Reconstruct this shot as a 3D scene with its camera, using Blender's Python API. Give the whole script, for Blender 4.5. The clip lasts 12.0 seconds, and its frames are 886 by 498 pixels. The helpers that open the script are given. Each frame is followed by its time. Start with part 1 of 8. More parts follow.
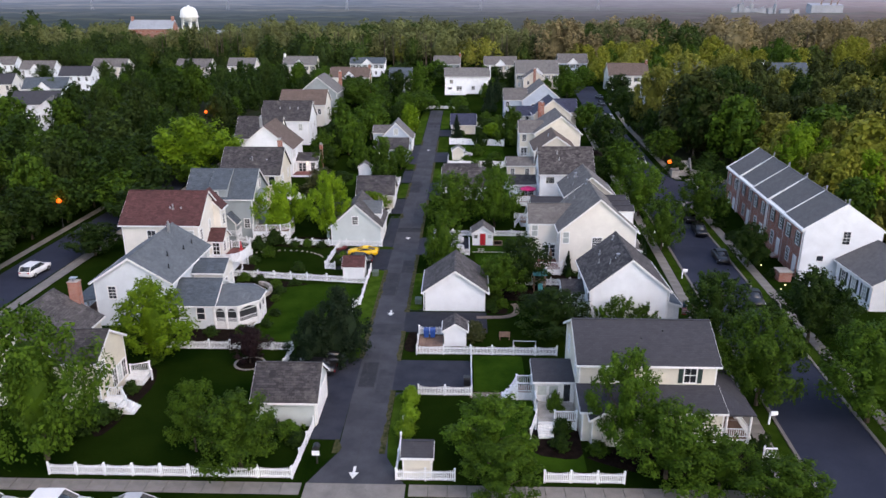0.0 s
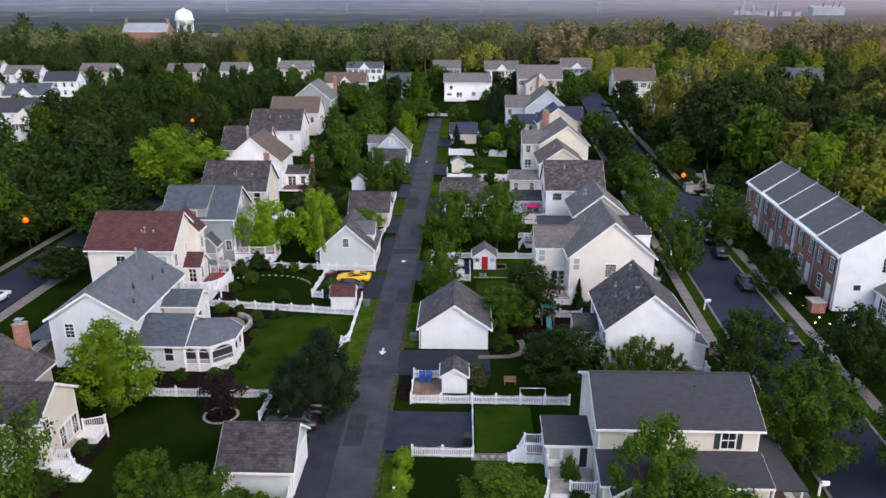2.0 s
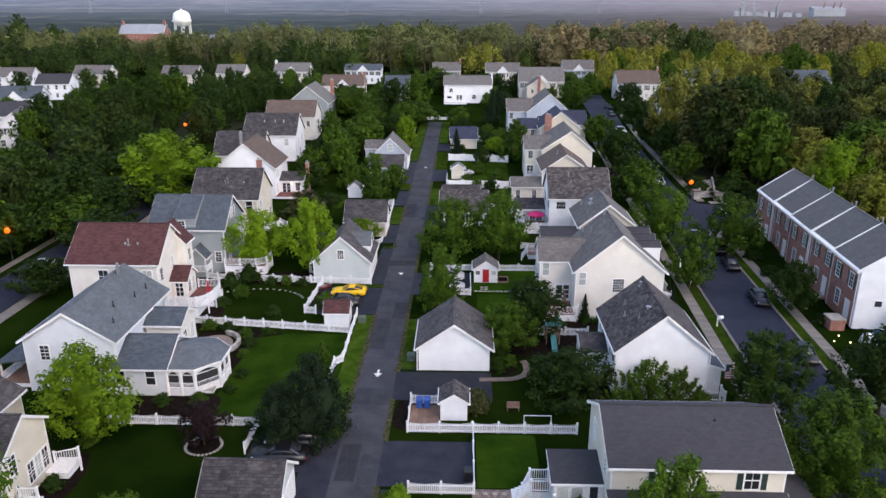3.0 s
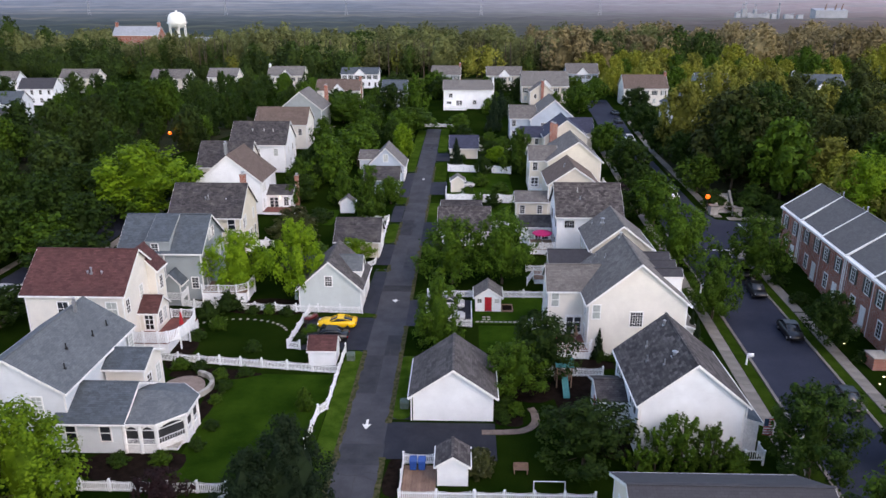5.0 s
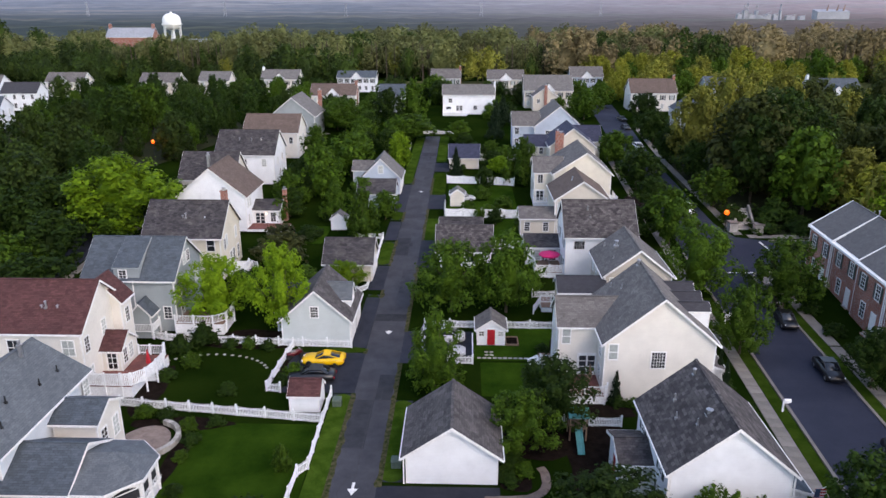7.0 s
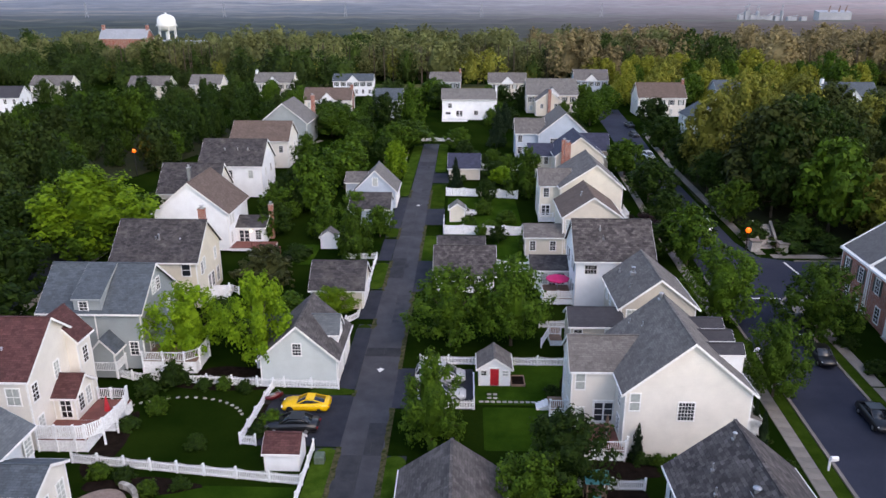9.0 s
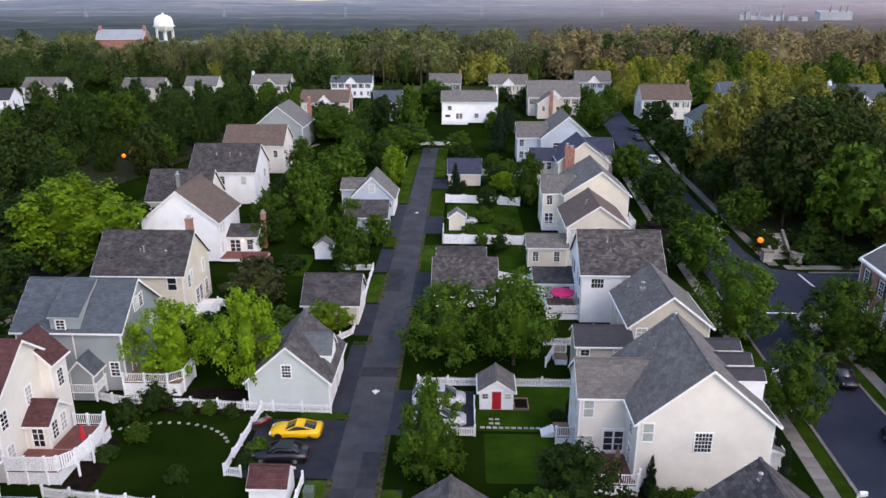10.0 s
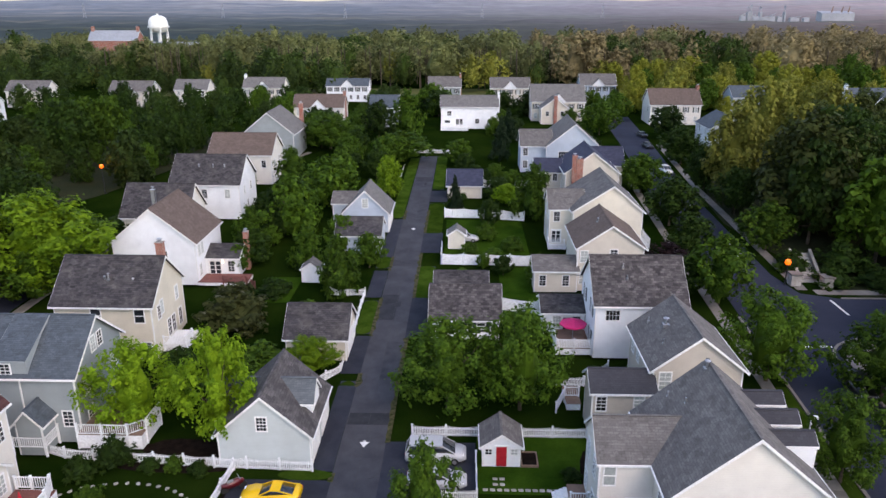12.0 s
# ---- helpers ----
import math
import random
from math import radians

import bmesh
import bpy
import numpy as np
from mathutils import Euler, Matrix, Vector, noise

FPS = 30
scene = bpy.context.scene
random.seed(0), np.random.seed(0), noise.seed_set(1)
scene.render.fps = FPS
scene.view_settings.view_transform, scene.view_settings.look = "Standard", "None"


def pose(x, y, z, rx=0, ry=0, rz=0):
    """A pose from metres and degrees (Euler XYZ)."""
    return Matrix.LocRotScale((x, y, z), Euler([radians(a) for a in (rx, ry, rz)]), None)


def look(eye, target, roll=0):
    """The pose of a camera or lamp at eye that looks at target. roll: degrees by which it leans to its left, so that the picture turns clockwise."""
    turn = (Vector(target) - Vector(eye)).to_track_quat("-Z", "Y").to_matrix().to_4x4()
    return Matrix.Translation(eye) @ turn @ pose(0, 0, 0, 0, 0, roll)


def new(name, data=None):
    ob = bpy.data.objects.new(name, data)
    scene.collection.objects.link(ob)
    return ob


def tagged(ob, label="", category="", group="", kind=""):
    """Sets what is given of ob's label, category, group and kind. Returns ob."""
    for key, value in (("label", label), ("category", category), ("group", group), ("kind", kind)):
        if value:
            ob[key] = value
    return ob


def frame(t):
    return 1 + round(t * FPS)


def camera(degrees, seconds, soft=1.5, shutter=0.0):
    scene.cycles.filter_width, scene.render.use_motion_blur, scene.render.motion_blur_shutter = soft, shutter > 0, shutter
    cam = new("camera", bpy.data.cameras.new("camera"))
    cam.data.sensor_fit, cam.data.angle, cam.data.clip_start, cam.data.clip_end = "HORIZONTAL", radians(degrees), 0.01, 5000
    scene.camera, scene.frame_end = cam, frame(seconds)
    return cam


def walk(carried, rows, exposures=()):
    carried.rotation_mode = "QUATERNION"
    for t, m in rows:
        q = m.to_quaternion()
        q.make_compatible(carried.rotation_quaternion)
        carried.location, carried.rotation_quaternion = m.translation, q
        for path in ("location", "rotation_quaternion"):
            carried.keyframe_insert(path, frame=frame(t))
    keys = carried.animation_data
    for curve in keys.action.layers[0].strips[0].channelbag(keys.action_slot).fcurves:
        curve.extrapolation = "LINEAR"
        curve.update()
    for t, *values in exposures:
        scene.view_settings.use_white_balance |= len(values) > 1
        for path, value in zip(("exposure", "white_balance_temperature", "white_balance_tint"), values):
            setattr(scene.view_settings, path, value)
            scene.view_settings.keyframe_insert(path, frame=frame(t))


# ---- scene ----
# Camera: a drone flying level along the alley, looking down at about 19 degrees.
cam = camera(62.3, 12.0)


def flight(t):
    y = ((0.00079 * t - 0.03287) * t + 4.8322) * t - 1.77112
    pitch = ((0.00021 * t - 0.00732) * t + 0.10314) * t - 19.04937
    return pose(8.610 - 0.0102 * t, y, 35.942 - 0.0076 * t, 90 + pitch, 0, 1.569 + 0.0068 * t)


walk(cam, [(i * 0.5, flight(i * 0.5)) for i in range(25)], exposures=[(0.0, 1.47, 7200, 17), (12.0, 1.47, 7200, 17)])

# ---- light: soft evening sky, brightest to the south-east behind the camera ----
SUN_AZ, SUN_EL = 140.0, 44.0      # degrees clockwise from +y, and up
world = bpy.data.worlds.new("world")
scene.world = world
world.use_nodes = True
wn = world.node_tree.nodes
sky = wn.new("ShaderNodeTexSky")
sky.sky_type, sky.sun_disc = "NISHITA", False
sky.sun_elevation, sky.sun_rotation = radians(SUN_EL), radians(SUN_AZ)
sky.air_density, sky.dust_density, sky.ozone_density = 1.0, 1.6, 1.1
wn["Background"].inputs["Strength"].default_value = 0.15
world.node_tree.links.new(sky.outputs["Color"], wn["Background"].inputs["Color"])
sun = new("sun", bpy.data.lights.new("sun", "SUN"))
sun.data.energy, sun.data.angle, sun.data.color = 0.12, radians(80), (1.0, 0.98, 0.96)
a, e = radians(SUN_AZ), radians(SUN_EL)
sun.matrix_world = look((math.sin(a) * math.cos(e) * 100, math.cos(a) * math.cos(e) * 100, math.sin(e) * 100), (0, 0, 0))

# ---- materials ----


def nodes_of(name):
    m = bpy.data.materials.new(name)
    m.use_nodes = True
    t = m.node_tree
    b = t.nodes["Principled BSDF"]
    return m, t, b


def add(t, kind, **values):
    n = t.nodes.new(kind)
    for k, v in values.items():
        n.inputs[k.replace("_", " ")].default_value = v
    return n


def mixer(t, c1, c2, fac, mode="MIX"):
    n = t.nodes.new("ShaderNodeMix")
    n.data_type, n.blend_type = "RGBA", mode
    for sock, val in ((6, c1), (7, c2), (0, fac)):
        if isinstance(val, (tuple, list)):
            n.inputs[sock].default_value = (*val, 1)
        elif isinstance(val, (int, float)):
            n.inputs[sock].default_value = val
        else:
            t.links.new(val, n.inputs[sock])
    return n.outputs[2]


def ranged(t, value, lo, hi, a=0.0, b=1.0):
    n = t.nodes.new("ShaderNodeMapRange")
    for k, v in enumerate((lo, hi, a, b)):
        n.inputs[k + 1].default_value = v
    t.links.new(value, n.inputs[0])
    return n.outputs[0]


def noisy(t, vec, scale, detail=4.0, rough=0.6):
    n = add(t, "ShaderNodeTexNoise", Scale=scale, Detail=detail, Roughness=rough)
    t.links.new(vec, n.inputs["Vector"])
    return n.outputs["Fac"]


def bumped(t, b, height, strength, dist=0.02):
    n = add(t, "ShaderNodeBump", Strength=strength, Distance=dist)
    t.links.new(height, n.inputs["Height"])
    t.links.new(n.outputs["Normal"], b.inputs["Normal"])


def surface(name, c1, c2, big=0.4, fine=12.0, rough=0.8, bump=0.25, vary=0.0, metal=0.0, coord="Object", spec=0.35, lo=0.35, hi=0.65):
    """Two colours mixed by a broad and a fine noise; vary: brightness spread from object to object."""
    m, t, b = nodes_of(name)
    vec = t.nodes.new("ShaderNodeTexCoord").outputs[coord]
    n1, n2 = noisy(t, vec, big), noisy(t, vec, fine, 6)
    col = mixer(t, c1, c2, ranged(t, n1, lo, hi))
    col = mixer(t, col, ranged(t, n2, 0.25, 0.75, 0.72, 1.2), 1.0, "MULTIPLY")
    if vary:
        info = t.nodes.new("ShaderNodeObjectInfo")
        col = mixer(t, col, ranged(t, info.outputs["Random"], 0, 1, 1 - vary, 1 + vary), 1.0, "MULTIPLY")
    t.links.new(col, b.inputs["Base Color"])
    b.inputs["Roughness"].default_value, b.inputs["Metallic"].default_value = rough, metal
    b.inputs["Specular IOR Level"].default_value = spec
    if bump:
        bumped(t, b, n2, bump)
    return m


def siding(name, c, board=0.13):
    """Horizontal clapboards with faint streaks."""
    m, t, b = nodes_of(name)
    vec = t.nodes.new("ShaderNodeTexCoord").outputs["Object"]
    sep = t.nodes.new("ShaderNodeSeparateXYZ")
    t.links.new(vec, sep.inputs[0])
    mul = t.nodes.new("ShaderNodeMath")
    mul.operation = "DIVIDE"
    mul.inputs[1].default_value = board
    t.links.new(sep.outputs["Z"], mul.inputs[0])
    fr = t.nodes.new("ShaderNodeMath")
    fr.operation = "FRACT"
    t.links.new(mul.outputs[0], fr.inputs[0])
    gap = ranged(t, fr.outputs[0], 0.0, 0.14, 0.8, 1.0)
    n1 = noisy(t, vec, 0.7, 5)
    col = mixer(t, tuple(v * 0.9 for v in c), tuple(min(1, v * 1.04) for v in c), ranged(t, n1, 0.3, 0.7))
    col = mixer(t, col, gap, 1.0, "MULTIPLY")
    t.links.new(col, b.inputs["Base Color"])
    b.inputs["Roughness"].default_value = 0.55
    b.inputs["Specular IOR Level"].default_value = 0.3
    bumped(t, b, fr.outputs[0], 0.5, 0.012)
    return m


def shingles(name, c1, c2, stain, wear=0.5, tab=(0.42, 0.2), joint=0.8):
    """Asphalt shingle tabs, laid in metres along the slope, with weather stains."""
    m, t, b = nodes_of(name)
    tc = t.nodes.new("ShaderNodeTexCoord")
    br = add(t, "ShaderNodeTexBrick", Scale=1.0, Mortar_Size=0.012, Mortar_Smooth=0.2, Bias=0.0, Brick_Width=tab[0], Row_Height=tab[1])
    br.inputs["Color1"].default_value, br.inputs["Color2"].default_value = (*c1, 1), (*c2, 1)
    br.inputs["Mortar"].default_value = (*[v * joint for v in c1], 1)
    t.links.new(tc.outputs["UV"], br.inputs["Vector"])
    n1, n2 = noisy(t, tc.outputs["UV"], 0.55, 6), noisy(t, tc.outputs["UV"], 9.0, 5)
    patch = add(t, "ShaderNodeTexVoronoi", Scale=1.6)
    patch.distance = "CHEBYCHEV"
    t.links.new(tc.outputs["UV"], patch.inputs["Vector"])
    one = t.nodes.new("ShaderNodeSeparateColor")
    t.links.new(patch.outputs["Color"], one.inputs[0])
    col = mixer(t, br.outputs["Color"], stain, ranged(t, n1, 0.5, 0.72, 0.0, wear))
    col = mixer(t, col, ranged(t, one.outputs[0], 0, 1, 1 - 0.3 * wear, 1 + 0.3 * wear), 1.0, "MULTIPLY")
    col = mixer(t, col, ranged(t, n2, 0.3, 0.7, 0.94 - 0.2 * wear, 1.06 + 0.2 * wear), 1.0, "MULTIPLY")
    t.links.new(col, b.inputs["Base Color"])
    b.inputs["Roughness"].default_value = 0.9
    b.inputs["Specular IOR Level"].default_value = 0.25
    bumped(t, b, br.outputs["Fac"], -0.35, 0.015)
    return m


def brickwork(name, c1, c2):
    m, t, b = nodes_of(name)
    tc = t.nodes.new("ShaderNodeTexCoord")
    sep = t.nodes.new("ShaderNodeSeparateXYZ")
    t.links.new(tc.outputs["Object"], sep.inputs[0])
    su = t.nodes.new("ShaderNodeMath")
    t.links.new(sep.outputs["X"], su.inputs[0])
    t.links.new(sep.outputs["Y"], su.inputs[1])
    com = t.nodes.new("ShaderNodeCombineXYZ")
    t.links.new(su.outputs[0], com.inputs[0])
    t.links.new(sep.outputs["Z"], com.inputs[1])
    br = add(t, "ShaderNodeTexBrick", Scale=1.0, Mortar_Size=0.008, Brick_Width=0.22, Row_Height=0.075)
    br.inputs["Color1"].default_value, br.inputs["Color2"].default_value, br.inputs["Mortar"].default_value = (*c1, 1), (*c2, 1), (0.34, 0.3, 0.27, 1)
    t.links.new(com.outputs[0], br.inputs["Vector"])
    n1 = noisy(t, tc.outputs["Object"], 0.8, 5)
    col = mixer(t, br.outputs["Color"], ranged(t, n1, 0.3, 0.7, 0.75, 1.2), 1.0, "MULTIPLY")
    t.links.new(col, b.inputs["Base Color"])
    b.inputs["Roughness"].default_value = 0.85
    bumped(t, b, br.outputs["Fac"], -0.4, 0.01)
    return m


def leafage(name, c1, c2, c3, start=0.3, big=0.0):
    """Leaves: colour from leaf to leaf, from branch to branch and from tree to tree, a little light through them."""
    m, t, b = nodes_of(name)
    vec = t.nodes.new("ShaderNodeTexCoord").outputs["Object"]
    isl = t.nodes.new("ShaderNodeNewGeometry").outputs["Random Per Island"]
    info = t.nodes.new("ShaderNodeObjectInfo").outputs["Random"]
    col = mixer(t, c1, c2, ranged(t, noisy(t, vec, 0.8, 3), 0.35, 0.65))
    col = mixer(t, col, c3, ranged(t, isl, start, 1.0, 0.0, 0.42))
    col = mixer(t, col, ranged(t, info, 0, 1, 0.78, 1.22), 1.0, "MULTIPLY")
    if big:
        col = mixer(t, col, ranged(t, noisy(t, vec, big, 2), 0.3, 0.7, 0.55, 1.5), 1.0, "MULTIPLY")
    t.links.new(col, b.inputs["Base Color"])
    b.inputs["Roughness"].default_value = 0.7
    b.inputs["Specular IOR Level"].default_value = 0.12
    tr = t.nodes.new("ShaderNodeBsdfTranslucent")
    t.links.new(col, tr.inputs["Color"])
    mx = t.nodes.new("ShaderNodeMixShader")
    mx.inputs[0].default_value = 0.24
    t.links.new(b.outputs[0], mx.inputs[1])
    t.links.new(tr.outputs[0], mx.inputs[2])
    t.links.new(mx.outputs[0], t.nodes["Material Output"].inputs["Surface"])
    return m


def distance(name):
    """Far woods and fields in long bands; haze, paler and bluer with distance, is put into the colour."""
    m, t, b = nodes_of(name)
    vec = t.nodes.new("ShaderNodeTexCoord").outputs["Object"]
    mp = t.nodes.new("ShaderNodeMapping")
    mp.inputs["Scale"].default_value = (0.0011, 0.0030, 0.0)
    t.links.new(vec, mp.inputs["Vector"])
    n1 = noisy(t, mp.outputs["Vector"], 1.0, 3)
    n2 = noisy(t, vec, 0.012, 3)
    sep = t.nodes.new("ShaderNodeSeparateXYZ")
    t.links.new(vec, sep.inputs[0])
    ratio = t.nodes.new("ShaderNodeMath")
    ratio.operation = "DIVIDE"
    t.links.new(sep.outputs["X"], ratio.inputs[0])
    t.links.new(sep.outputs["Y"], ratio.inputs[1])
    # the warm evening haze in the east is put into both tones
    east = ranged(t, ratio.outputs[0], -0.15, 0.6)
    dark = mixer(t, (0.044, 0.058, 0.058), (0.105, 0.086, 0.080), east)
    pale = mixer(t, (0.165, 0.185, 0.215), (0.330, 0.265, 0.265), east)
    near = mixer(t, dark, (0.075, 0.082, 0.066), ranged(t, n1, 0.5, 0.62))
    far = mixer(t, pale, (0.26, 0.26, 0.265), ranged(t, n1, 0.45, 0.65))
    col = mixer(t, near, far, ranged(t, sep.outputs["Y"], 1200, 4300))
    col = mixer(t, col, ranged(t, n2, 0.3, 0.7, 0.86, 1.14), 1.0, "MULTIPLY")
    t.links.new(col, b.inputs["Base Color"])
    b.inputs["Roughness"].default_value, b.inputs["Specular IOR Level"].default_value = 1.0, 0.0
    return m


def glow(name, c, strength):
    m, t, b = nodes_of(name)
    b.inputs["Base Color"].default_value = (*[0.02 * v for v in c], 1)
    b.inputs["Emission Color"].default_value = (*c, 1)
    b.inputs["Emission Strength"].default_value = strength
    return m


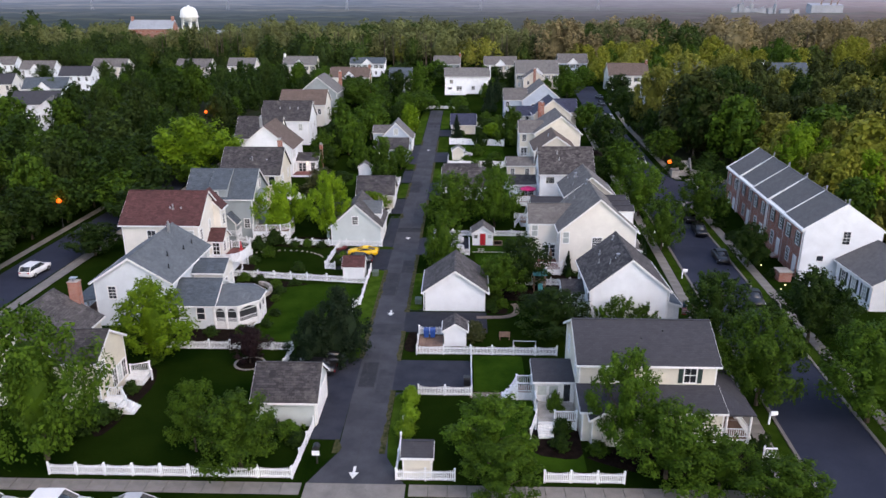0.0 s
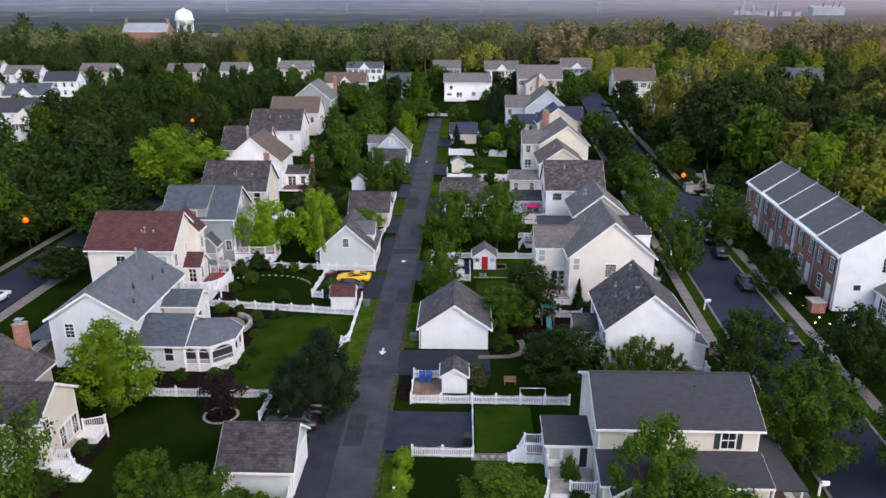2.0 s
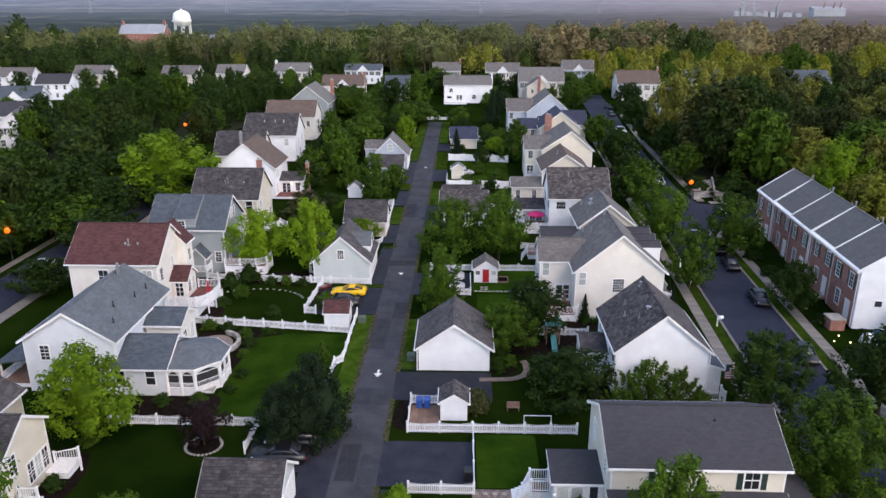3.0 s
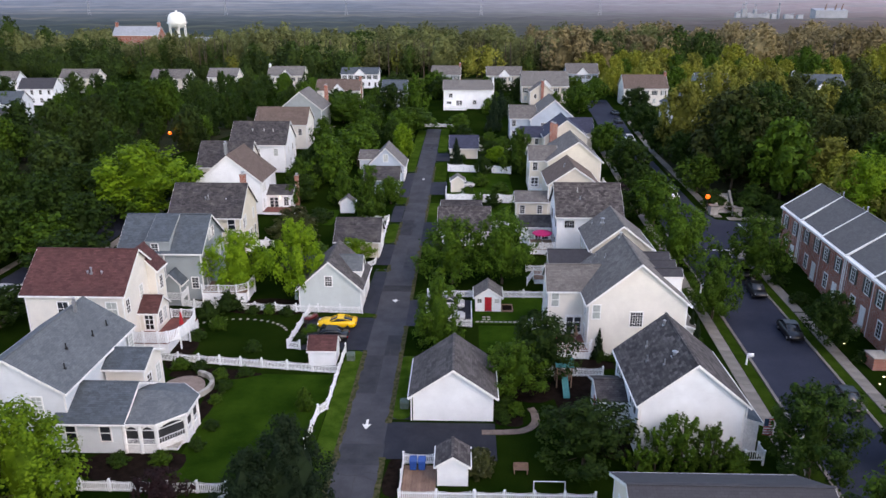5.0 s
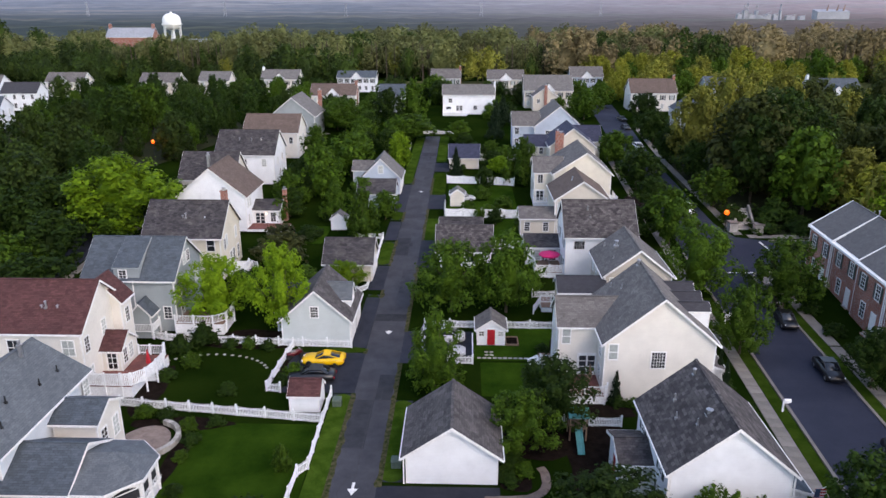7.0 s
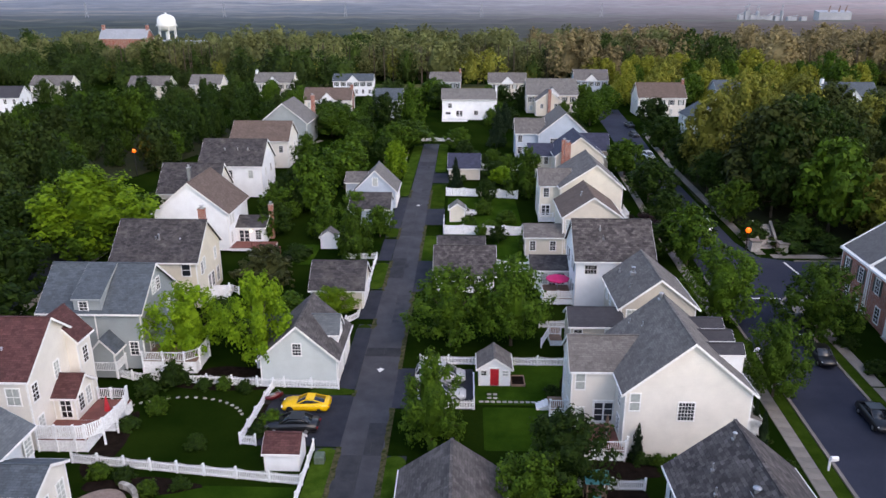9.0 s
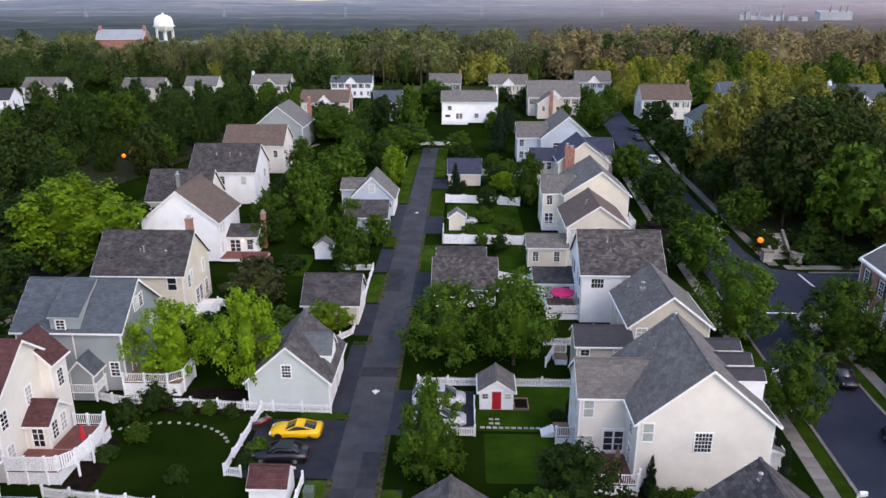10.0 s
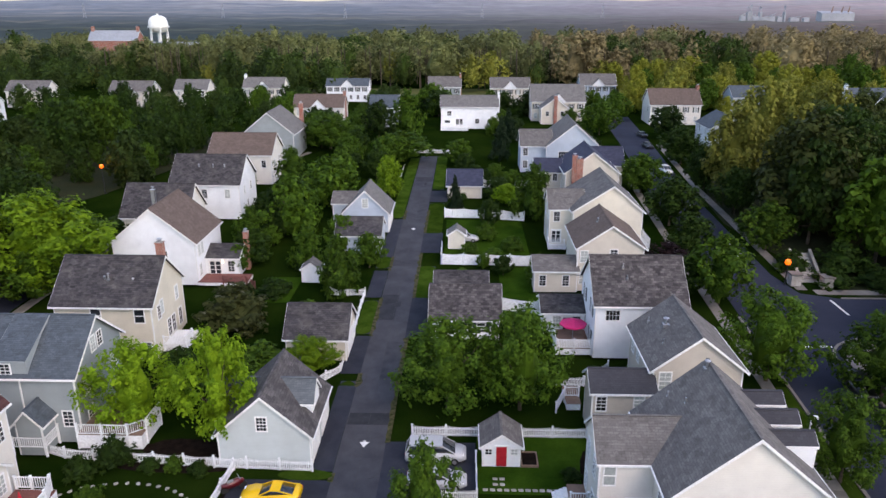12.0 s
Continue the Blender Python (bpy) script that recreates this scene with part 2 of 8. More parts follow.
M = {
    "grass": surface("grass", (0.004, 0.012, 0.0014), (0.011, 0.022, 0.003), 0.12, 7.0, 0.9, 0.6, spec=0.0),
    "lawn": surface("lawn", (0.011, 0.030, 0.003), (0.027, 0.058, 0.006), 0.25, 9.0, 0.9, 0.6, vary=0.35, spec=0.0),
    "lawn_dry": surface("lawn_dry", (0.060, 0.075, 0.020), (0.090, 0.090, 0.030), 0.35, 8.0, 0.9, 0.6, spec=0.1),
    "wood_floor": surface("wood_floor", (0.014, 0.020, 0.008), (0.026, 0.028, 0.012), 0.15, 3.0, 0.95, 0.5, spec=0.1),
    "far_land_haze": distance("far_land_haze"),
    "asphalt": surface("asphalt", (0.040, 0.042, 0.050), (0.062, 0.064, 0.073), 0.35, 22.0, 0.85, 0.3, spec=0.12),
    "asphalt_new": surface("asphalt_new", (0.020, 0.022, 0.032), (0.031, 0.034, 0.045), 0.5, 30.0, 0.8, 0.25, vary=0.15, spec=0.12),
    "street": surface("street", (0.020, 0.024, 0.040), (0.030, 0.035, 0.054), 0.15, 18.0, 0.85, 0.25, spec=0.12),
    "patch": surface("patch", (0.030, 0.032, 0.038), (0.045, 0.047, 0.054), 0.9, 25.0, 0.85, 0.3, vary=0.25, spec=0.12),
    "tar": surface("tar", (0.012, 0.012, 0.014), (0.02, 0.02, 0.022), 2.0, 20.0, 0.6, 0.1),
    "concrete": surface("concrete", (0.145, 0.135, 0.122), (0.205, 0.19, 0.172), 0.6, 15.0, 0.85, 0.2, vary=0.12),
    "paint": surface("paint", (0.55, 0.55, 0.54), (0.75, 0.75, 0.73), 3.0, 20.0, 0.7, 0.1),
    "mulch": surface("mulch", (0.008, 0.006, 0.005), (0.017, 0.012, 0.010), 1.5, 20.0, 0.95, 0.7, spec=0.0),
    "white": surface("white", (0.74, 0.74, 0.73), (0.82, 0.82, 0.81), 0.8, 9.0, 0.5, 0.03),
    "fence_white": surface("fence_white", (0.76, 0.78, 0.80), (0.85, 0.87, 0.89), 0.5, 6.0, 0.45, 0.05),
    "s_white": siding("s_white", (0.79, 0.81, 0.83)),
    "s_ivory": siding("s_ivory", (0.72, 0.69, 0.63)),
    "s_cream": siding("s_cream", (0.66, 0.62, 0.53)),
    "s_butter": siding("s_butter", (0.64, 0.59, 0.48)),
    "s_tan": siding("s_tan", (0.50, 0.45, 0.38)),
    "s_beige": siding("s_beige", (0.60, 0.55, 0.47)),
    "s_grey": siding("s_grey", (0.28, 0.315, 0.325)),
    "s_blue": siding("s_blue", (0.42, 0.48, 0.56)),
    "r_char": shingles("r_char", (0.040, 0.040, 0.047), (0.049, 0.049, 0.056), (0.037, 0.037, 0.042), 0.15),
    "r_black": shingles("r_black", (0.030, 0.028, 0.031), (0.066, 0.060, 0.061), (0.092, 0.083, 0.078), 0.8, (0.44, 0.24), 0.6),
    "r_patchy": shingles("r_patchy", (0.034, 0.030, 0.032), (0.098, 0.088, 0.086), (0.056, 0.050, 0.050), 0.8, (0.46, 0.30), 0.7),
    "r_grey": shingles("r_grey", (0.106, 0.098, 0.094), (0.146, 0.136, 0.130), (0.090, 0.083, 0.080), 0.55),
    "r_light": shingles("r_light", (0.120, 0.114, 0.110), (0.155, 0.148, 0.142), (0.10, 0.095, 0.09), 0.4),
    "r_row": shingles("r_row", (0.100, 0.096, 0.096), (0.122, 0.118, 0.117), (0.088, 0.084, 0.084), 0.25),
    "r_slate": shingles("r_slate", (0.054, 0.068, 0.082), (0.078, 0.094, 0.110), (0.052, 0.062, 0.072), 0.4),
    "r_red": shingles("r_red", (0.060, 0.024, 0.024), (0.092, 0.040, 0.038), (0.052, 0.024, 0.024), 0.5),
    "r_brown": shingles("r_brown", (0.098, 0.072, 0.060), (0.128, 0.094, 0.079), (0.082, 0.060, 0.050), 0.4),
    "r_navy": shingles("r_navy", (0.030, 0.034, 0.060), (0.046, 0.050, 0.080), (0.03, 0.034, 0.05), 0.3),
    "brick": brickwork("brick", (0.23, 0.066, 0.042), (0.32, 0.105, 0.066)),
    "glass": surface("glass", (0.015, 0.018, 0.022), (0.03, 0.035, 0.042), 0.5, 2.0, 0.06, 0.0, vary=0.5, spec=0.6),
    # pale panes: drawn blinds, and sky reflections put into a flat colour
    "blind": surface("blind", (0.34, 0.38, 0.36), (0.42, 0.45, 0.43), 0.5, 3.0, 0.35, 0.0, vary=0.2),
    "screen": surface("screen", (0.02, 0.022, 0.025), (0.035, 0.037, 0.04), 1.0, 5.0, 0.6, 0.0),
    "shutter": surface("shutter", (0.012, 0.03, 0.026), (0.02, 0.04, 0.034), 2.0, 12.0, 0.5, 0.1),
    "red": surface("red", (0.35, 0.012, 0.02), (0.45, 0.02, 0.03), 2.0, 12.0, 0.5, 0.05),
    "pink": surface("pink", (0.48, 0.016, 0.11), (0.56, 0.022, 0.14), 2.0, 12.0, 0.7, 0.05),
    "deck": surface("deck", (0.13, 0.045, 0.04), (0.20, 0.075, 0.06), 0.8, 9.0, 0.75, 0.2),
    "deck_brown": surface("deck_brown", (0.17, 0.105, 0.075), (0.24, 0.155, 0.115), 0.8, 9.0, 0.8, 0.25, vary=0.15),
    "stone": surface("stone", (0.25, 0.235, 0.21), (0.38, 0.36, 0.33), 1.2, 9.0, 0.9, 0.4, vary=0.25),
    "paver": surface("paver", (0.15, 0.115, 0.10), (0.23, 0.18, 0.155), 1.2, 9.0, 0.9, 0.3, vary=0.25),
    "bark": surface("bark", (0.055, 0.042, 0.032), (0.10, 0.08, 0.06), 2.0, 14.0, 0.95, 0.8, spec=0.1),
    "metal": surface("metal", (0.35, 0.36, 0.38), (0.5, 0.5, 0.52), 2.0, 12.0, 0.4, 0.05, metal=0.8),
    "black": surface("black", (0.01, 0.01, 0.011), (0.02, 0.02, 0.021), 2.0, 12.0, 0.5, 0.05),
    "tyre": surface("tyre", (0.012, 0.012, 0.012), (0.02, 0.02, 0.02), 3.0, 30.0, 0.85, 0.2),
    "blue_bin": surface("blue_bin", (0.015, 0.06, 0.24), (0.02, 0.08, 0.30), 2.0, 9.0, 0.5, 0.05, vary=0.15),
    "green_box": surface("green_box", (0.07, 0.10, 0.08), (0.10, 0.13, 0.10), 2.0, 9.0, 0.6, 0.05),
    "teal": surface("teal", (0.04, 0.19, 0.20), (0.06, 0.24, 0.25), 2.0, 9.0, 0.6, 0.05),
    "tank": surface("tank", (0.72, 0.74, 0.70), (0.82, 0.83, 0.80), 0.1, 2.0, 0.5, 0.0),
    "steel": surface("steel", (0.24, 0.26, 0.29), (0.30, 0.32, 0.35), 0.05, 1.0, 0.6, 0.0),
    "leaf": leafage("leaf", (0.0166, 0.0405, 0.0029), (0.0458, 0.0954, 0.0057), (0.0979, 0.1701, 0.0128)),
    "leaf_light": leafage("leaf_light", (0.0585, 0.1188, 0.0039), (0.1228, 0.2152, 0.0076), (0.2157, 0.3326, 0.0138)),
    "leaf_dark": leafage("leaf_dark", (0.0077, 0.0201, 0.0027), (0.0202, 0.0452, 0.0045), (0.0423, 0.0784, 0.0073)),
    "leaf_wood": leafage("leaf_wood", (0.0126, 0.0276, 0.0046), (0.0310, 0.0552, 0.0080), (0.0575, 0.0897, 0.0138), 0.3, 0.05),
    "leaf_spruce": leafage("leaf_spruce", (0.0058, 0.0143, 0.0055), (0.0109, 0.0238, 0.0087), (0.0197, 0.0364, 0.0119)),
    "leaf_plum": leafage("leaf_plum", (0.010, 0.006, 0.007), (0.019, 0.009, 0.010), (0.034, 0.015, 0.016)),
    "leaf_hedge": leafage("leaf_hedge", (0.0806, 0.1546, 0.0067), (0.1236, 0.2150, 0.0108), (0.1882, 0.2957, 0.0188)),
    # far and eastern leaves: haze and warm evening light are put into the colours
    "leaf_warm_haze": leafage("leaf_warm_haze", (0.1579, 0.1276, 0.0621), (0.2423, 0.1932, 0.0931), (0.3229, 0.2587, 0.1242), 0.3, 0.045),
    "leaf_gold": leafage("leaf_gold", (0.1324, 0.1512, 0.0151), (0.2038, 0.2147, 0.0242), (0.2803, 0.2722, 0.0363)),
    "leaf_far_haze": leafage("leaf_far_haze", (0.0693, 0.0826, 0.0285), (0.1213, 0.1333, 0.0476), (0.1732, 0.1778, 0.0667), 0.3, 0.045),
    # shaded copy of the eastern leaves, the woods' shade put into the colour
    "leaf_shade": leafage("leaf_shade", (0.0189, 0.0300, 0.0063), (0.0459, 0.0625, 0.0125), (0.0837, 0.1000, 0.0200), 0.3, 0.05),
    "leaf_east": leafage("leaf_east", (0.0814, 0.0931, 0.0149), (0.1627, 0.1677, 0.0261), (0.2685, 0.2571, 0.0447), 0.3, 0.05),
    "lawn_verge": surface("lawn_verge", (0.017, 0.038, 0.004), (0.038, 0.068, 0.009), 0.5, 9.0, 0.9, 0.6, vary=0.3, spec=0.0),
    # white siding with the west side's dimmer, cooler light put into its colour
    "s_cool": siding("s_cool", (0.66, 0.70, 0.73)),
    "s_pale": siding("s_pale", (0.50, 0.55, 0.55)),
    "r_worn": shingles("r_worn", (0.054, 0.049, 0.050), (0.090, 0.083, 0.081), (0.108, 0.099, 0.094), 0.75, (0.44, 0.24), 0.65),
    "fringe": surface("fringe", (0.020, 0.030, 0.008), (0.085, 0.075, 0.040), 2.5, 12.0, 0.95, 0.7, spec=0.05),
    "r_blue": shingles("r_blue", (0.088, 0.100, 0.110), (0.112, 0.126, 0.138), (0.078, 0.088, 0.096), 0.35),
    "blossom": leafage("blossom", (0.026, 0.034, 0.009), (0.048, 0.054, 0.015), (0.26, 0.25, 0.19), 0.88),
    "lamp_amber": glow("lamp_amber", (1.0, 0.13, 0.006), 0.9),
    "lamp_warm": glow("lamp_warm", (1.0, 0.75, 0.45), 4.0),
}
for name, c, r in (("car_white", (0.75, 0.75, 0.75), 0.25), ("car_black", (0.008, 0.008, 0.010), 0.3), ("car_silver", (0.42, 0.43, 0.45), 0.3),
                   ("car_yellow", (0.80, 0.48, 0.005), 0.2), ("car_blue", (0.05, 0.09, 0.16), 0.2), ("car_red", (0.10, 0.008, 0.012), 0.3)):
    M[name] = surface(name, tuple(v * 0.95 for v in c), c, 1.0, 30.0, r, 0.0, spec=0.6)

# ---- the lie of the land ----
# South of y = 105 the ground is level; from there it climbs gently to the north. The plan below is drawn as if level;
# to fit the camera's view, a place at y moves towards the camera's end position and shrinks by the factor of its row.
LAST_EYE = Vector((8.49, 52.79, 35.85))
ROWS_Y = list(range(105, 290, 5))


# factors fitted so that far things shift rightly in the camera's view
def shrink(y):
    return 1.0 if y > 1500 else 1.0 - 0.185 * math.sin(math.pi / 2 * min(1.0, max(0.0, (y - 105) / 175)))


def site(y):
    s = shrink(y)
    return Matrix.Translation(LAST_EYE) @ Matrix.Diagonal((s, s, s, 1)) @ Matrix.Translation(-LAST_EYE)


def settle(bm):
    """Lay a mesh drawn on the level plan onto the slope, shrinking it towards the camera's end position."""
    ys = [v.co.y for v in bm.verts]
    for y in ROWS_Y:
        if min(ys) < y < max(ys):
            bmesh.ops.bisect_plane(bm, geom=bm.verts[:] + bm.edges[:] + bm.faces[:], plane_co=(0, y, 0), plane_no=(0, 1, 0))
    for v in bm.verts:
        v.co = LAST_EYE + (v.co - LAST_EYE) * shrink(v.co.y)


# ---- building blocks ----


def mesh(name, bm, mats):
    bmesh.ops.recalc_face_normals(bm, faces=bm.faces)
    me = bpy.data.meshes.new(name)
    bm.to_mesh(me)
    bm.free()
    for m in mats if isinstance(mats, (list, tuple)) else [mats]:
        me.materials.append(M[m])
    return me


def thing(name, label, category, x=0, y=0, z=0, turn=0, group="", kind=""):
    ob = new(name)
    ob.empty_display_size = 0.1
    ob.matrix_basis = site(y) @ pose(x, y, z, 0, 0, turn)
    return tagged(ob, label, category, group, kind)


def child(name, me, parent, x=0, y=0, z=0, turn=0, label=""):
    ob = new(name, me)
    ob.parent = parent
    ob.matrix_basis = pose(x, y, z, 0, 0, turn)
    return tagged(ob, label)


def part(name, bm, mats, parent, label=""):
    return child(name, mesh(name, bm, mats), parent, label=label)


def single(name, bm, mats, label, category, x=0, y=0, z=0, turn=0, group="", kind=""):
    if x == 0 and y == 0:
        settle(bm)
    ob = new(name, mesh(name, bm, mats))
    ob.matrix_basis = site(y) @ pose(x, y, z, 0, 0, turn)
    return tagged(ob, label, category, group, kind)


def hexa(bm, pts, mat=0):
    """A solid from eight corners: four below, four above, each anticlockwise."""
    v = [bm.verts.new(p) for p in pts]
    for f in ((3, 2, 1, 0), (4, 5, 6, 7), (0, 1, 5, 4), (1, 2, 6, 5), (2, 3, 7, 6), (3, 0, 4, 7)):
        bm.faces.new([v[i] for i in f]).material_index = mat


def box(bm, x0, x1, y0, y1, z0, z1, mat=0):
    hexa(bm, [(x0, y0, z0), (x1, y0, z0), (x1, y1, z0), (x0, y1, z0), (x0, y0, z1), (x1, y0, z1), (x1, y1, z1), (x0, y1, z1)], mat)


def beam(bm, p, q, w, h=None, mat=0):
    """A square bar from p to q."""
    p, q = Vector(p), Vector(q)
    d = (q - p).normalized()
    up = Vector((0, 0, 1)) if abs(d.z) < 0.95 else Vector((0, 1, 0))
    s = d.cross(up).normalized() * (w / 2)
    u = s.cross(d).normalized() * ((h or w) / 2)
    hexa(bm, [p - s - u, q - s - u, q + s - u, p + s - u, p - s + u, q - s + u, q + s + u, p + s + u], mat)


def tube(bm, p, q, r0, r1=None, sides=8, mat=0):
    p, q = Vector(p), Vector(q)
    d = (q - p).normalized()
    s = d.orthogonal().normalized()
    u = d.cross(s)
    r1 = r0 if r1 is None else r1
    rings = []
    for c, r in ((p, r0), (q, r1)):
        rings.append([bm.verts.new(c + (s * math.cos(k * math.tau / sides) + u * math.sin(k * math.tau / sides)) * r) for k in range(sides)])
    for k in range(sides):
        bm.faces.new((rings[0][k], rings[0][(k + 1) % sides], rings[1][(k + 1) % sides], rings[1][k])).material_index = mat
    bm.faces.new(rings[1]).material_index = mat
    bm.faces.new(rings[0][::-1]).material_index = mat


def slab(bm, pts, th, mat=0):
    """A flat or sloping plate of the thickness th below the outline pts."""
    top = [bm.verts.new(p) for p in pts]
    low = [bm.verts.new((p[0], p[1], p[2] - th)) for p in pts]
    bm.faces.new(top).material_index = mat
    bm.faces.new(low[::-1]).material_index = mat
    n = len(pts)
    for k in range(n):
        bm.faces.new((top[k], low[k], low[(k + 1) % n], top[(k + 1) % n])).material_index = mat


def slope_uv(bm):
    """Metres along the eave and up the slope, for shingles."""
    uv = bm.loops.layers.uv.verify()
    bm.normal_update()
    for f in bm.faces:
        n = f.normal
        s = Vector((-n.y, n.x, 0))
        s = s.normalized() if s.length > 0.01 else Vector((1, 0, 0))
        u = n.cross(s)
        for l in f.loops:
            l[uv].uv = (l.vert.co.dot(s), l.vert.co.dot(u))

TURN = {"S": 0, "E": 90, "N": 180, "W": -90}
WINDOWS = {}


def lattice(bm, xs, zs, solid, at, mat=0):
    """One connected plate of bars: the cells between the lines xs and zs for which solid(i, j) holds. at(x, z, side) gives the two faces."""
    grid = {}

    def vert(i, j, side):
        if (i, j, side) not in grid:
            grid[i, j, side] = bm.verts.new(at(xs[i], zs[j], side))
        return grid[i, j, side]

    cells = {(i, j) for i in range(len(xs) - 1) for j in range(len(zs) - 1) if solid(i, j)}
    for i, j in cells:
        ring = [(i, j), (i + 1, j), (i + 1, j + 1), (i, j + 1)]
        bm.faces.new([vert(*p, 0) for p in ring]).material_index = mat
        bm.faces.new([vert(*p, 1) for p in ring[::-1]]).material_index = mat
        for k, (di, dj) in enumerate(((0, -1), (1, 0), (0, 1), (-1, 0))):
            if (i + di, j + dj) not in cells:
                p, q = ring[k], ring[(k + 1) % 4]
                bm.faces.new((vert(*p, 0), vert(*p, 1), vert(*q, 1), vert(*q, 0))).material_index = mat


def window_mesh(w, h, nx, ny, rail=True):
    key = (w, h, nx, ny, rail)
    if key not in WINDOWS:
        bm = bmesh.new()
        t = 0.1
        xs, zs = [-w / 2 - t, -w / 2], [-t, 0.0]
        for k in range(1, nx):
            xs += [-w / 2 + w * k / nx - 0.015, -w / 2 + w * k / nx + 0.015]
        lines = [h * k / ny for k in range(1, ny) if not (rail and abs(h * k / ny - h / 2) < 0.05)] + ([h / 2] if rail else [])
        for z in sorted(lines):
            r = 0.03 if rail and z == h / 2 else 0.015
            zs += [z - r, z + r]
        xs, zs = xs + [w / 2, w / 2 + t], zs + [h, h + t]
        lattice(bm, xs, zs, lambda i, j: i % 2 == 0 or j % 2 == 0, lambda x, z, k: (x, 0.01 if k else (-0.07 if abs(x) > w / 2 - 0.001 or z < 0.001 or z > h - 0.001 else -0.045), z))
        frame_me = mesh("window", bm, "white")
        bm = bmesh.new()
        box(bm, -w / 2, w / 2, -0.022, 0.0, 0, h)
        pane_me = mesh("pane", bm, "glass")
        bm = bmesh.new()
        box(bm, -w / 2, w / 2, -0.022, 0.0, 0, h)
        pale_me = mesh("pane", bm, "blind")
        bm = bmesh.new()
        n = max(3, int(h / 0.12))
        lattice(bm, [-0.2, -0.15, 0.15, 0.2], [-0.05] + [0.02 + (h - 0.04) * k / n for k in range(n + 1)] + [h + 0.05], lambda i, j: True,
                lambda x, z, k: (x, 0.01 if k else (-0.06 if abs(x) > 0.17 or z < 0 or z > h or round((z - 0.02) / ((h - 0.04) / n)) % 2 else -0.04), z))
        WINDOWS[key] = (frame_me, pane_me, pale_me, mesh("shutter", bm, "shutter"))
    return WINDOWS[key]


class House:
    def __init__(self, name, label, x, y, category="house", group=""):
        self.ob, self.x, self.y = thing(name, label, category, x, y, group=group), x, y
        self.ob["plan_y"] = y

    def part(self, name, bm, mats, label=""):
        bmesh.ops.translate(bm, verts=bm.verts, vec=(-self.x, -self.y, 0))
        return part(name, bm, mats, self.ob, label)

    def block(self, x0, x1, y0, y1, eave, peak, axis, wall, roof, over=0.35, ridge=None, trim="white", z0=0.0, shed=False):
        """A wing with a gable roof along the axis. ridge: where it runs; shed: the roof falls one way only, from ridge."""
        a0, a1, b0, b1 = (x0, x1, y0, y1) if axis == "x" else (y0, y1, x0, x1)
        mid = (b0 + b1) / 2 if ridge is None else ridge
        at = (lambda a, b, z: (a, b, z)) if axis == "x" else (lambda a, b, z: (b, a, z))
        bm = bmesh.new()
        ends = []
        for a in (a0, a1):
            ring = [(b0, z0), (b1, z0), (b1, eave), (mid, peak), (b0, eave)]
            if mid >= b1 - 0.01:
                ring = [(b0, z0), (b1, z0), (b1, peak), (b0, eave)]
            elif mid <= b0 + 0.01:
                ring = [(b0, z0), (b1, z0), (b1, eave), (b0, peak)]
            ends.append([bm.verts.new(at(a, b, z)) for b, z in ring])
        n = len(ends[0])
        for k in range(n):
            bm.faces.new((ends[0][k], ends[0][(k + 1) % n], ends[1][(k + 1) % n], ends[1][k]))
        bm.faces.new(ends[0])
        bm.faces.new(ends[1])
        self.part("wall", bm, wall)
        for b, s in ((b0, -1), (b1, 1)):
            run = abs(mid - b)
            if run < 0.05:
                continue
            k = (peak - eave) / run
            lift = 0.13
            be, ze, zr = b + s * over, eave - k * over + lift, peak + lift
            bm = bmesh.new()
            slab(bm, [at(a0 - over, be, ze), at(a1 + over, be, ze), at(a1 + over, mid, zr), at(a0 - over, mid, zr)], 0.15)
            bmesh.ops.recalc_face_normals(bm, faces=bm.faces)
            slope_uv(bm)
            self.part("roof_slope", bm, roof)
            for a in (a0 - over, a1 + over):
                bm = bmesh.new()
                hexa(bm, [at(a - 0.025, be, ze - 0.26), at(a + 0.025, be, ze - 0.26), at(a + 0.025, mid, zr - 0.26), at(a - 0.025, mid, zr - 0.26),
                          at(a - 0.025, be, ze - 0.02), at(a + 0.025, be, ze - 0.02), at(a + 0.025, mid, zr - 0.02), at(a - 0.025, mid, zr - 0.02)])
                self.part("rake_board", bm, trim)
            c0, c1 = sorted((be, be + s * 0.085))
            bm = bmesh.new()
            hexa(bm, [at(a0 - over, c0, ze - 0.2), at(a1 + over, c0, ze - 0.2), at(a1 + over, c1, ze - 0.2), at(a0 - over, c1, ze - 0.2),
                      at(a0 - over, c0, ze - 0.04), at(a1 + over, c0, ze - 0.04), at(a1 + over, c1, ze - 0.04), at(a0 - over, c1, ze - 0.04)])
            self.part("gutter", bm, trim)
        if b0 + 0.05 < mid < b1 - 0.05:
            bm = bmesh.new()
            beam(bm, at(a0 - over, mid, peak + 0.13), at(a1 + over, mid, peak + 0.13), 0.24, 0.06)
            slope_uv(bm)
            self.part("ridge_cap", bm, roof)
        for a, sa in ((a0, -1), (a1, 1)):
            for b, sb in ((b0, -1), (b1, 1)):
                p = at(a + sa * 0.012 - sa * 0.06, b + sb * 0.012 - sb * 0.06, 0)
                if (b == b0 and mid <= b0 + 0.01) or (b == b1 and mid >= b1 - 0.01):
                    continue
                bm = bmesh.new()
                box(bm, p[0] - 0.06, p[0] + 0.06, p[1] - 0.06, p[1] + 0.06, z0, eave - 0.02)
                self.part("corner_board", bm, trim)

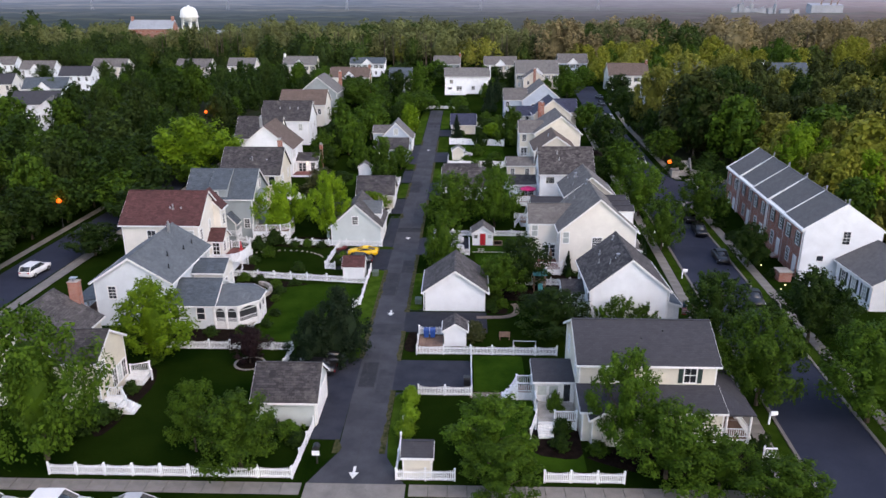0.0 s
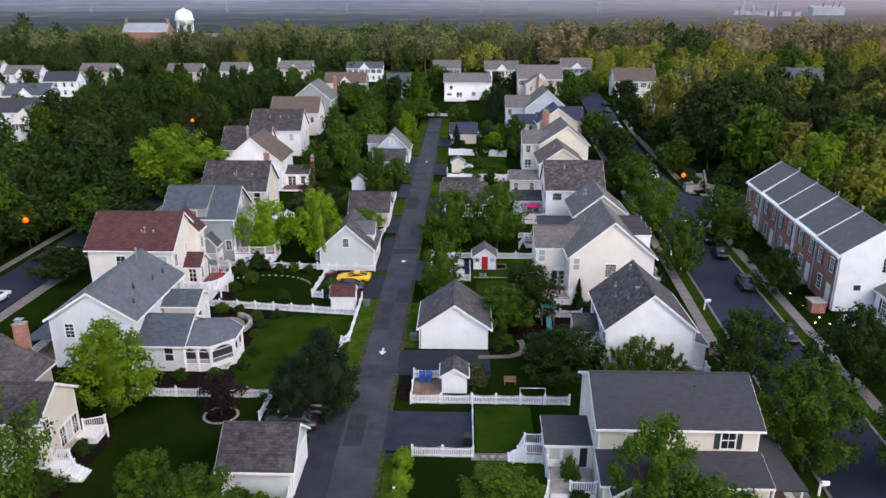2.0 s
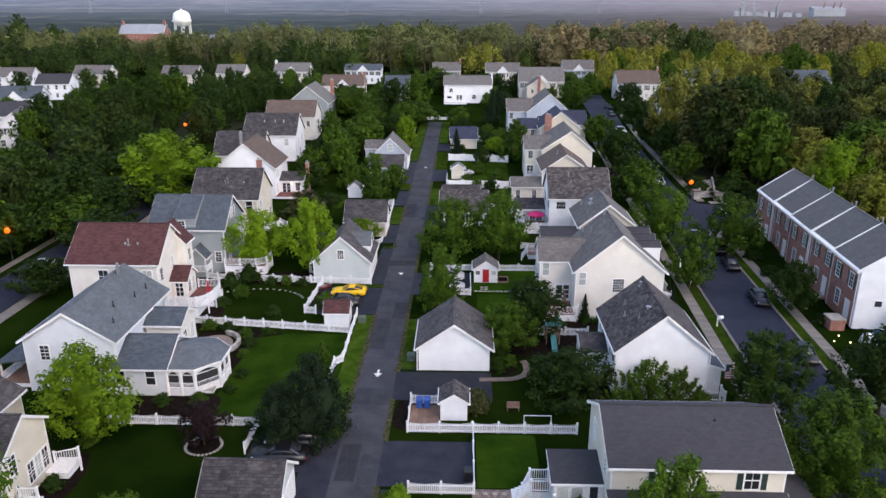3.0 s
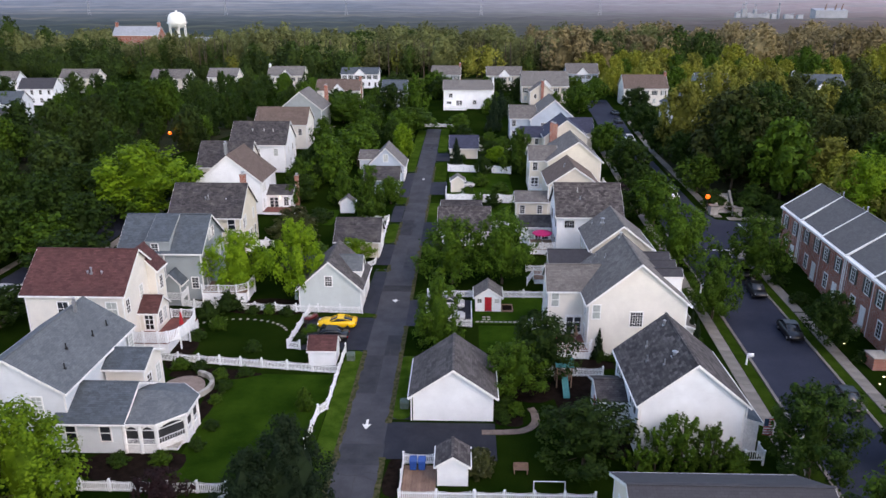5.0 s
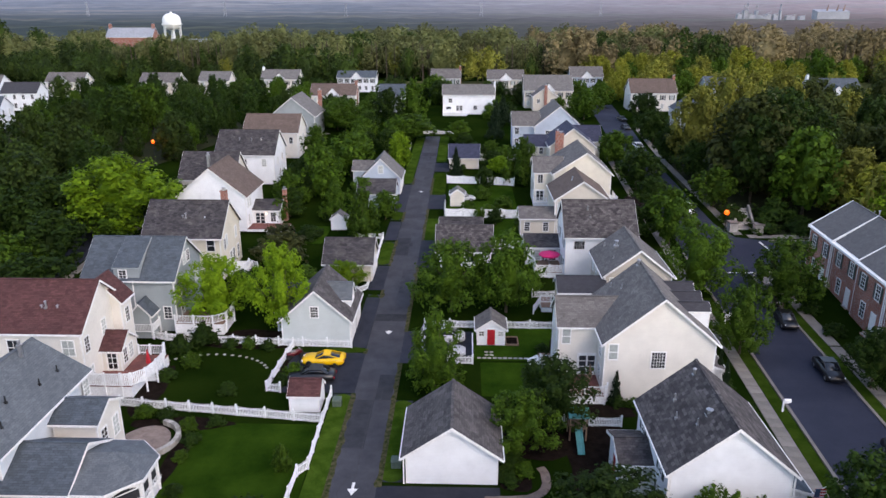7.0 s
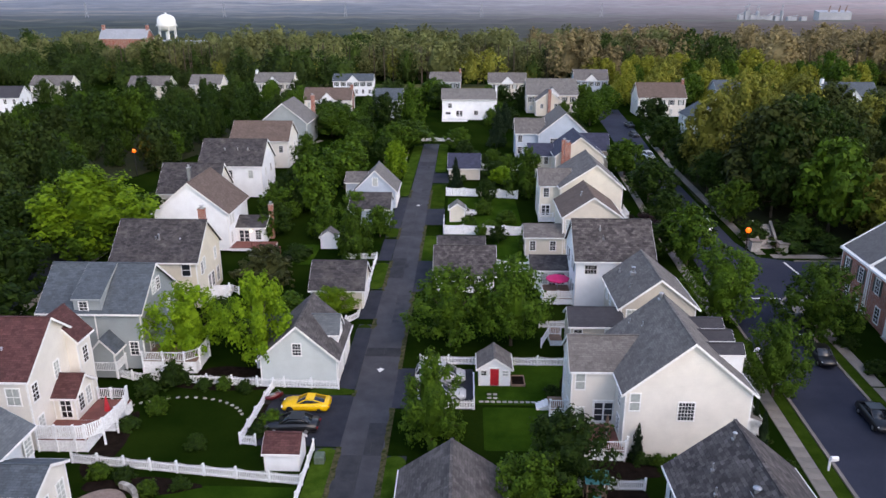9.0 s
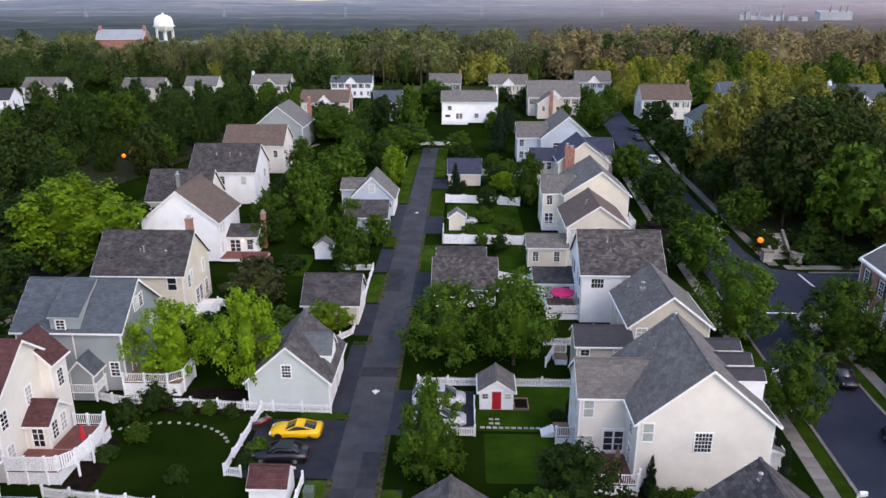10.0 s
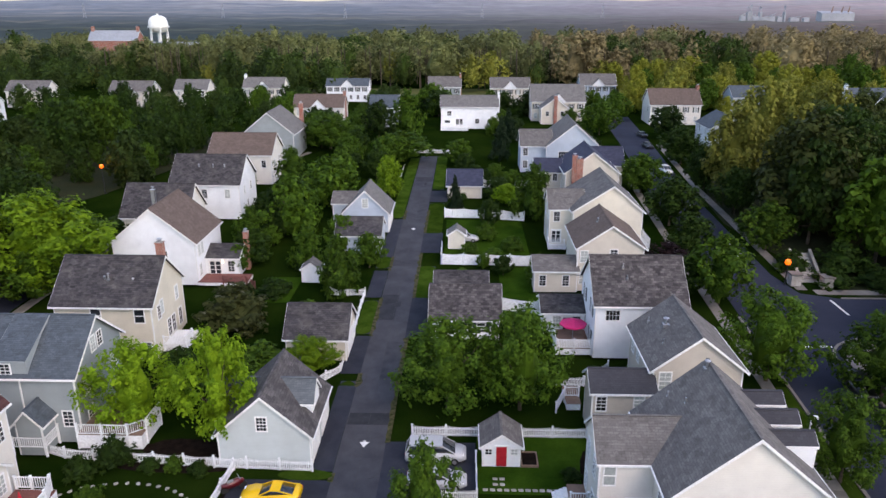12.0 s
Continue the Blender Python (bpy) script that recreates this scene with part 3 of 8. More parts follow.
    def win(self, face, plane, pos, z, w=0.85, h=1.45, nx=2, ny=4, shut=False, blind=None, rail=True):
        # some panes are pale by default, with the sky's reflection put into their colour
        if blind is None:
            blind = (int(abs(plane * 7 + pos * 13 + z * 5)) % 5) < 2 and w < 1.2
        fr, pane, bl, sh = window_mesh(w, h, nx, ny, rail)
        x, y = (pos, plane) if face in "SN" else (plane, pos)
        ob = child("window", fr, self.ob, x - self.x, y - self.y, z, TURN[face])
        child("pane", bl if blind else pane, ob)
        if shut:
            for s in (-1, 1):
                child("shutter", sh, ob, s * (w / 2 + 0.32), 0, 0)
        return ob

    def wins(self, face, plane, spots, **kw):
        for pos, z in spots:
            self.win(face, plane, pos, z, **kw)

    def door(self, face, plane, pos, z=0.2, w=0.95, h=2.05, mat="white", lights=False):
        bm = bmesh.new()
        for a in ((-w / 2 - 0.12, -w / 2), (w / 2, w / 2 + 0.12)):
            box(bm, a[0], a[1], -0.08, 0.01, 0, h + 0.12)
        box(bm, -w / 2, w / 2, -0.08, 0.01, h, h + 0.12)
        x, y = (pos, plane) if face in "SN" else (plane, pos)
        ob = child("door", mesh("door", bm, "white"), self.ob, x - self.x, y - self.y, z, TURN[face])
        bm = bmesh.new()
        if lights:
            for k in range(2):
                c = -w / 4 + k * w / 2
                for i in range(3):
                    box(bm, c - w * 0.2, c + w * 0.2, -0.035, 0, 0.2 + i * 0.6, 0.72 + i * 0.6)
            child("pane", mesh("pane", bm, "glass"), ob)
            bm = bmesh.new()
            box(bm, -w / 2, w / 2, -0.02, 0, 0, h)
        else:
            box(bm, -w / 2, w / 2, -0.03, 0, 0, h)
            for i in range(3):
                for s in (-1, 1):
                    box(bm, s * w * 0.24 - w * 0.17, s * w * 0.24 + w * 0.17, -0.045, -0.025, 0.12 + i * 0.65, 0.62 + i * 0.65)
        child("leaf", mesh("leaf", bm, mat), ob)
        return ob

    def garage_door(self, face, plane, pos, w=2.6, h=2.15, mat="white"):
        bm = bmesh.new()
        for r in range(4):
            for c in range(4):
                box(bm, -w / 2 + c * w / 4 + 0.04, -w / 2 + (c + 1) * w / 4 - 0.04, -0.05, 0, r * h / 4 + 0.04, (r + 1) * h / 4 - 0.03)
        box(bm, -w / 2, w / 2, -0.025, 0, 0, h)
        for a in ((-w / 2 - 0.14, -w / 2), (w / 2, w / 2 + 0.14)):
            box(bm, a[0], a[1], -0.08, 0.01, 0, h + 0.14)
        box(bm, -w / 2, w / 2, -0.08, 0.01, h, h + 0.14)
        x, y = (pos, plane) if face in "SN" else (plane, pos)
        child("garage_door", mesh("garage_door", bm, mat), self.ob, x - self.x, y - self.y, 0.02, TURN[face])

    def chimney(self, x, y, z0, z1, w=0.9, d=0.7, mat="brick", pots=1):
        bm = bmesh.new()
        box(bm, x - w / 2, x + w / 2, y - d / 2, y + d / 2, z0, z1)
        box(bm, x - w / 2 - 0.06, x + w / 2 + 0.06, y - d / 2 - 0.06, y + d / 2 + 0.06, z1, z1 + 0.12)
        ob = self.part("chimney", bm, mat, "brick chimney with a pale cap" if mat == "brick" else "boxed chimney")
        bm = bmesh.new()
        for k in range(pots):
            tube(bm, (x - self.x, y - self.y + k * 0.3 - 0.15 * (pots - 1), z1 + 0.1), (x - self.x, y - self.y + k * 0.3 - 0.15 * (pots - 1), z1 + 0.45), 0.13)
        box(bm, x - self.x - w * 0.35, x - self.x + w * 0.35, y - self.y - d * 0.35, y - self.y + d * 0.35, z1 + 0.44, z1 + 0.5)
        part("chimney_cap", bm, "metal", ob)

    def vent(self, x, y, z, h=0.55, r=0.06, mat="metal"):
        bm = bmesh.new()
        tube(bm, (x, y, z - 0.4), (x, y, z + h), r)
        if r > 0.07:
            tube(bm, (x, y, z + h), (x, y, z + h + 0.08), r * 1.8, r * 0.6)
        box(bm, x - r * 1.8, x + r * 1.8, y - r * 1.8, y + r * 1.8, z - 0.3, z + 0.04)
        self.part("vent_pipe", bm, mat)

    def spout(self, x, y, z1, z0=0.1):
        bm = bmesh.new()
        box(bm, x - 0.05, x + 0.05, y - 0.05, y + 0.05, z0, z1)
        self.part("downspout", bm, "white")

    def rail(self, pts, z, h=0.95, solid=False, mat="fence_white"):
        """A white railing along the points: between two posts one panel of rails and balusters."""
        for p, q in zip(pts, pts[1:]):
            pz, qz = (p[2] if len(p) > 2 else z), (q[2] if len(q) > 2 else z)
            a, b = Vector((p[0], p[1], pz)), Vector((q[0], q[1], qz))
            run = (b - a).length
            n = max(1, int(run / 0.17))
            w = 0.062 if solid else 0.02
            cross = Vector((a.y - b.y, b.x - a.x, 0)).normalized() * 0.03
            us = [0.0] + [u for k in range(1, n) for u in (k / n - w / run, k / n + w / run)] + [1.0]
            bm = bmesh.new()
            lattice(bm, us, [0.085, 0.155, h - 0.035, h + 0.035], lambda i, j: j != 1 or i % 2 == 1, lambda u, c, k: a.lerp(b, u) + Vector((0, 0, c)) + (cross if k else -cross))
            self.part("railing", bm, mat)
        for p in pts:
            bm = bmesh.new()
            pz = p[2] if len(p) > 2 else z
            box(bm, p[0] - 0.07, p[0] + 0.07, p[1] - 0.07, p[1] + 0.07, 0, pz + h + 0.08)
            box(bm, p[0] - 0.1, p[0] + 0.1, p[1] - 0.1, p[1] + 0.1, pz + h + 0.08, pz + h + 0.13)
            self.part("post", bm, mat)

    def deck(self, x0, x1, y0, y1, z, mat="deck", skirt=True):
        bm = bmesh.new()
        n = int((y1 - y0) / 0.14)
        for k in range(n):
            box(bm, x0, x1, y0 + k * 0.14, y0 + k * 0.14 + 0.13, z - 0.04, z)
        self.part("decking", bm, mat)
        bm = bmesh.new()
        for a in ((x0 + 0.05, x1 - 0.05, y0 + 0.05, y0 + 0.1), (x0 + 0.05, x1 - 0.05, y1 - 0.1, y1 - 0.05), (x0 + 0.05, x0 + 0.1, y0 + 0.1, y1 - 0.1), (x1 - 0.1, x1 - 0.05, y0 + 0.1, y1 - 0.1)):
            box(bm, *a, 0.02 if skirt else z - 0.3, z - 0.042)
        self.part("skirt", bm, "fence_white")

    def steps(self, x, y, dx, dy, width, z, mat="white"):
        """Treads falling from (x, y) at height z along (dx, dy)."""
        n = max(2, round(z / 0.18))
        for k in range(n):
            zz = z - (k + 1) * z / (n + 1)
            cx, cy = x + dx * (k + 0.5) * 0.28, y + dy * (k + 0.5) * 0.28
            w0, w1 = (0.14, width / 2) if dx else (width / 2, 0.14)
            bm = bmesh.new()
            box(bm, cx - w0, cx + w0, cy - w1, cy + w1, 0.0, zz)
            self.part("step", bm, mat)


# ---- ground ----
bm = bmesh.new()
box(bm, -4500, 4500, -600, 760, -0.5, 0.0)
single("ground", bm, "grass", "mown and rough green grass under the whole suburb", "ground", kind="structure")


def sheet(name, pts, z, mat, label, category, kind="structure", th=0.06):
    bm = bmesh.new()
    slab(bm, [(x, y, z) for x, y in pts], th)
    return single(name, bm, mat, label, category, kind=kind)


def rect(x0, x1, y0, y1):
    return [(x0, y0), (x1, y0), (x1, y1), (x0, y1)]


def blob(cx, cy, rx, ry, n=18, wob=0.12, seed=1):
    rnd = random.Random(seed)
    ph = [rnd.uniform(0, 6.28) for _ in range(3)]
    return [(cx + rx * math.cos(k * math.tau / n) * (1 + wob * math.sin(2 * k * math.tau / n + ph[0]) + wob * 0.6 * math.sin(5 * k * math.tau / n + ph[1])),
             cy + ry * math.sin(k * math.tau / n) * (1 + wob * math.sin(3 * k * math.tau / n + ph[2]))) for k in range(n)]


# the alley and its drives
sheet("alley_road", [(-3.4, 46.0), (4.3, 46.0), (2.6, 49.5), (2.1, 56), (2.0, 290 - 58), (-2.1, 232), (-1.9, 120), (-1.8, 70), (-1.6, 50)], 0.020, "asphalt", "worn grey asphalt alley with patches, cracks and white arrows", "road")
DRIVES = [
    (rect(-4.4, -1.7, 52.0, 66.0), "drive beside the dark-roofed garage"), (rect(-9.2, -1.7, 62.0, 66.8), "drive with parked dark cars behind the garage"),
    (rect(2.0, 9.6, 60.4, 66.6), "dark parking pad by the picket fence"), (rect(2.0, 11.6, 73.4, 79.0), "drive in front of the white garage"),
    (rect(-9.6, -1.8, 93.2, 101.8), "drive with the yellow sports car"), (rect(-3.7, -1.9, 103.0, 117.0), "apron of the grey carriage house"),
    (rect(2.0, 9.7, 99.6, 107.4), "drive with silver cars"), (rect(-4.0, -1.9, 119.5, 128.5), "apron of the dark garage"),
    (rect(2.0, 4.8, 128.0, 140.0), "apron of the shingled garage"), (rect(-4.0, -2.0, 156.0, 176.0), "apron of the grey double carriage house"),
    (rect(2.0, 5.2, 158.0, 168.0), "drive by the yellow shed"), (rect(2.0, 5.4, 188.0, 197.0), "apron of the navy-roofed garage"), (rect(-4.0, -2.0, 140.0, 150.0), "side drive"),
]
for k, (pts, what) in enumerate(DRIVES):
    sheet("driveway", pts, 0.024 + 0.0022 * (k % 3), "asphalt_new", "dark asphalt " + what, "driveway")
rnd = random.Random(4)
for k, (x0, x1, y0, y1) in enumerate([(-1.6, 2.1, 72.5, 75.5), (0.4, 2.0, 58, 64.5), (-1.7, 0.3, 84, 92), (0.3, 1.9, 92, 97), (-1.8, 2.0, 110, 112), (0.2, 2.0, 118, 127), (-1.8, 0.3, 133, 141), (-1.9, 2.0, 152, 154.5), (0.1, 1.9, 176, 186), (-1.8, 1.9, 205, 209), (-1.4, 0.2, 61, 66)]):
    sheet("road_patch", rect(x0, x1, y0, y1), 0.026, "patch", "repaired patch of darker asphalt", "road patch", th=0.02)
bm = bmesh.new()
for k in range(46):
    x, y = rnd.uniform(-1.6, 1.9), rnd.uniform(48, 180)
    ang = rnd.choice((0.0, 1.57)) + rnd.uniform(-0.25, 0.25)
    p = Vector((x, y, 0.0285))
    for s in range(rnd.randint(3, 9)):
        ang += rnd.uniform(-0.5, 0.5)
        q = p + Vector((math.cos(ang), math.sin(ang), 0)) * rnd.uniform(0.3, 0.7)
        q.x = max(-1.7, min(2.0, q.x))
        if (q - p).length > 0.05:
            beam(bm, p, q, 0.045, 0.004)
        p = q
for x in (0.15,):
    for y in range(48, 230, 2):
        beam(bm, (x + rnd.uniform(-0.03, 0.03), y, 0.0285), (x + rnd.uniform(-0.03, 0.03), y + 1.98, 0.0285), 0.035, 0.004)
single("tar_seam", bm, "tar", "thin dark cracks and tar seams in the alley", "crack", kind="stuff")
# rough grass and grit along the edges of the alley
bm = bmesh.new()
for side, edge in ((-1, -1.78), (1, 2.06)):
    for k in range(330):
        y = 50.0 + k * 0.4
        x = edge + side * (0.0 if y < 120 else 0.06)
        if any(p[0][1] - 0.2 < y < p[2][1] - 0.2 and (p[0][0] < -1) == (side < 0) for p, _ in DRIVES):
            continue
        w0, w1 = 0.12 + 0.3 * noise.noise(Vector((y * 0.7, side, 0))), 0.12 + 0.3 * noise.noise(Vector(((y + 0.4) * 0.7, side, 0)))
        w0, w1 = max(0.03, w0) * 1.4, max(0.03, w1) * 1.4
        q = [(x + side * 0.3, y, 0.036), (x - side * w0, y, 0.034), (x - side * w1, y + 0.4, 0.034), (x + side * 0.3, y + 0.4, 0.036)]
        slab(bm, q if side > 0 else q[::-1], 0.02)
single("verge_edge", bm, "fringe", "ragged grass and grit along the alley's edges", "verge", kind="stuff")
for y in (47.5, 78.6, 107.3, 170.6):
    bm = bmesh.new()
    slab(bm, [(-0.11, 0.75, 0), (-0.11, -0.05, 0), (-0.42, -0.05, 0), (0, -0.85, 0), (0.42, -0.05, 0), (0.11, -0.05, 0), (0.11, 0.75, 0)], 0.004)
    single("road_arrow", bm, "paint", "worn white arrow painted on the alley", "road marking", 0.15, y, 0.033, group="arrows on the alley")
for x, y in ((0.5, 137.9), (0.5, 203.0)):
    sheet("road_mark", rect(x - 0.25, x + 0.25, y - 0.8, y + 0.8), 0.031, "patch", "faint worn mark on the alley", "road marking", th=0.01)


def slabs(name, label, x0, x1, y0, y1, step, along, z=0.06, mat="concrete"):
    """A pavement of separate concrete slabs."""
    ob = thing(name, label, "pavement", (x0 + x1) / 2, (y0 + y1) / 2, kind="structure")
    w = (x1 - x0) if along == "y" else (y1 - y0)
    bm = bmesh.new()
    d, e = (w / 2, step / 2 - 0.012) if along == "y" else (step / 2 - 0.012, w / 2)
    hexa(bm, [(-d, -e, -z), (d, -e, -z), (d, e, -z), (-d, e, -z), (-d + 0.01, -e + 0.01, 0), (d - 0.01, -e + 0.01, 0), (d - 0.01, e - 0.01, 0), (-d + 0.01, e - 0.01, 0)])
    me = mesh("slab", bm, mat)
    n = int(((y1 - y0) if along == "y" else (x1 - x0)) / step)
    for k in range(n):
        o = (k + 0.5 - n / 2) * step
        child("slab", me, ob, 0 if along == "y" else o, o if along == "y" else 0, z)


def kerb(x0, x1, y0, y1, h=0.13):
    bm = bmesh.new()
    box(bm, x0, x1, y0, y1, -0.1, h)
    single("kerb", bm, "concrete", "pale concrete kerb along the street", "kerb", kind="structure")


# south street and pavement
sheet("street_south", rect(-140, 140, 34.0, 43.3), 0.02, "street", "dark asphalt street with parked cars", "road")
slabs("pavement_south_west", "concrete pavement along the south street", -70, -3.4, 44.6, 46.0, 1.5, "x")
slabs("pavement_south_east", "concrete pavement along the south street", 4.4, 33.4, 44.6, 46.0, 1.5, "x")
sheet("apron", [(-3.4, 43.3), (4.4, 43.3), (4.4, 46.0), (-3.4, 46.0)], 0.05, "concrete", "concrete apron where the alley meets the street", "pavement")
kerb(-70, -3.4, 43.3, 43.5)
kerb(4.4, 36.0, 43.3, 43.5)
# east street, which runs a few degrees off the alley's line
LEAN_E = 0.064


def ex(y, off):
    return 36.5 + LEAN_E * (y - 50) + off


def strip(y0, y1, o0, o1):
    return [(ex(y0, o0), y0), (ex(y0, o1), y0), (ex(y1, o1), y1), (ex(y1, o0), y1)]


sheet("street_east", [(36.1, 43.3), (43.4, 43.3), (ex(118, 7.3), 118), (49.2, 126), (53, 129.6), (62, 130.5), (140, 130), (140, 141.2), (57, 141.2), (52.4, 143), (51.4, 150), (54.0, 200), (59, 250), (63, 300), (54, 300), (50.5, 250), (46.0, 200), (43.4, 155), (ex(118, 0), 118)], 0.02, "street", "blue-black asphalt street lined with parked cars", "road")


def slab_walk(name, label, y0, y1, o0, o1):
    slabs(name, label, -(o1 - o0) / 2, (o1 - o0) / 2, y0, y1, 1.5, "y")
    ob = [o for o in bpy.data.objects if o.name == name][0]
    ob.matrix_basis = pose(ex((y0 + y1) / 2, (o0 + o1) / 2), (y0 + y1) / 2, 0, 0, 0, -math.degrees(math.atan(LEAN_E)))


def kerb_line(y0, y1, o0, o1):
    bm = bmesh.new()
    slab(bm, [(x, y, 0.13) for x, y in strip(y0, y1, o0, o1)], 0.23)
    single("kerb", bm, "concrete", "pale concrete kerb along the street", "kerb", kind="structure")


slab_walk("pavement_east_near", "concrete pavement beside the street verge", 46.0, 105.0, -2.9, -1.6)
slab_walk("pavement_east_far", "concrete pavement before the brick row", 46.0, 105.0, 8.9, 10.2)
sheet("pavement_east_near_north", strip(105.0, 131.0, -2.9, -1.6), 0.06, "concrete", "concrete pavement beside the street verge", "pavement")
sheet("pavement_east_far_north", strip(105.0, 120.0, 8.9, 10.2), 0.06, "concrete", "concrete pavement before the brick row", "pavement")
kerb_line(46.0, 135.0, -0.3, 0.0)
kerb_line(43.5, 119.0, 7.3, 7.6)
for k in range(6):
    a, b = math.radians(90 + k * 15), math.radians(105 + k * 15)
    bm = bmesh.new()
    cx, cy, r = 54.2, 123.2, 5.9
    hexa(bm, [(cx + math.cos(q) * rr, cy + math.sin(q) * rr, z) for z in (-0.1, 0.13) for q, rr in ((a, r), (b, r), (b, r + 0.28), (a, r + 0.28))])
    single("kerb", bm, "concrete", "curved concrete kerb at the street corner", "kerb", kind="structure")
sheet("corner_pavement", [(48.8, 119.5), (50.4, 119.5), (50.8, 123), (52.2, 125.8), (54.5, 127.4), (54.5, 128.9), (51.2, 127.6), (49.2, 124)], 0.09, "concrete", "pale curved pavement at the street corner", "pavement")
sheet("pavement_cross", rect(54.6, 120, 142.6, 144.2), 0.07, "concrete", "pale pavement on the far side of the cross street", "pavement")
kerb(57, 120, 141.2, 141.45)
sheet("pavement_north", [(52.6, 144.2), (54.0, 144.2), (56.8, 200), (61.4, 250), (60.0, 250), (55.4, 200)], 0.07, "concrete", "pale pavement along the far street", "pavement")
sheet("verge_north_pavement", [(ex(131, -2.9), 131.0), (ex(131, -1.6), 131.0), (41.6, 160), (44.6, 205), (43.3, 205), (40.3, 160)], 0.06, "concrete", "pale pavement along the far street", "pavement")
bm = bmesh.new()
box(bm, 55.2, 55.5, 136.0, 140.8, 0.022, 0.026)
single("stop_line", bm, "paint", "white stop line painted across the side street", "road marking")
bm = bmesh.new()
box(bm, 45.6, 49.2, 127.0, 127.35, 0.022, 0.026)
single("stop_line", bm, "paint", "white stop line painted across the street", "road marking")
# west street
sheet("street_west", [(-58, 43.3), (-50, 43.3), (-47.5, 80), (-46.8, 120), (-47.5, 165), (-43, 200), (-33, 235), (-39, 240), (-50, 203), (-54.5, 165), (-54, 120), (-54.5, 80)], 0.02, "street", "dark asphalt street among trees", "road")
sheet("pavement_west", [(-47.2, 60), (-45.8, 60), (-45.0, 120), (-45.6, 165), (-41.2, 200), (-30, 236), (-31.2, 237), (-42.5, 201), (-47, 165), (-46.4, 120)], 0.06, "concrete", "pale pavement along the west street", "pavement")
sheet("pavement_west_far", [(-56.8, 60), (-55.8, 60), (-55.3, 120), (-56, 165), (-57.2, 165), (-56.5, 120)], 0.06, "concrete", "pale pavement along the west street", "pavement")
kerb(-46.9, -46.65, 81, 120)

# mown lawns, brighter than the rough grass
for o0, o1 in ((-1.55, -0.32), (7.65, 8.85)):
    sheet("verge", strip(46, 118, o0, o1), 0.012, "lawn_verge", "strip of mown grass beside the kerb", "lawn", th=0.03)
for x0, x1, y0, y1 in [(-14.8, -3.9, 69.0, 87.6), (-3.8, -1.8, 66.5, 93.0), (9.9, 15.0, 60.4, 67.8), (9.9, 18.8, 48, 59.3), (2.4, 4.4, 47, 60), (9.8, 19.5, 100.5, 110.0), (10.5, 17.0, 93, 100),
                       (5.6, 18.5, 153.2, 176.0), (-3.6, -2.1, 111, 118.0), (-4, -2.1, 129, 139), (-4, -2.1, 151, 156), (2.1, 4.6, 140, 152), (2.1, 5.0, 168, 187), (2.1, 4.0, 79.5, 92), (-4.5, -2.2, 177, 230), (2.1, 4.5, 198, 232), (-18, -13.5, 138, 147), (13.5, 18.5, 133, 152)]:
    narrow = x1 - x0 < 3.2
    r = 0.95 if narrow else 0.3
    ring = [(cx + r * math.cos(q), cy + r * math.sin(q)) for cx, cy, a0 in ((x1 - r, y0 + r, -1.571), (x1 - r, y1 - r, 0.0), (x0 + r, y1 - r, 1.571), (x0 + r, y0 + r, 3.142)) for q in [a0 + k * 0.3927 for k in range(5)]]
    sheet("lawn", ring, 0.014, "lawn_verge" if narrow else "lawn", "close-mown green lawn", "lawn", th=0.03)
    if narrow:
        sheet("road_shoulder", rect(x0, x1, y0, y1), 0.008, "asphalt_new", "dark asphalt edge of the alley", "road", th=0.02)
sheet("lawn", blob(-4.0, 102.5, 2.1, 0.75, 20, 0.05, 3), 0.036, "lawn_verge", "rounded end of a mown grass verge", "lawn", th=0.04)
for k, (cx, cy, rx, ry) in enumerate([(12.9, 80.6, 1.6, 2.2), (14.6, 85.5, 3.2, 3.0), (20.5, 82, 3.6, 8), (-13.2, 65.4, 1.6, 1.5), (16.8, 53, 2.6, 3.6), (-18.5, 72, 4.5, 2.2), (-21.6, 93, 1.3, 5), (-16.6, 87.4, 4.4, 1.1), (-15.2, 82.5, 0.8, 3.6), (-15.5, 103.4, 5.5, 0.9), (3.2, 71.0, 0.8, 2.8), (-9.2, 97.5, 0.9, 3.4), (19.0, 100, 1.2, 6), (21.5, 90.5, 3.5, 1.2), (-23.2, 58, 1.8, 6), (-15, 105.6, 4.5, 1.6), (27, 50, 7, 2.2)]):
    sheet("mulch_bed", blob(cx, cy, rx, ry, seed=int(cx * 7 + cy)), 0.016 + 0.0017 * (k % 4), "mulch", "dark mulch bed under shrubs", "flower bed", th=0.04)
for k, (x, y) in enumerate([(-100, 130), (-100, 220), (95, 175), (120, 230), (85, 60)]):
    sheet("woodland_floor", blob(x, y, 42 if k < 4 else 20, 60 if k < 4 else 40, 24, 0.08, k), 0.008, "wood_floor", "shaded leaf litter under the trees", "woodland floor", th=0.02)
# garden path of pale concrete, curling round the bed
bm = bmesh.new()
mid = [Vector((10.4 + 3.4 * u, 77.55 + 0.25 * u * u, 0.05)) for u in (0.0, 0.25, 0.5, 0.75, 1.0)] + [Vector((13.6 + 1.75 * math.sin(u), 80.0 - 2.1 * math.cos(u) + 0.5 * (u > 1.6), 0.05)) for u in (0.35, 0.7, 1.05, 1.4, 1.8, 2.2)]
for p, q in zip(mid, mid[1:]):
    d = (q - p).normalized()
    s = Vector((-d.y, d.x, 0)) * 0.36
    slab(bm, [p - s, q - s, q + s, p + s], 0.05)
single("garden_path", bm, "paver", "tan paved path curving round a planted bed", "path", kind="structure")
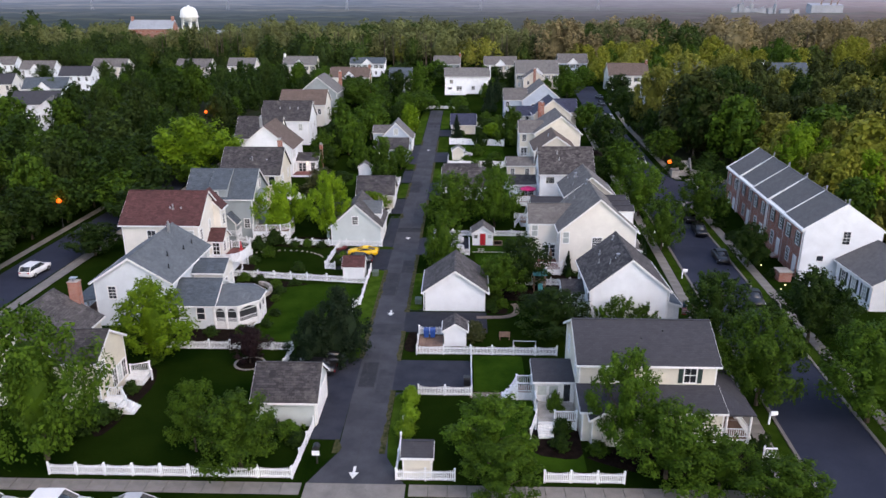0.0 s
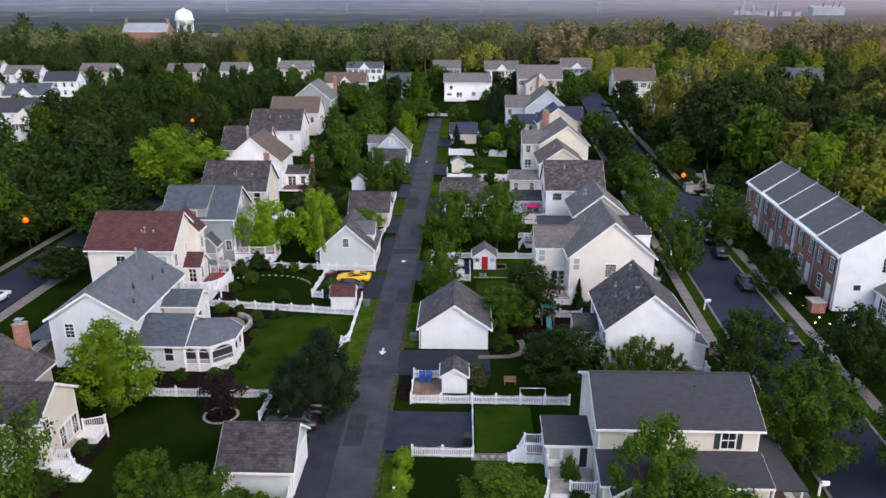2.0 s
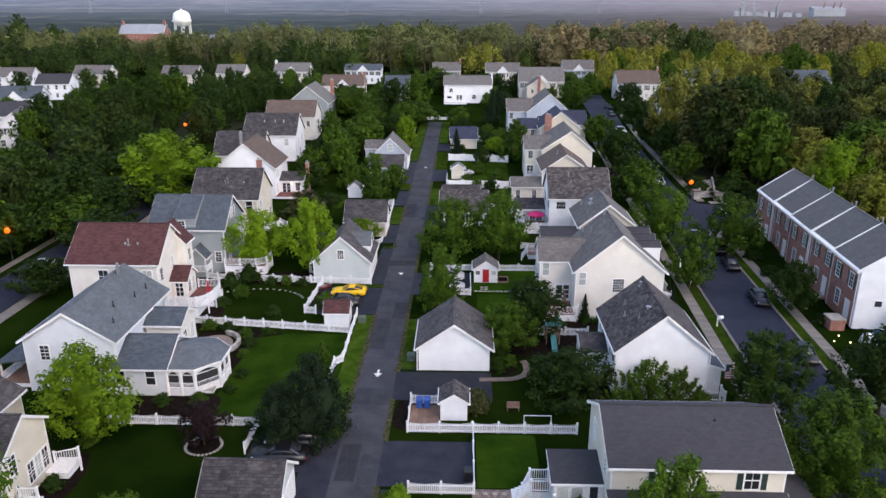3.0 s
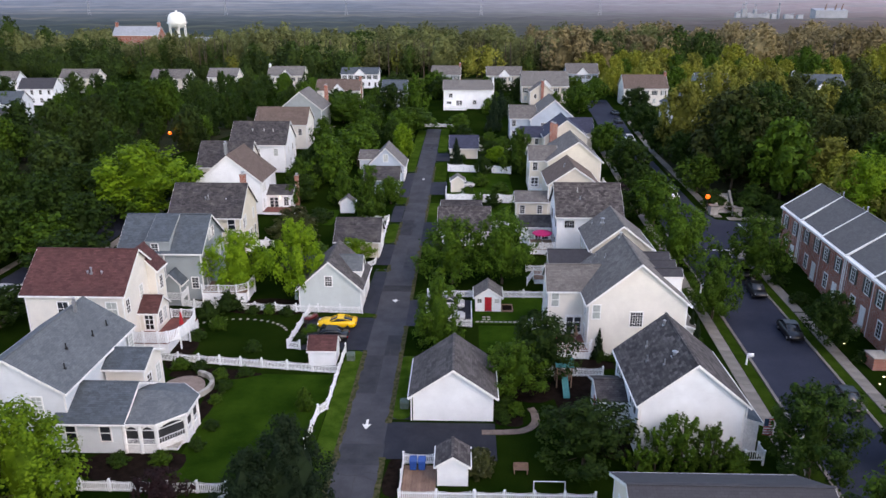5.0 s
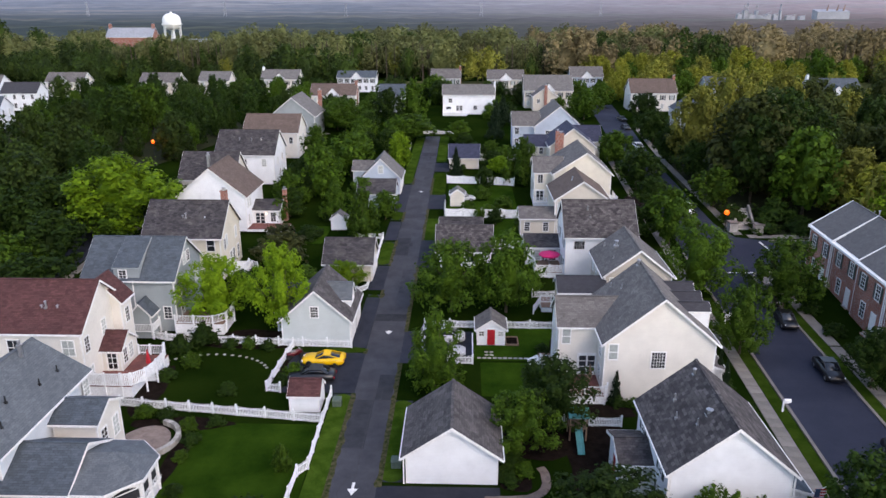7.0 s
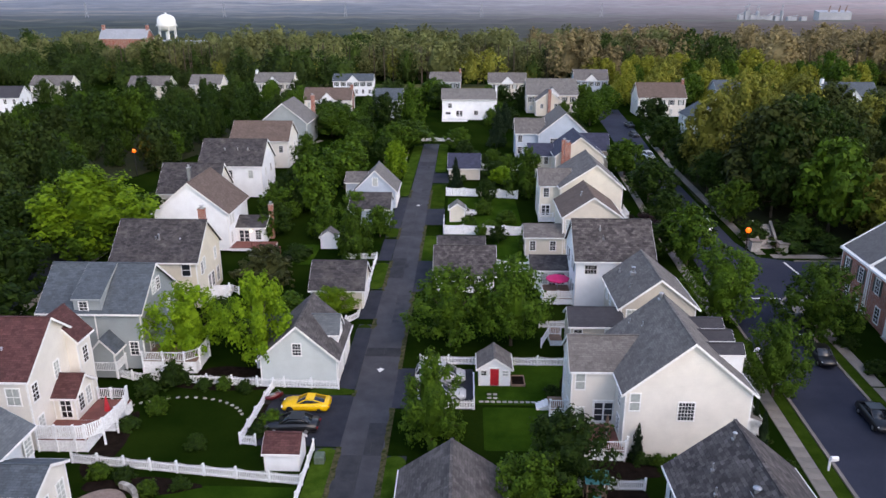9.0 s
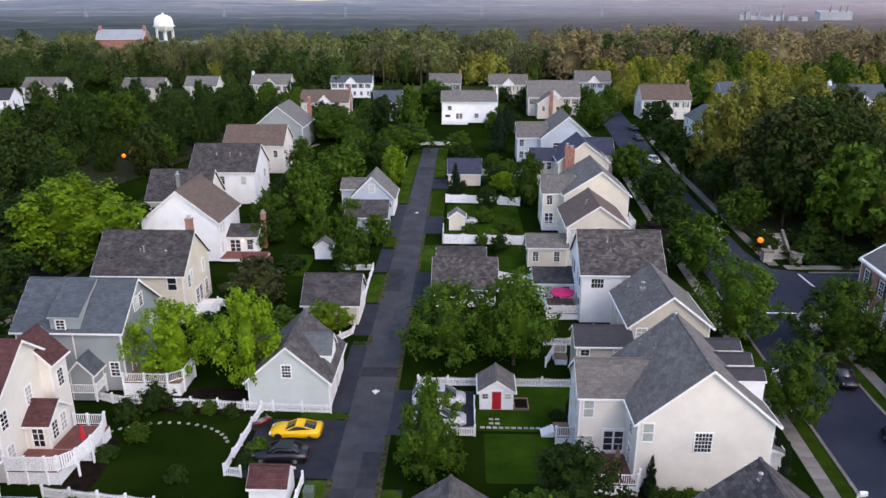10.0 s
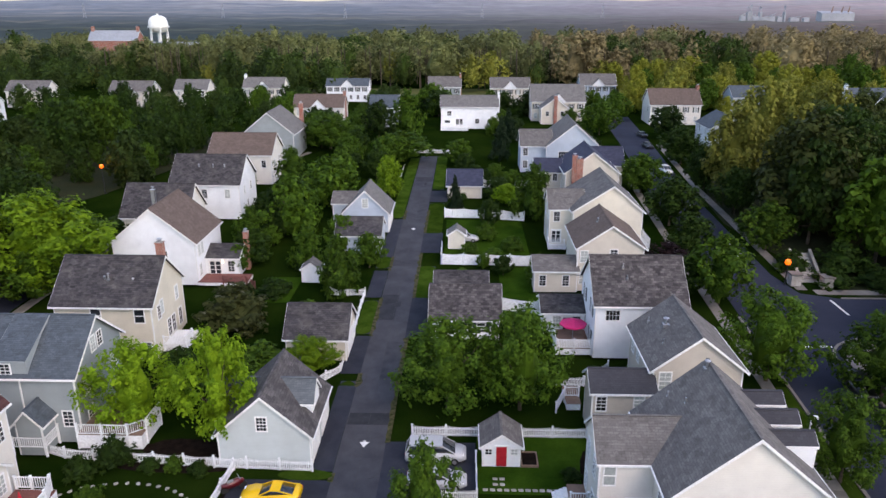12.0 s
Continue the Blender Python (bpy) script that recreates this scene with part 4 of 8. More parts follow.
# stepping stones
for x, y in [(10.4 + k * 0.55, 101.0) for k in range(11)] + [(11.2, 101.7), (11.2, 102.4), (11.75, 101.7), (11.75, 102.4)]:
    bm = bmesh.new()
    box(bm, -0.2, 0.2, -0.16, 0.16, 0, 0.04)
    bmesh.ops.bevel(bm, geom=bm.edges[:], offset=0.015, segments=1, affect="EDGES")
    single("stepping_stone", bm, "stone", "pale square stepping stone in the lawn", "stepping stone", x, y, 0.012, rnd.uniform(-6, 6), group="stepping stones")
for k in range(17):
    a = math.radians(150 - k * 8.2)
    bm = bmesh.new()
    slab(bm, [(0.2 * math.cos(i) * (1 + 0.2 * math.sin(3 * i + k)), 0.16 * math.sin(i), 0.045) for i in [j * math.tau / 8 for j in range(8)]], 0.045)
    single("stepping_stone", bm, "stone", "irregular pale stepping stone along the bed", "stepping stone", -17.5 + 6.2 * math.cos(a), 96.8 + 4.2 * math.sin(a), 0.012, k * 40, group="stepping stones")
path = thing("brick_path", "brick garden path with pale square stones", "path", 11.5, 59.7, kind="structure")
bm = bmesh.new()
box(bm, -0.11, 0.11, -0.24, 0.24, 0, 0.05)
me = mesh("paver", bm, "paver")
for k in range(17):
    for j in range(2):
        child("paver", me, path, -1.9 + k * 0.235, (j - 0.5) * 0.5, 0.0)
bm = bmesh.new()
box(bm, -0.17, 0.17, -0.17, 0.17, 0.0, 0.06)
me = mesh("stone", bm, "stone")
for k in range(6):
    child("stone", me, path, -1.7 + k * 0.72, 0.0, 0.0)

# ---- houses on the right of the alley ----
h = House("cream_house", "cream two-storey house with dark grey roof and wraparound porch", 25.0, 59.7)
h.block(18.9, 30.76, 55.3, 63.6, 5.9, 8.1, "x", "s_cream", "r_char", over=0.3)
h.block(18.9, 30.76, 52.4, 55.28, 2.95, 3.8, "x", "s_cream", "r_char", over=0.25, ridge=55.28, z0=0.0)
h.block(19.6, 22.6, 51.6, 53.6, 2.7, 3.7, "y", "s_cream", "r_char", over=0.25)
h.win("S", 55.3, 28.5, 4.15, 1.0, 1.4, 2, 2, shut=True)
h.win("S", 55.3, 22.5, 4.15, 1.0, 1.4, 2, 2, shut=True)
h.wins("W", 18.9, [(57.0, 4.0), (61.5, 4.0), (57.5, 1.0), (61.5, 1.0)])
h.vent(24.6, 57.6, 6.9, 0.4, 0.07, "black")
h.vent(26.6, 58.3, 7.35, 0.4, 0.07, "black")
h.vent(25.9, 56.6, 6.2, 0.25, 0.07, "black")
# side porch roof, columns and rail
bm = bmesh.new()
slab(bm, [(30.9, 52.1, 2.92), (33.3, 52.1, 2.92), (33.3, 63.4, 2.92), (30.8, 63.4, 3.9), (30.8, 55.3, 3.9)], 0.16)
slope_uv(bm)
h.part("porch_roof", bm, "r_char")
h.deck(26.5, 33.1, 52.3, 55.2, 0.55, "deck_brown")
h.deck(30.8, 33.1, 55.22, 63.2, 0.55, "deck_brown")
for x, y in [(27.0, 52.4), (29.1, 52.4), (31.0, 52.4), (33.0, 52.4), (33.0, 55.5), (33.0, 59.0), (33.0, 63.0)]:
    bm = bmesh.new()
    tube(bm, (x, y, 0.5), (x, y, 2.85), 0.12, 0.1, 10)
    box(bm, x - 0.17, x + 0.17, y - 0.17, y + 0.17, 0.5, 0.7)
    box(bm, x - 0.16, x + 0.16, y - 0.16, y + 0.16, 2.7, 2.9)
    h.part("porch_column", bm, "white")
h.rail([(27.0, 52.4), (29.1, 52.4), (31.0, 52.4), (33.0, 52.4), (33.0, 55.5), (33.0, 59.0)], 0.55, 0.85)
# screened porch and back steps
h.block(15.4, 18.88, 57.3, 60.4, 3.0, 3.55, "x", "white", "r_char", over=0.3, ridge=60.38)
for x in (16.0, 17.05, 18.25):
    h.win("S", 57.3, x, 1.55 if x < 18 else 0.9, 0.8 if x < 18 else 0.6, 0.95 if x < 18 else 1.8, 1, 1, rail=False)
h.wins("W", 15.4, [(58.2, 1.5), (59.5, 1.5)], w=0.9, h=1.0, nx=1, ny=1, rail=False)
h.deck(15.4, 18.8, 54.0, 57.25, 0.9, "stone")
h.rail([(18.7, 54.0), (16.8, 54.0)], 0.9)
h.rail([(15.4, 55.6), (15.4, 57.2)], 0.9)
h.rail([(15.4, 55.6), (15.2, 54.0), (14.6, 52.4, 0.1)], 0.9)
h.steps(16.0, 54.0, 0, -1, 1.3, 0.9)
h.deck(13.9, 15.35, 58.9, 60.3, 0.9, "deck_brown")
h.rail([(15.3, 60.3), (13.9, 60.3), (13.3, 59.6, 0.1)], 0.9)
h.rail([(15.3, 58.9), (13.9, 58.9), (12.9, 58.9, 0.1)], 0.9)
h.steps(13.9, 59.6, -1, 0, 1.2, 0.9)

h = House("white_house", "white gabled house with patchy dark shingles and a flag", 27.4, 80.0)
h.block(23.1, 31.6, 74.4, 83.9, 5.1, 8.6, "y", "s_white", "r_patchy")
h.wins("W", 23.1, [(76.6, 3.3), (82.0, 3.3), (76.6, 0.7)], shut=True)
h.block(20.7, 23.08, 78.4, 82.6, 2.9, 3.7, "x", "s_white", "r_black", over=0.3)
h.win("S", 78.4, 21.8, 1.1, 0.9, 1.2, 3, 3)
h.door("W", 20.7, 80.5, 0.1, mat="red")
h.block(31.62, 33.3, 75.4, 84.8, 2.8, 3.3, "y", "white", "r_slate", over=0.25, ridge=31.64)
for x, y, z, r in [(24.6, 79.0, 6.5, 0.06), (25.0, 81.0, 6.9, 0.06), (25.5, 77.0, 7.2, 0.06), (26.4, 77.4, 7.7, 0.16), (26.8, 82.6, 8.2, 0.09)]:
    h.vent(x, y, z, 0.5, r)
h.spout(23.0, 74.32, 5.0)
h.spout(31.7, 74.32, 5.0)
h.rail([(31.7, 73.4), (33.2, 73.4), (33.2, 74.6)], 0.4, 0.9)

h = House("ivory_house", "large ivory two-storey house with grey roof and dormers", 26.0, 99.0)
h.block(21.8, 32.0, 92.5, 102.6, 6.2, 10.5, "y", "s_ivory", "r_grey")
h.block(18.0, 24.0, 96.2, 101.2, 6.1, 8.1, "x", "s_ivory", "r_grey", over=0.25)
h.win("S", 92.5, 22.6, 4.4, 0.75, 1.5, 1, 2, blind=True)
h.win("S", 92.5, 26.8, 3.55, 1.25, 1.6, 5, 5, rail=False)
h.win("S", 92.5, 30.6, 1.0, 0.75, 1.4, 1, 2, blind=True)
h.win("S", 96.2, 18.75, 4.2, 0.75, 1.5, 1, 2, blind=True)
h.win("S", 96.2, 18.8, 1.0, 0.75, 1.4, 1, 2, blind=True)
h.door("S", 96.2, 20.9, 0.95, 1.7, 2.1, lights=True)
h.wins("W", 21.8, [(94.3, 3.9), (94.3, 1.3)], w=0.9, h=1.5)
h.wins("W", 18.0, [(97.6, 3.9), (100.0, 3.9), (97.6, 1.0), (100.4, 1.0)])
h.deck(18.2, 22.0, 91.8, 96.1, 0.9, "deck")
h.rail([(18.2, 96.0), (18.2, 93.8), (18.2, 91.8), (20.1, 91.8), (22.0, 91.8), (22.3, 92.4)], 0.9)
h.deck(16.6, 17.95, 98.6, 101.0, 0.7, "deck_brown")
h.rail([(17.9, 98.6), (16.6, 98.6)], 0.7)
h.steps(16.6, 100.2, -1, 0, 1.2, 0.7)
h.vent(26.6, 102.0, 10.3, 0.6, 0.13)
h.vent(24.6, 99.8, 8.6, 0.45, 0.06)
h.vent(23.9, 101.8, 8.0, 0.45, 0.06)
for y in (96.3, 98.95, 101.6):
    h.block(28.8, 32.1, y - 0.8, y + 0.8, 8.0, 8.6, "x", "s_white", "r_char", over=0.08, z0=6.3)
    h.win("E", 32.1, y, 6.6, 0.8, 1.1)
h.block(32.05, 33.4, 93.5, 102.4, 2.9, 3.4, "y", "white", "r_grey", over=0.25, ridge=32.07)

h = House("tan_house", "tan gabled house with grey shingle roof", 28.7, 113.8)
h.block(24.9, 32.6, 109.7, 118.6, 6.2, 9.2, "y", "s_tan", "r_grey")
h.block(19.6, 24.88, 108.4, 112.0, 4.6, 5.8, "x", "s_tan", "r_char", over=0.25)
h.win("S", 109.7, 26.0, 4.2, 0.95, 1.6, 2, 4)
h.wins("S", 108.4, [(20.4, 2.8), (23.6, 3.2)], w=0.8, h=1.3)
h.wins("W", 24.9, [(115.0, 4.2), (117.0, 4.2)])
h.vent(27.0, 114.5, 8.2, 0.6, 0.16)
h.vent(26.3, 112.2, 7.4, 0.4, 0.06)
h.vent(26.1, 117.0, 7.4, 0.4, 0.06)
h.rail([(19.5, 114.4), (18.2, 114.4), (17.2, 112.5, 0.1)], 0.7)
h.deck(18.2, 19.55, 113.0, 116.4, 0.7, "deck_brown")

h = House("white_shingle_house", "white house with worn grey shingle roof and low wing", 27.0, 128.0)
h.block(22.4, 31.8, 123.8, 132.8, 6.2, 10.0, "x", "s_white", "r_patchy", over=0.3)
h.win("S", 123.8, 24.2, 4.4, 1.4, 1.1, 4, 2, rail=False)
h.wins("W", 22.4, [(126.0, 4.2), (130.4, 4.2), (126.0, 1.0), (130.4, 1.0)], shut=True)
h.block(17.6, 22.38, 129.5, 134.2, 2.8, 3.9, "x", "s_white", "r_black", over=0.3)
h.wins("S", 129.5, [(19.2, 0.8), (21.4, 0.8)], w=0.9, h=1.5, nx=3, ny=4)
h.door("S", 129.5, 20.3, 0.2, 0.9, 2.1, lights=True)
h.deck(18.6, 22.3, 124.4, 129.4, 0.8, "deck_brown")
h.rail([(18.6, 129.0), (18.6, 126.6), (18.6, 124.4), (20.5, 124.4), (22.3, 124.4)], 0.8, 1.0, solid=True)
h.vent(25.6, 127.0, 9.2, 0.4, 0.06)
h.vent(25.9, 126.0, 8.3, 0.35, 0.06)

h = House("beige_house", "beige gabled house with brown shingle roof", 27.8, 148.0)
h.block(23.4, 31.9, 143.2, 153.4, 6.0, 8.9, "y", "s_beige", "r_brown")
h.block(17.8, 23.38, 142.6, 147.4, 3.0, 4.2, "x", "s_beige", "r_grey", over=0.3)
h.wins("S", 143.2, [(24.2, 4.0), (24.2, 1.0), (28.0, 4.2)], w=0.9, h=1.5)
h.wins("S", 142.6, [(18.9, 0.9), (21.9, 0.9)], w=0.8, h=1.4)
h.vent(26.5, 147.5, 8.2, 0.5, 0.1)
h.spout(23.3, 143.1, 5.9)

h = House("butter_house", "pale cream two-storey house with grey roof", 29.0, 166.0)
h.block(25.0, 35.4, 159.4, 172.0, 6.4, 10.2, "y", "s_cream", "r_grey", ridge=30.8)
h.block(21.7, 27.0, 161.4, 168.0, 6.2, 8.4, "x", "s_cream", "r_grey", over=0.3)
h.wins("S", 161.4, [(22.8, 4.2)], w=0.9, h=1.5)
h.door("S", 161.4, 22.8, 0.7, 1.4, 2.1, lights=True)
h.wins("W", 21.7, [(163.0, 4.2), (166.0, 4.2), (163.0, 1.0)])
h.rail([(21.6, 161.2), (21.6, 160.2), (24.0, 160.2)], 0.6)
h.deck(21.6, 24.4, 160.2, 161.35, 0.6, "white")
h.chimney(28.0, 175.0, 5, 11.0, 1.1, 0.8)
h.rail([(35.6, 160.5), (37.0, 160.5), (37.0, 165.0)], 0.8)
h.deck(35.45, 37.0, 160.5, 166.5, 0.8, "white")

h = House("navy_roof_house", "cream house with dark navy roof", 32.0, 193.0)
h.block(27.5, 37.4, 187.6, 199.0, 6.0, 9.8, "y", "s_beige", "r_navy")
h.block(22.5, 27.48, 193.0, 198.5, 5.0, 7.0, "x", "s_beige", "r_navy")
h.block(33.0, 40.5, 199.02, 205.0, 5.2, 8.2, "x", "s_beige", "r_navy")
h.chimney(29.0, 187.1, 4.0, 9.2, 0.9, 0.7)
h.wins("S", 193.0, [(24.0, 3.2), (26.2, 3.2)])
h = House("blue_house", "pale blue gabled house with grey roof", 31.0, 221.0)
h.block(26.6, 38.4, 213.6, 228.0, 6.0, 10.9, "y", "s_blue", "r_grey", ridge=32.8)
h.block(21.2, 28.0, 215.0, 223.0, 6.0, 8.9, "x", "s_blue", "r_grey")
h.wins("S", 215.0, [(22.2, 3.8), (22.2, 1.0)], w=1.0, h=1.6)
h.win("S", 213.6, 30.4, 3.6, 2.0, 1.3, 4, 2)

# ---- houses on the left of the alley ----
h = House("beige_porch_house", "cream house with weathered roof, brick chimney and back steps", -29.0, 62.0)
h.block(-36.8, -28.0, 56.6, 65.2, 5.3, 8.0, "y", "s_cream", "r_worn")
h.block(-30.0, -24.2, 56.2, 61.8, 4.9, 6.7, "x", "s_butter", "r_black", over=0.25)
h.chimney(-30.3, 65.62, 0.0, 8.8, 0.95, 0.8)
h.win("E", -24.2, 57.2, 2.9, 0.8, 1.5, 2, 4)
h.wins("E", -24.2, [(60.1, 0.9), (61.05, 0.9), (59.1, 0.9)], w=0.75, h=1.7, nx=2, ny=3)
h.rail([(-24.0, 61.9), (-22.4, 62.6), (-21.9, 61.8, 0.1)], 0.6)
h.deck(-24.15, -22.3, 60.6, 62.8, 0.6, "white")
h.rail([(-24.0, 57.0), (-22.6, 57.0), (-21.6, 55.9, 0.1)], 0.9)
h.deck(-24.15, -22.4, 55.4, 57.4, 0.9, "white")
h.steps(-22.4, 56.2, 1, 0, 1.5, 0.9)
bm = bmesh.new()
box(bm, -24.6, -22.4, 54.9, 55.1, 0.0, 1.6)
h.part("knee_wall", bm, "white")

h = House("white_sunroom_house", "white house with grey roof and octagonal screened sunroom", -27.0, 80.0)
h.block(-33.0, -24.2, 74.2, 87.0, 5.5, 8.3, "y", "s_cool", "r_blue")
h.block(-24.9, -19.4, 73.6, 80.2, 3.0, 4.8, "x", "s_cool", "r_slate", over=0.3)
h.block(-23.98, -20.4, 80.6, 84.6, 4.2, 5.2, "x", "s_ivory", "r_slate", over=0.25)
h.wins("S", 73.6, [(-23.8, 1.2), (-20.9, 1.2)], w=0.85, h=1.5, nx=1, ny=2, blind=False)
h.wins("E", -20.4, [(81.5, 1.5), (83.5, 1.5)], w=0.9, h=1.7)
h.wins("E", -24.0, [(86.2, 3.5)])
h.wins("S", 74.2, [(-31.0, 3.4), (-26.6, 3.4)])
h.chimney(-28.0, 84.5, 7.0, 9.0, 0.25, 0.25, "metal")
for x, y, z in [(-26.2, 79.0, 7.0), (-25.6, 82.5, 6.6), (-25.2, 76.6, 6.3), (-25.5, 85.0, 6.5)]:
    h.vent(x, y, z, 0.5, 0.06, "black")
# octagonal end of the sunroom
ring = [(-19.4, 73.7), (-16.7, 73.7), (-14.9, 75.5), (-14.9, 78.2), (-16.7, 80.0), (-19.4, 80.0)]
bm = bmesh.new()
apex = (-17.4, 76.9, 4.15)
big = [(-17.4 + (x + 17.4) * 1.13, 76.9 + (y - 76.9) * 1.1, 2.95) for x, y in ring]
for p, q in zip(big, big[1:]):
    slab(bm, [p, q, apex], 0.14)
slab(bm, [big[-1], (-19.6, 80.4, 2.98), (-19.6, 76.9, 4.15), apex], 0.14)
slab(bm, [(-19.6, 73.3, 2.98), big[0], apex, (-19.6, 76.9, 4.15)], 0.14)
bmesh.ops.recalc_face_normals(bm, faces=bm.faces)
slope_uv(bm)
h.part("sunroom_roof", bm, "r_blue")
for p, q in zip(big, big[1:]):
    bm = bmesh.new()
    beam(bm, (p[0], p[1], 2.84), (q[0], q[1], 2.84), 0.1, 0.2)
    h.part("fascia", bm, "white")
posts = []
for p, q in zip(ring, ring[1:]):
    n = 2 if (Vector(p) - Vector(q)).length > 2.69 else 1
    posts += [Vector((*p, 0)).lerp(Vector((*q, 0)), k / n) for k in range(n)]
posts.append(Vector((*ring[-1], 0)))
UP = Vector((0, 0, 1))
for c in posts:
    bm = bmesh.new()
    tube(bm, c, c + UP * 2.84, 0.19, 0.19, 8)
    h.part("sunroom_post", bm, "white")
for a, b in zip(posts, posts[1:]):
    d = (b - a).normalized() * 0.15
    a, b = a + d, b - d
    bm = bmesh.new()
    beam(bm, a + UP * 0.42, b + UP * 0.42, 0.14, 0.84)
    beam(bm, a + UP * 0.86, b + UP * 0.86, 0.22, 0.07)
    h.part("knee_wall", bm, "white")
    bm = bmesh.new()
    beam(bm, a + UP * 1.34, b + UP * 1.34, 0.07, 0.06)
    for j in range(1, 10):
        c = a.lerp(b, j / 10)
        beam(bm, c + UP * 0.9, c + UP * 1.32, 0.045)
    h.part("sunroom_rail", bm, "fence_white")
    bm = bmesh.new()
    for j in range(10):
        u, v = j / 10, (j + 1) / 10
        lo = 2.2 + 0.34 * math.sin(math.pi * (u + v) / 2)
        beam(bm, a.lerp(b, u) + UP * (lo + 2.84) / 2, a.lerp(b, v) + UP * (lo + 2.84) / 2, 0.14, 2.84 - lo)
    beam(bm, a + UP * 2.2, b + UP * 2.2, 0.1, 0.07)
    fr = h.part("arched_head", bm, "white")
    bm = bmesh.new()
    o = Vector((h.x, h.y, 0))
    beam(bm, a - o + UP * 1.8, b - o + UP * 1.8, 0.02, 1.84)
    part("screen", bm, "screen", fr)
h.deck(-19.3, -15.2, 74.1, 79.6, 0.35, "stone")
bm = bmesh.new()
slab(bm, [(-36.4, 74.6, 2.7), (-33.02, 74.6, 3.2), (-33.02, 84.0, 3.2), (-36.4, 84.0, 2.7)], 0.15)
slope_uv(bm)
h.part("porch_roof", bm, "r_slate")
for y in (75.0, 78.0, 81.0, 83.8):
    bm = bmesh.new()
    box(bm, -36.3, -36.1, y - 0.1, y + 0.1, 0, 2.6)
    h.part("porch_column", bm, "white")
h.rail([(-36.2, 75.0), (-36.2, 83.8)], 0.5, 0.9)
h.deck(-36.4, -33.05, 74.8, 83.9, 0.5, "deck_brown")

h = House("red_roof_house", "cream two-storey house with dark red roof and white deck", -31.0, 96.5)
h.block(-37.6, -27.1, 92.0, 100.8, 6.8, 10.2, "x", "s_ivory", "r_red")
h.wins("S", 92.0, [(-28.4, 4.3), (-33.6, 4.3), (-28.4, 1.2), (-33.6, 1.2)], w=1.1, h=1.5, nx=2, ny=2)
h.wins("E", -27.1, [(92.9, 4.3), (96.4, 4.6), (93.0, 1.2)], w=0.8, h=1.5)
h.block(-30.2, -26.1, 98.4, 100.7, 7.3, 9.5, "y", "s_ivory", "r_red", over=0.3)
h.win("E", -26.1, 99.5, 4.6, 0.8, 1.5)
h.block(-27.08, -25.1, 95.0, 98.2, 3.5, 4.7, "x", "s_ivory", "r_red", over=0.3)
h.door("S", 95.0, -26.0, 1.2, 0.95, 2.1, lights=True)
h.wins("E", -25.1, [(95.9, 1.7), (97.2, 1.7)], w=0.8, h=1.5)
h.deck(-27.0, -22.8, 91.8, 94.95, 1.2, "deck")
h.deck(-25.0, -21.9, 94.97, 98.6, 1.2, "deck")
h.rail([(-27.0, 91.8), (-25.4, 91.8), (-23.8, 91.8), (-22.9, 91.9), (-21.9, 93.0), (-21.6, 94.8), (-21.6, 96.6), (-22.2, 98.4)], 1.2, 1.3, solid=True)
h.rail([(-22.4, 98.6), (-23.8, 98.6), (-25.0, 98.6)], 1.2, 1.0)
for x, z in ((-31.0, 8.4), (-31.4, 8.0), (-29.9, 8.0)):
    h.vent(x, 93.9, z, 0.6, 0.09)

h = House("grey_blue_house", "grey house with slate-blue roof and shed dormer", -29.0, 110.5)
h.block(-34.2, -24.0, 106.6, 115.4, 6.4, 9.9, "x", "s_grey", "r_slate")
h.block(-30.6, -27.8, 106.58, 110.9, 7.7, 9.92, "x", "s_grey", "r_slate", over=0.12, ridge=110.89, z0=6.0, trim="s_grey")
h.win("S", 106.56, -29.6, 6.2, 0.8, 1.2)
h.win("S", 106.6, -25.0, 1.6, 0.8, 1.4)
h.win("S", 106.6, -32.4, 4.2, 0.8, 1.4)
h.wins("E", -24.0, [(110.4, 6.9), (111.6, 6.9), (108.4, 3.8), (113.5, 3.8), (108.4, 1.2)], w=0.75, h=1.3)
h.block(-28.4, -26.2, 104.6, 106.58, 3.0, 4.2, "y", "s_grey", "r_slate", over=0.3)
h.deck(-24.0, -18.4, 105.6, 109.6, 1.4, "deck_brown")
h.rail([(-23.9, 105.6), (-21.8, 105.6), (-19.6, 105.6), (-18.4, 106.6), (-18.4, 109.5)], 1.4, 0.95)
h.rail([(-28.8, 104.4), (-26.0, 104.4), (-26.0, 106.4)], 0.8, 0.95)
h.spout(-28.6, 106.5, 6.2, 0.2)

h = House("butter_gable_house", "cream house with weathered dark roof and small deck", -29.0, 126.5)
h.block(-34.2, -23.9, 122.2, 131.0, 6.2, 10.0, "x", "s_butter", "r_black")
h.wins("S", 122.2, [(-29.8, 4.2), (-25.2, 4.2)], w=1.0, h=1.5, nx=1, ny=2)
h.win("S", 122.2, -24.8, 0.9, 1.0, 1.0)
h.wins("E", -23.9, [(124.8, 4.2), (129.0, 4.2), (124.0, 3.9)], w=0.75, h=1.5)
h.wins("E", -23.9, [(126.2, 1.0), (127.4, 1.0), (129.4, 1.0)], w=0.9, h=1.9)
h.deck(-23.85, -21.4, 124.0, 128.0, 0.8, "white")
h.rail([(-23.8, 124.0), (-21.4, 124.0), (-21.4, 126.0), (-20.4, 126.6, 0.1)], 0.8)
h.chimney(-24.9, 128.6, 6.0, 10.9, 0.8, 0.7, "brick", 2)
for x, z in ((-29.0, 8.2), (-29.4, 7.9), (-26.4, 7.7)):
    h.vent(x, 124.4, z, 0.6, 0.09)

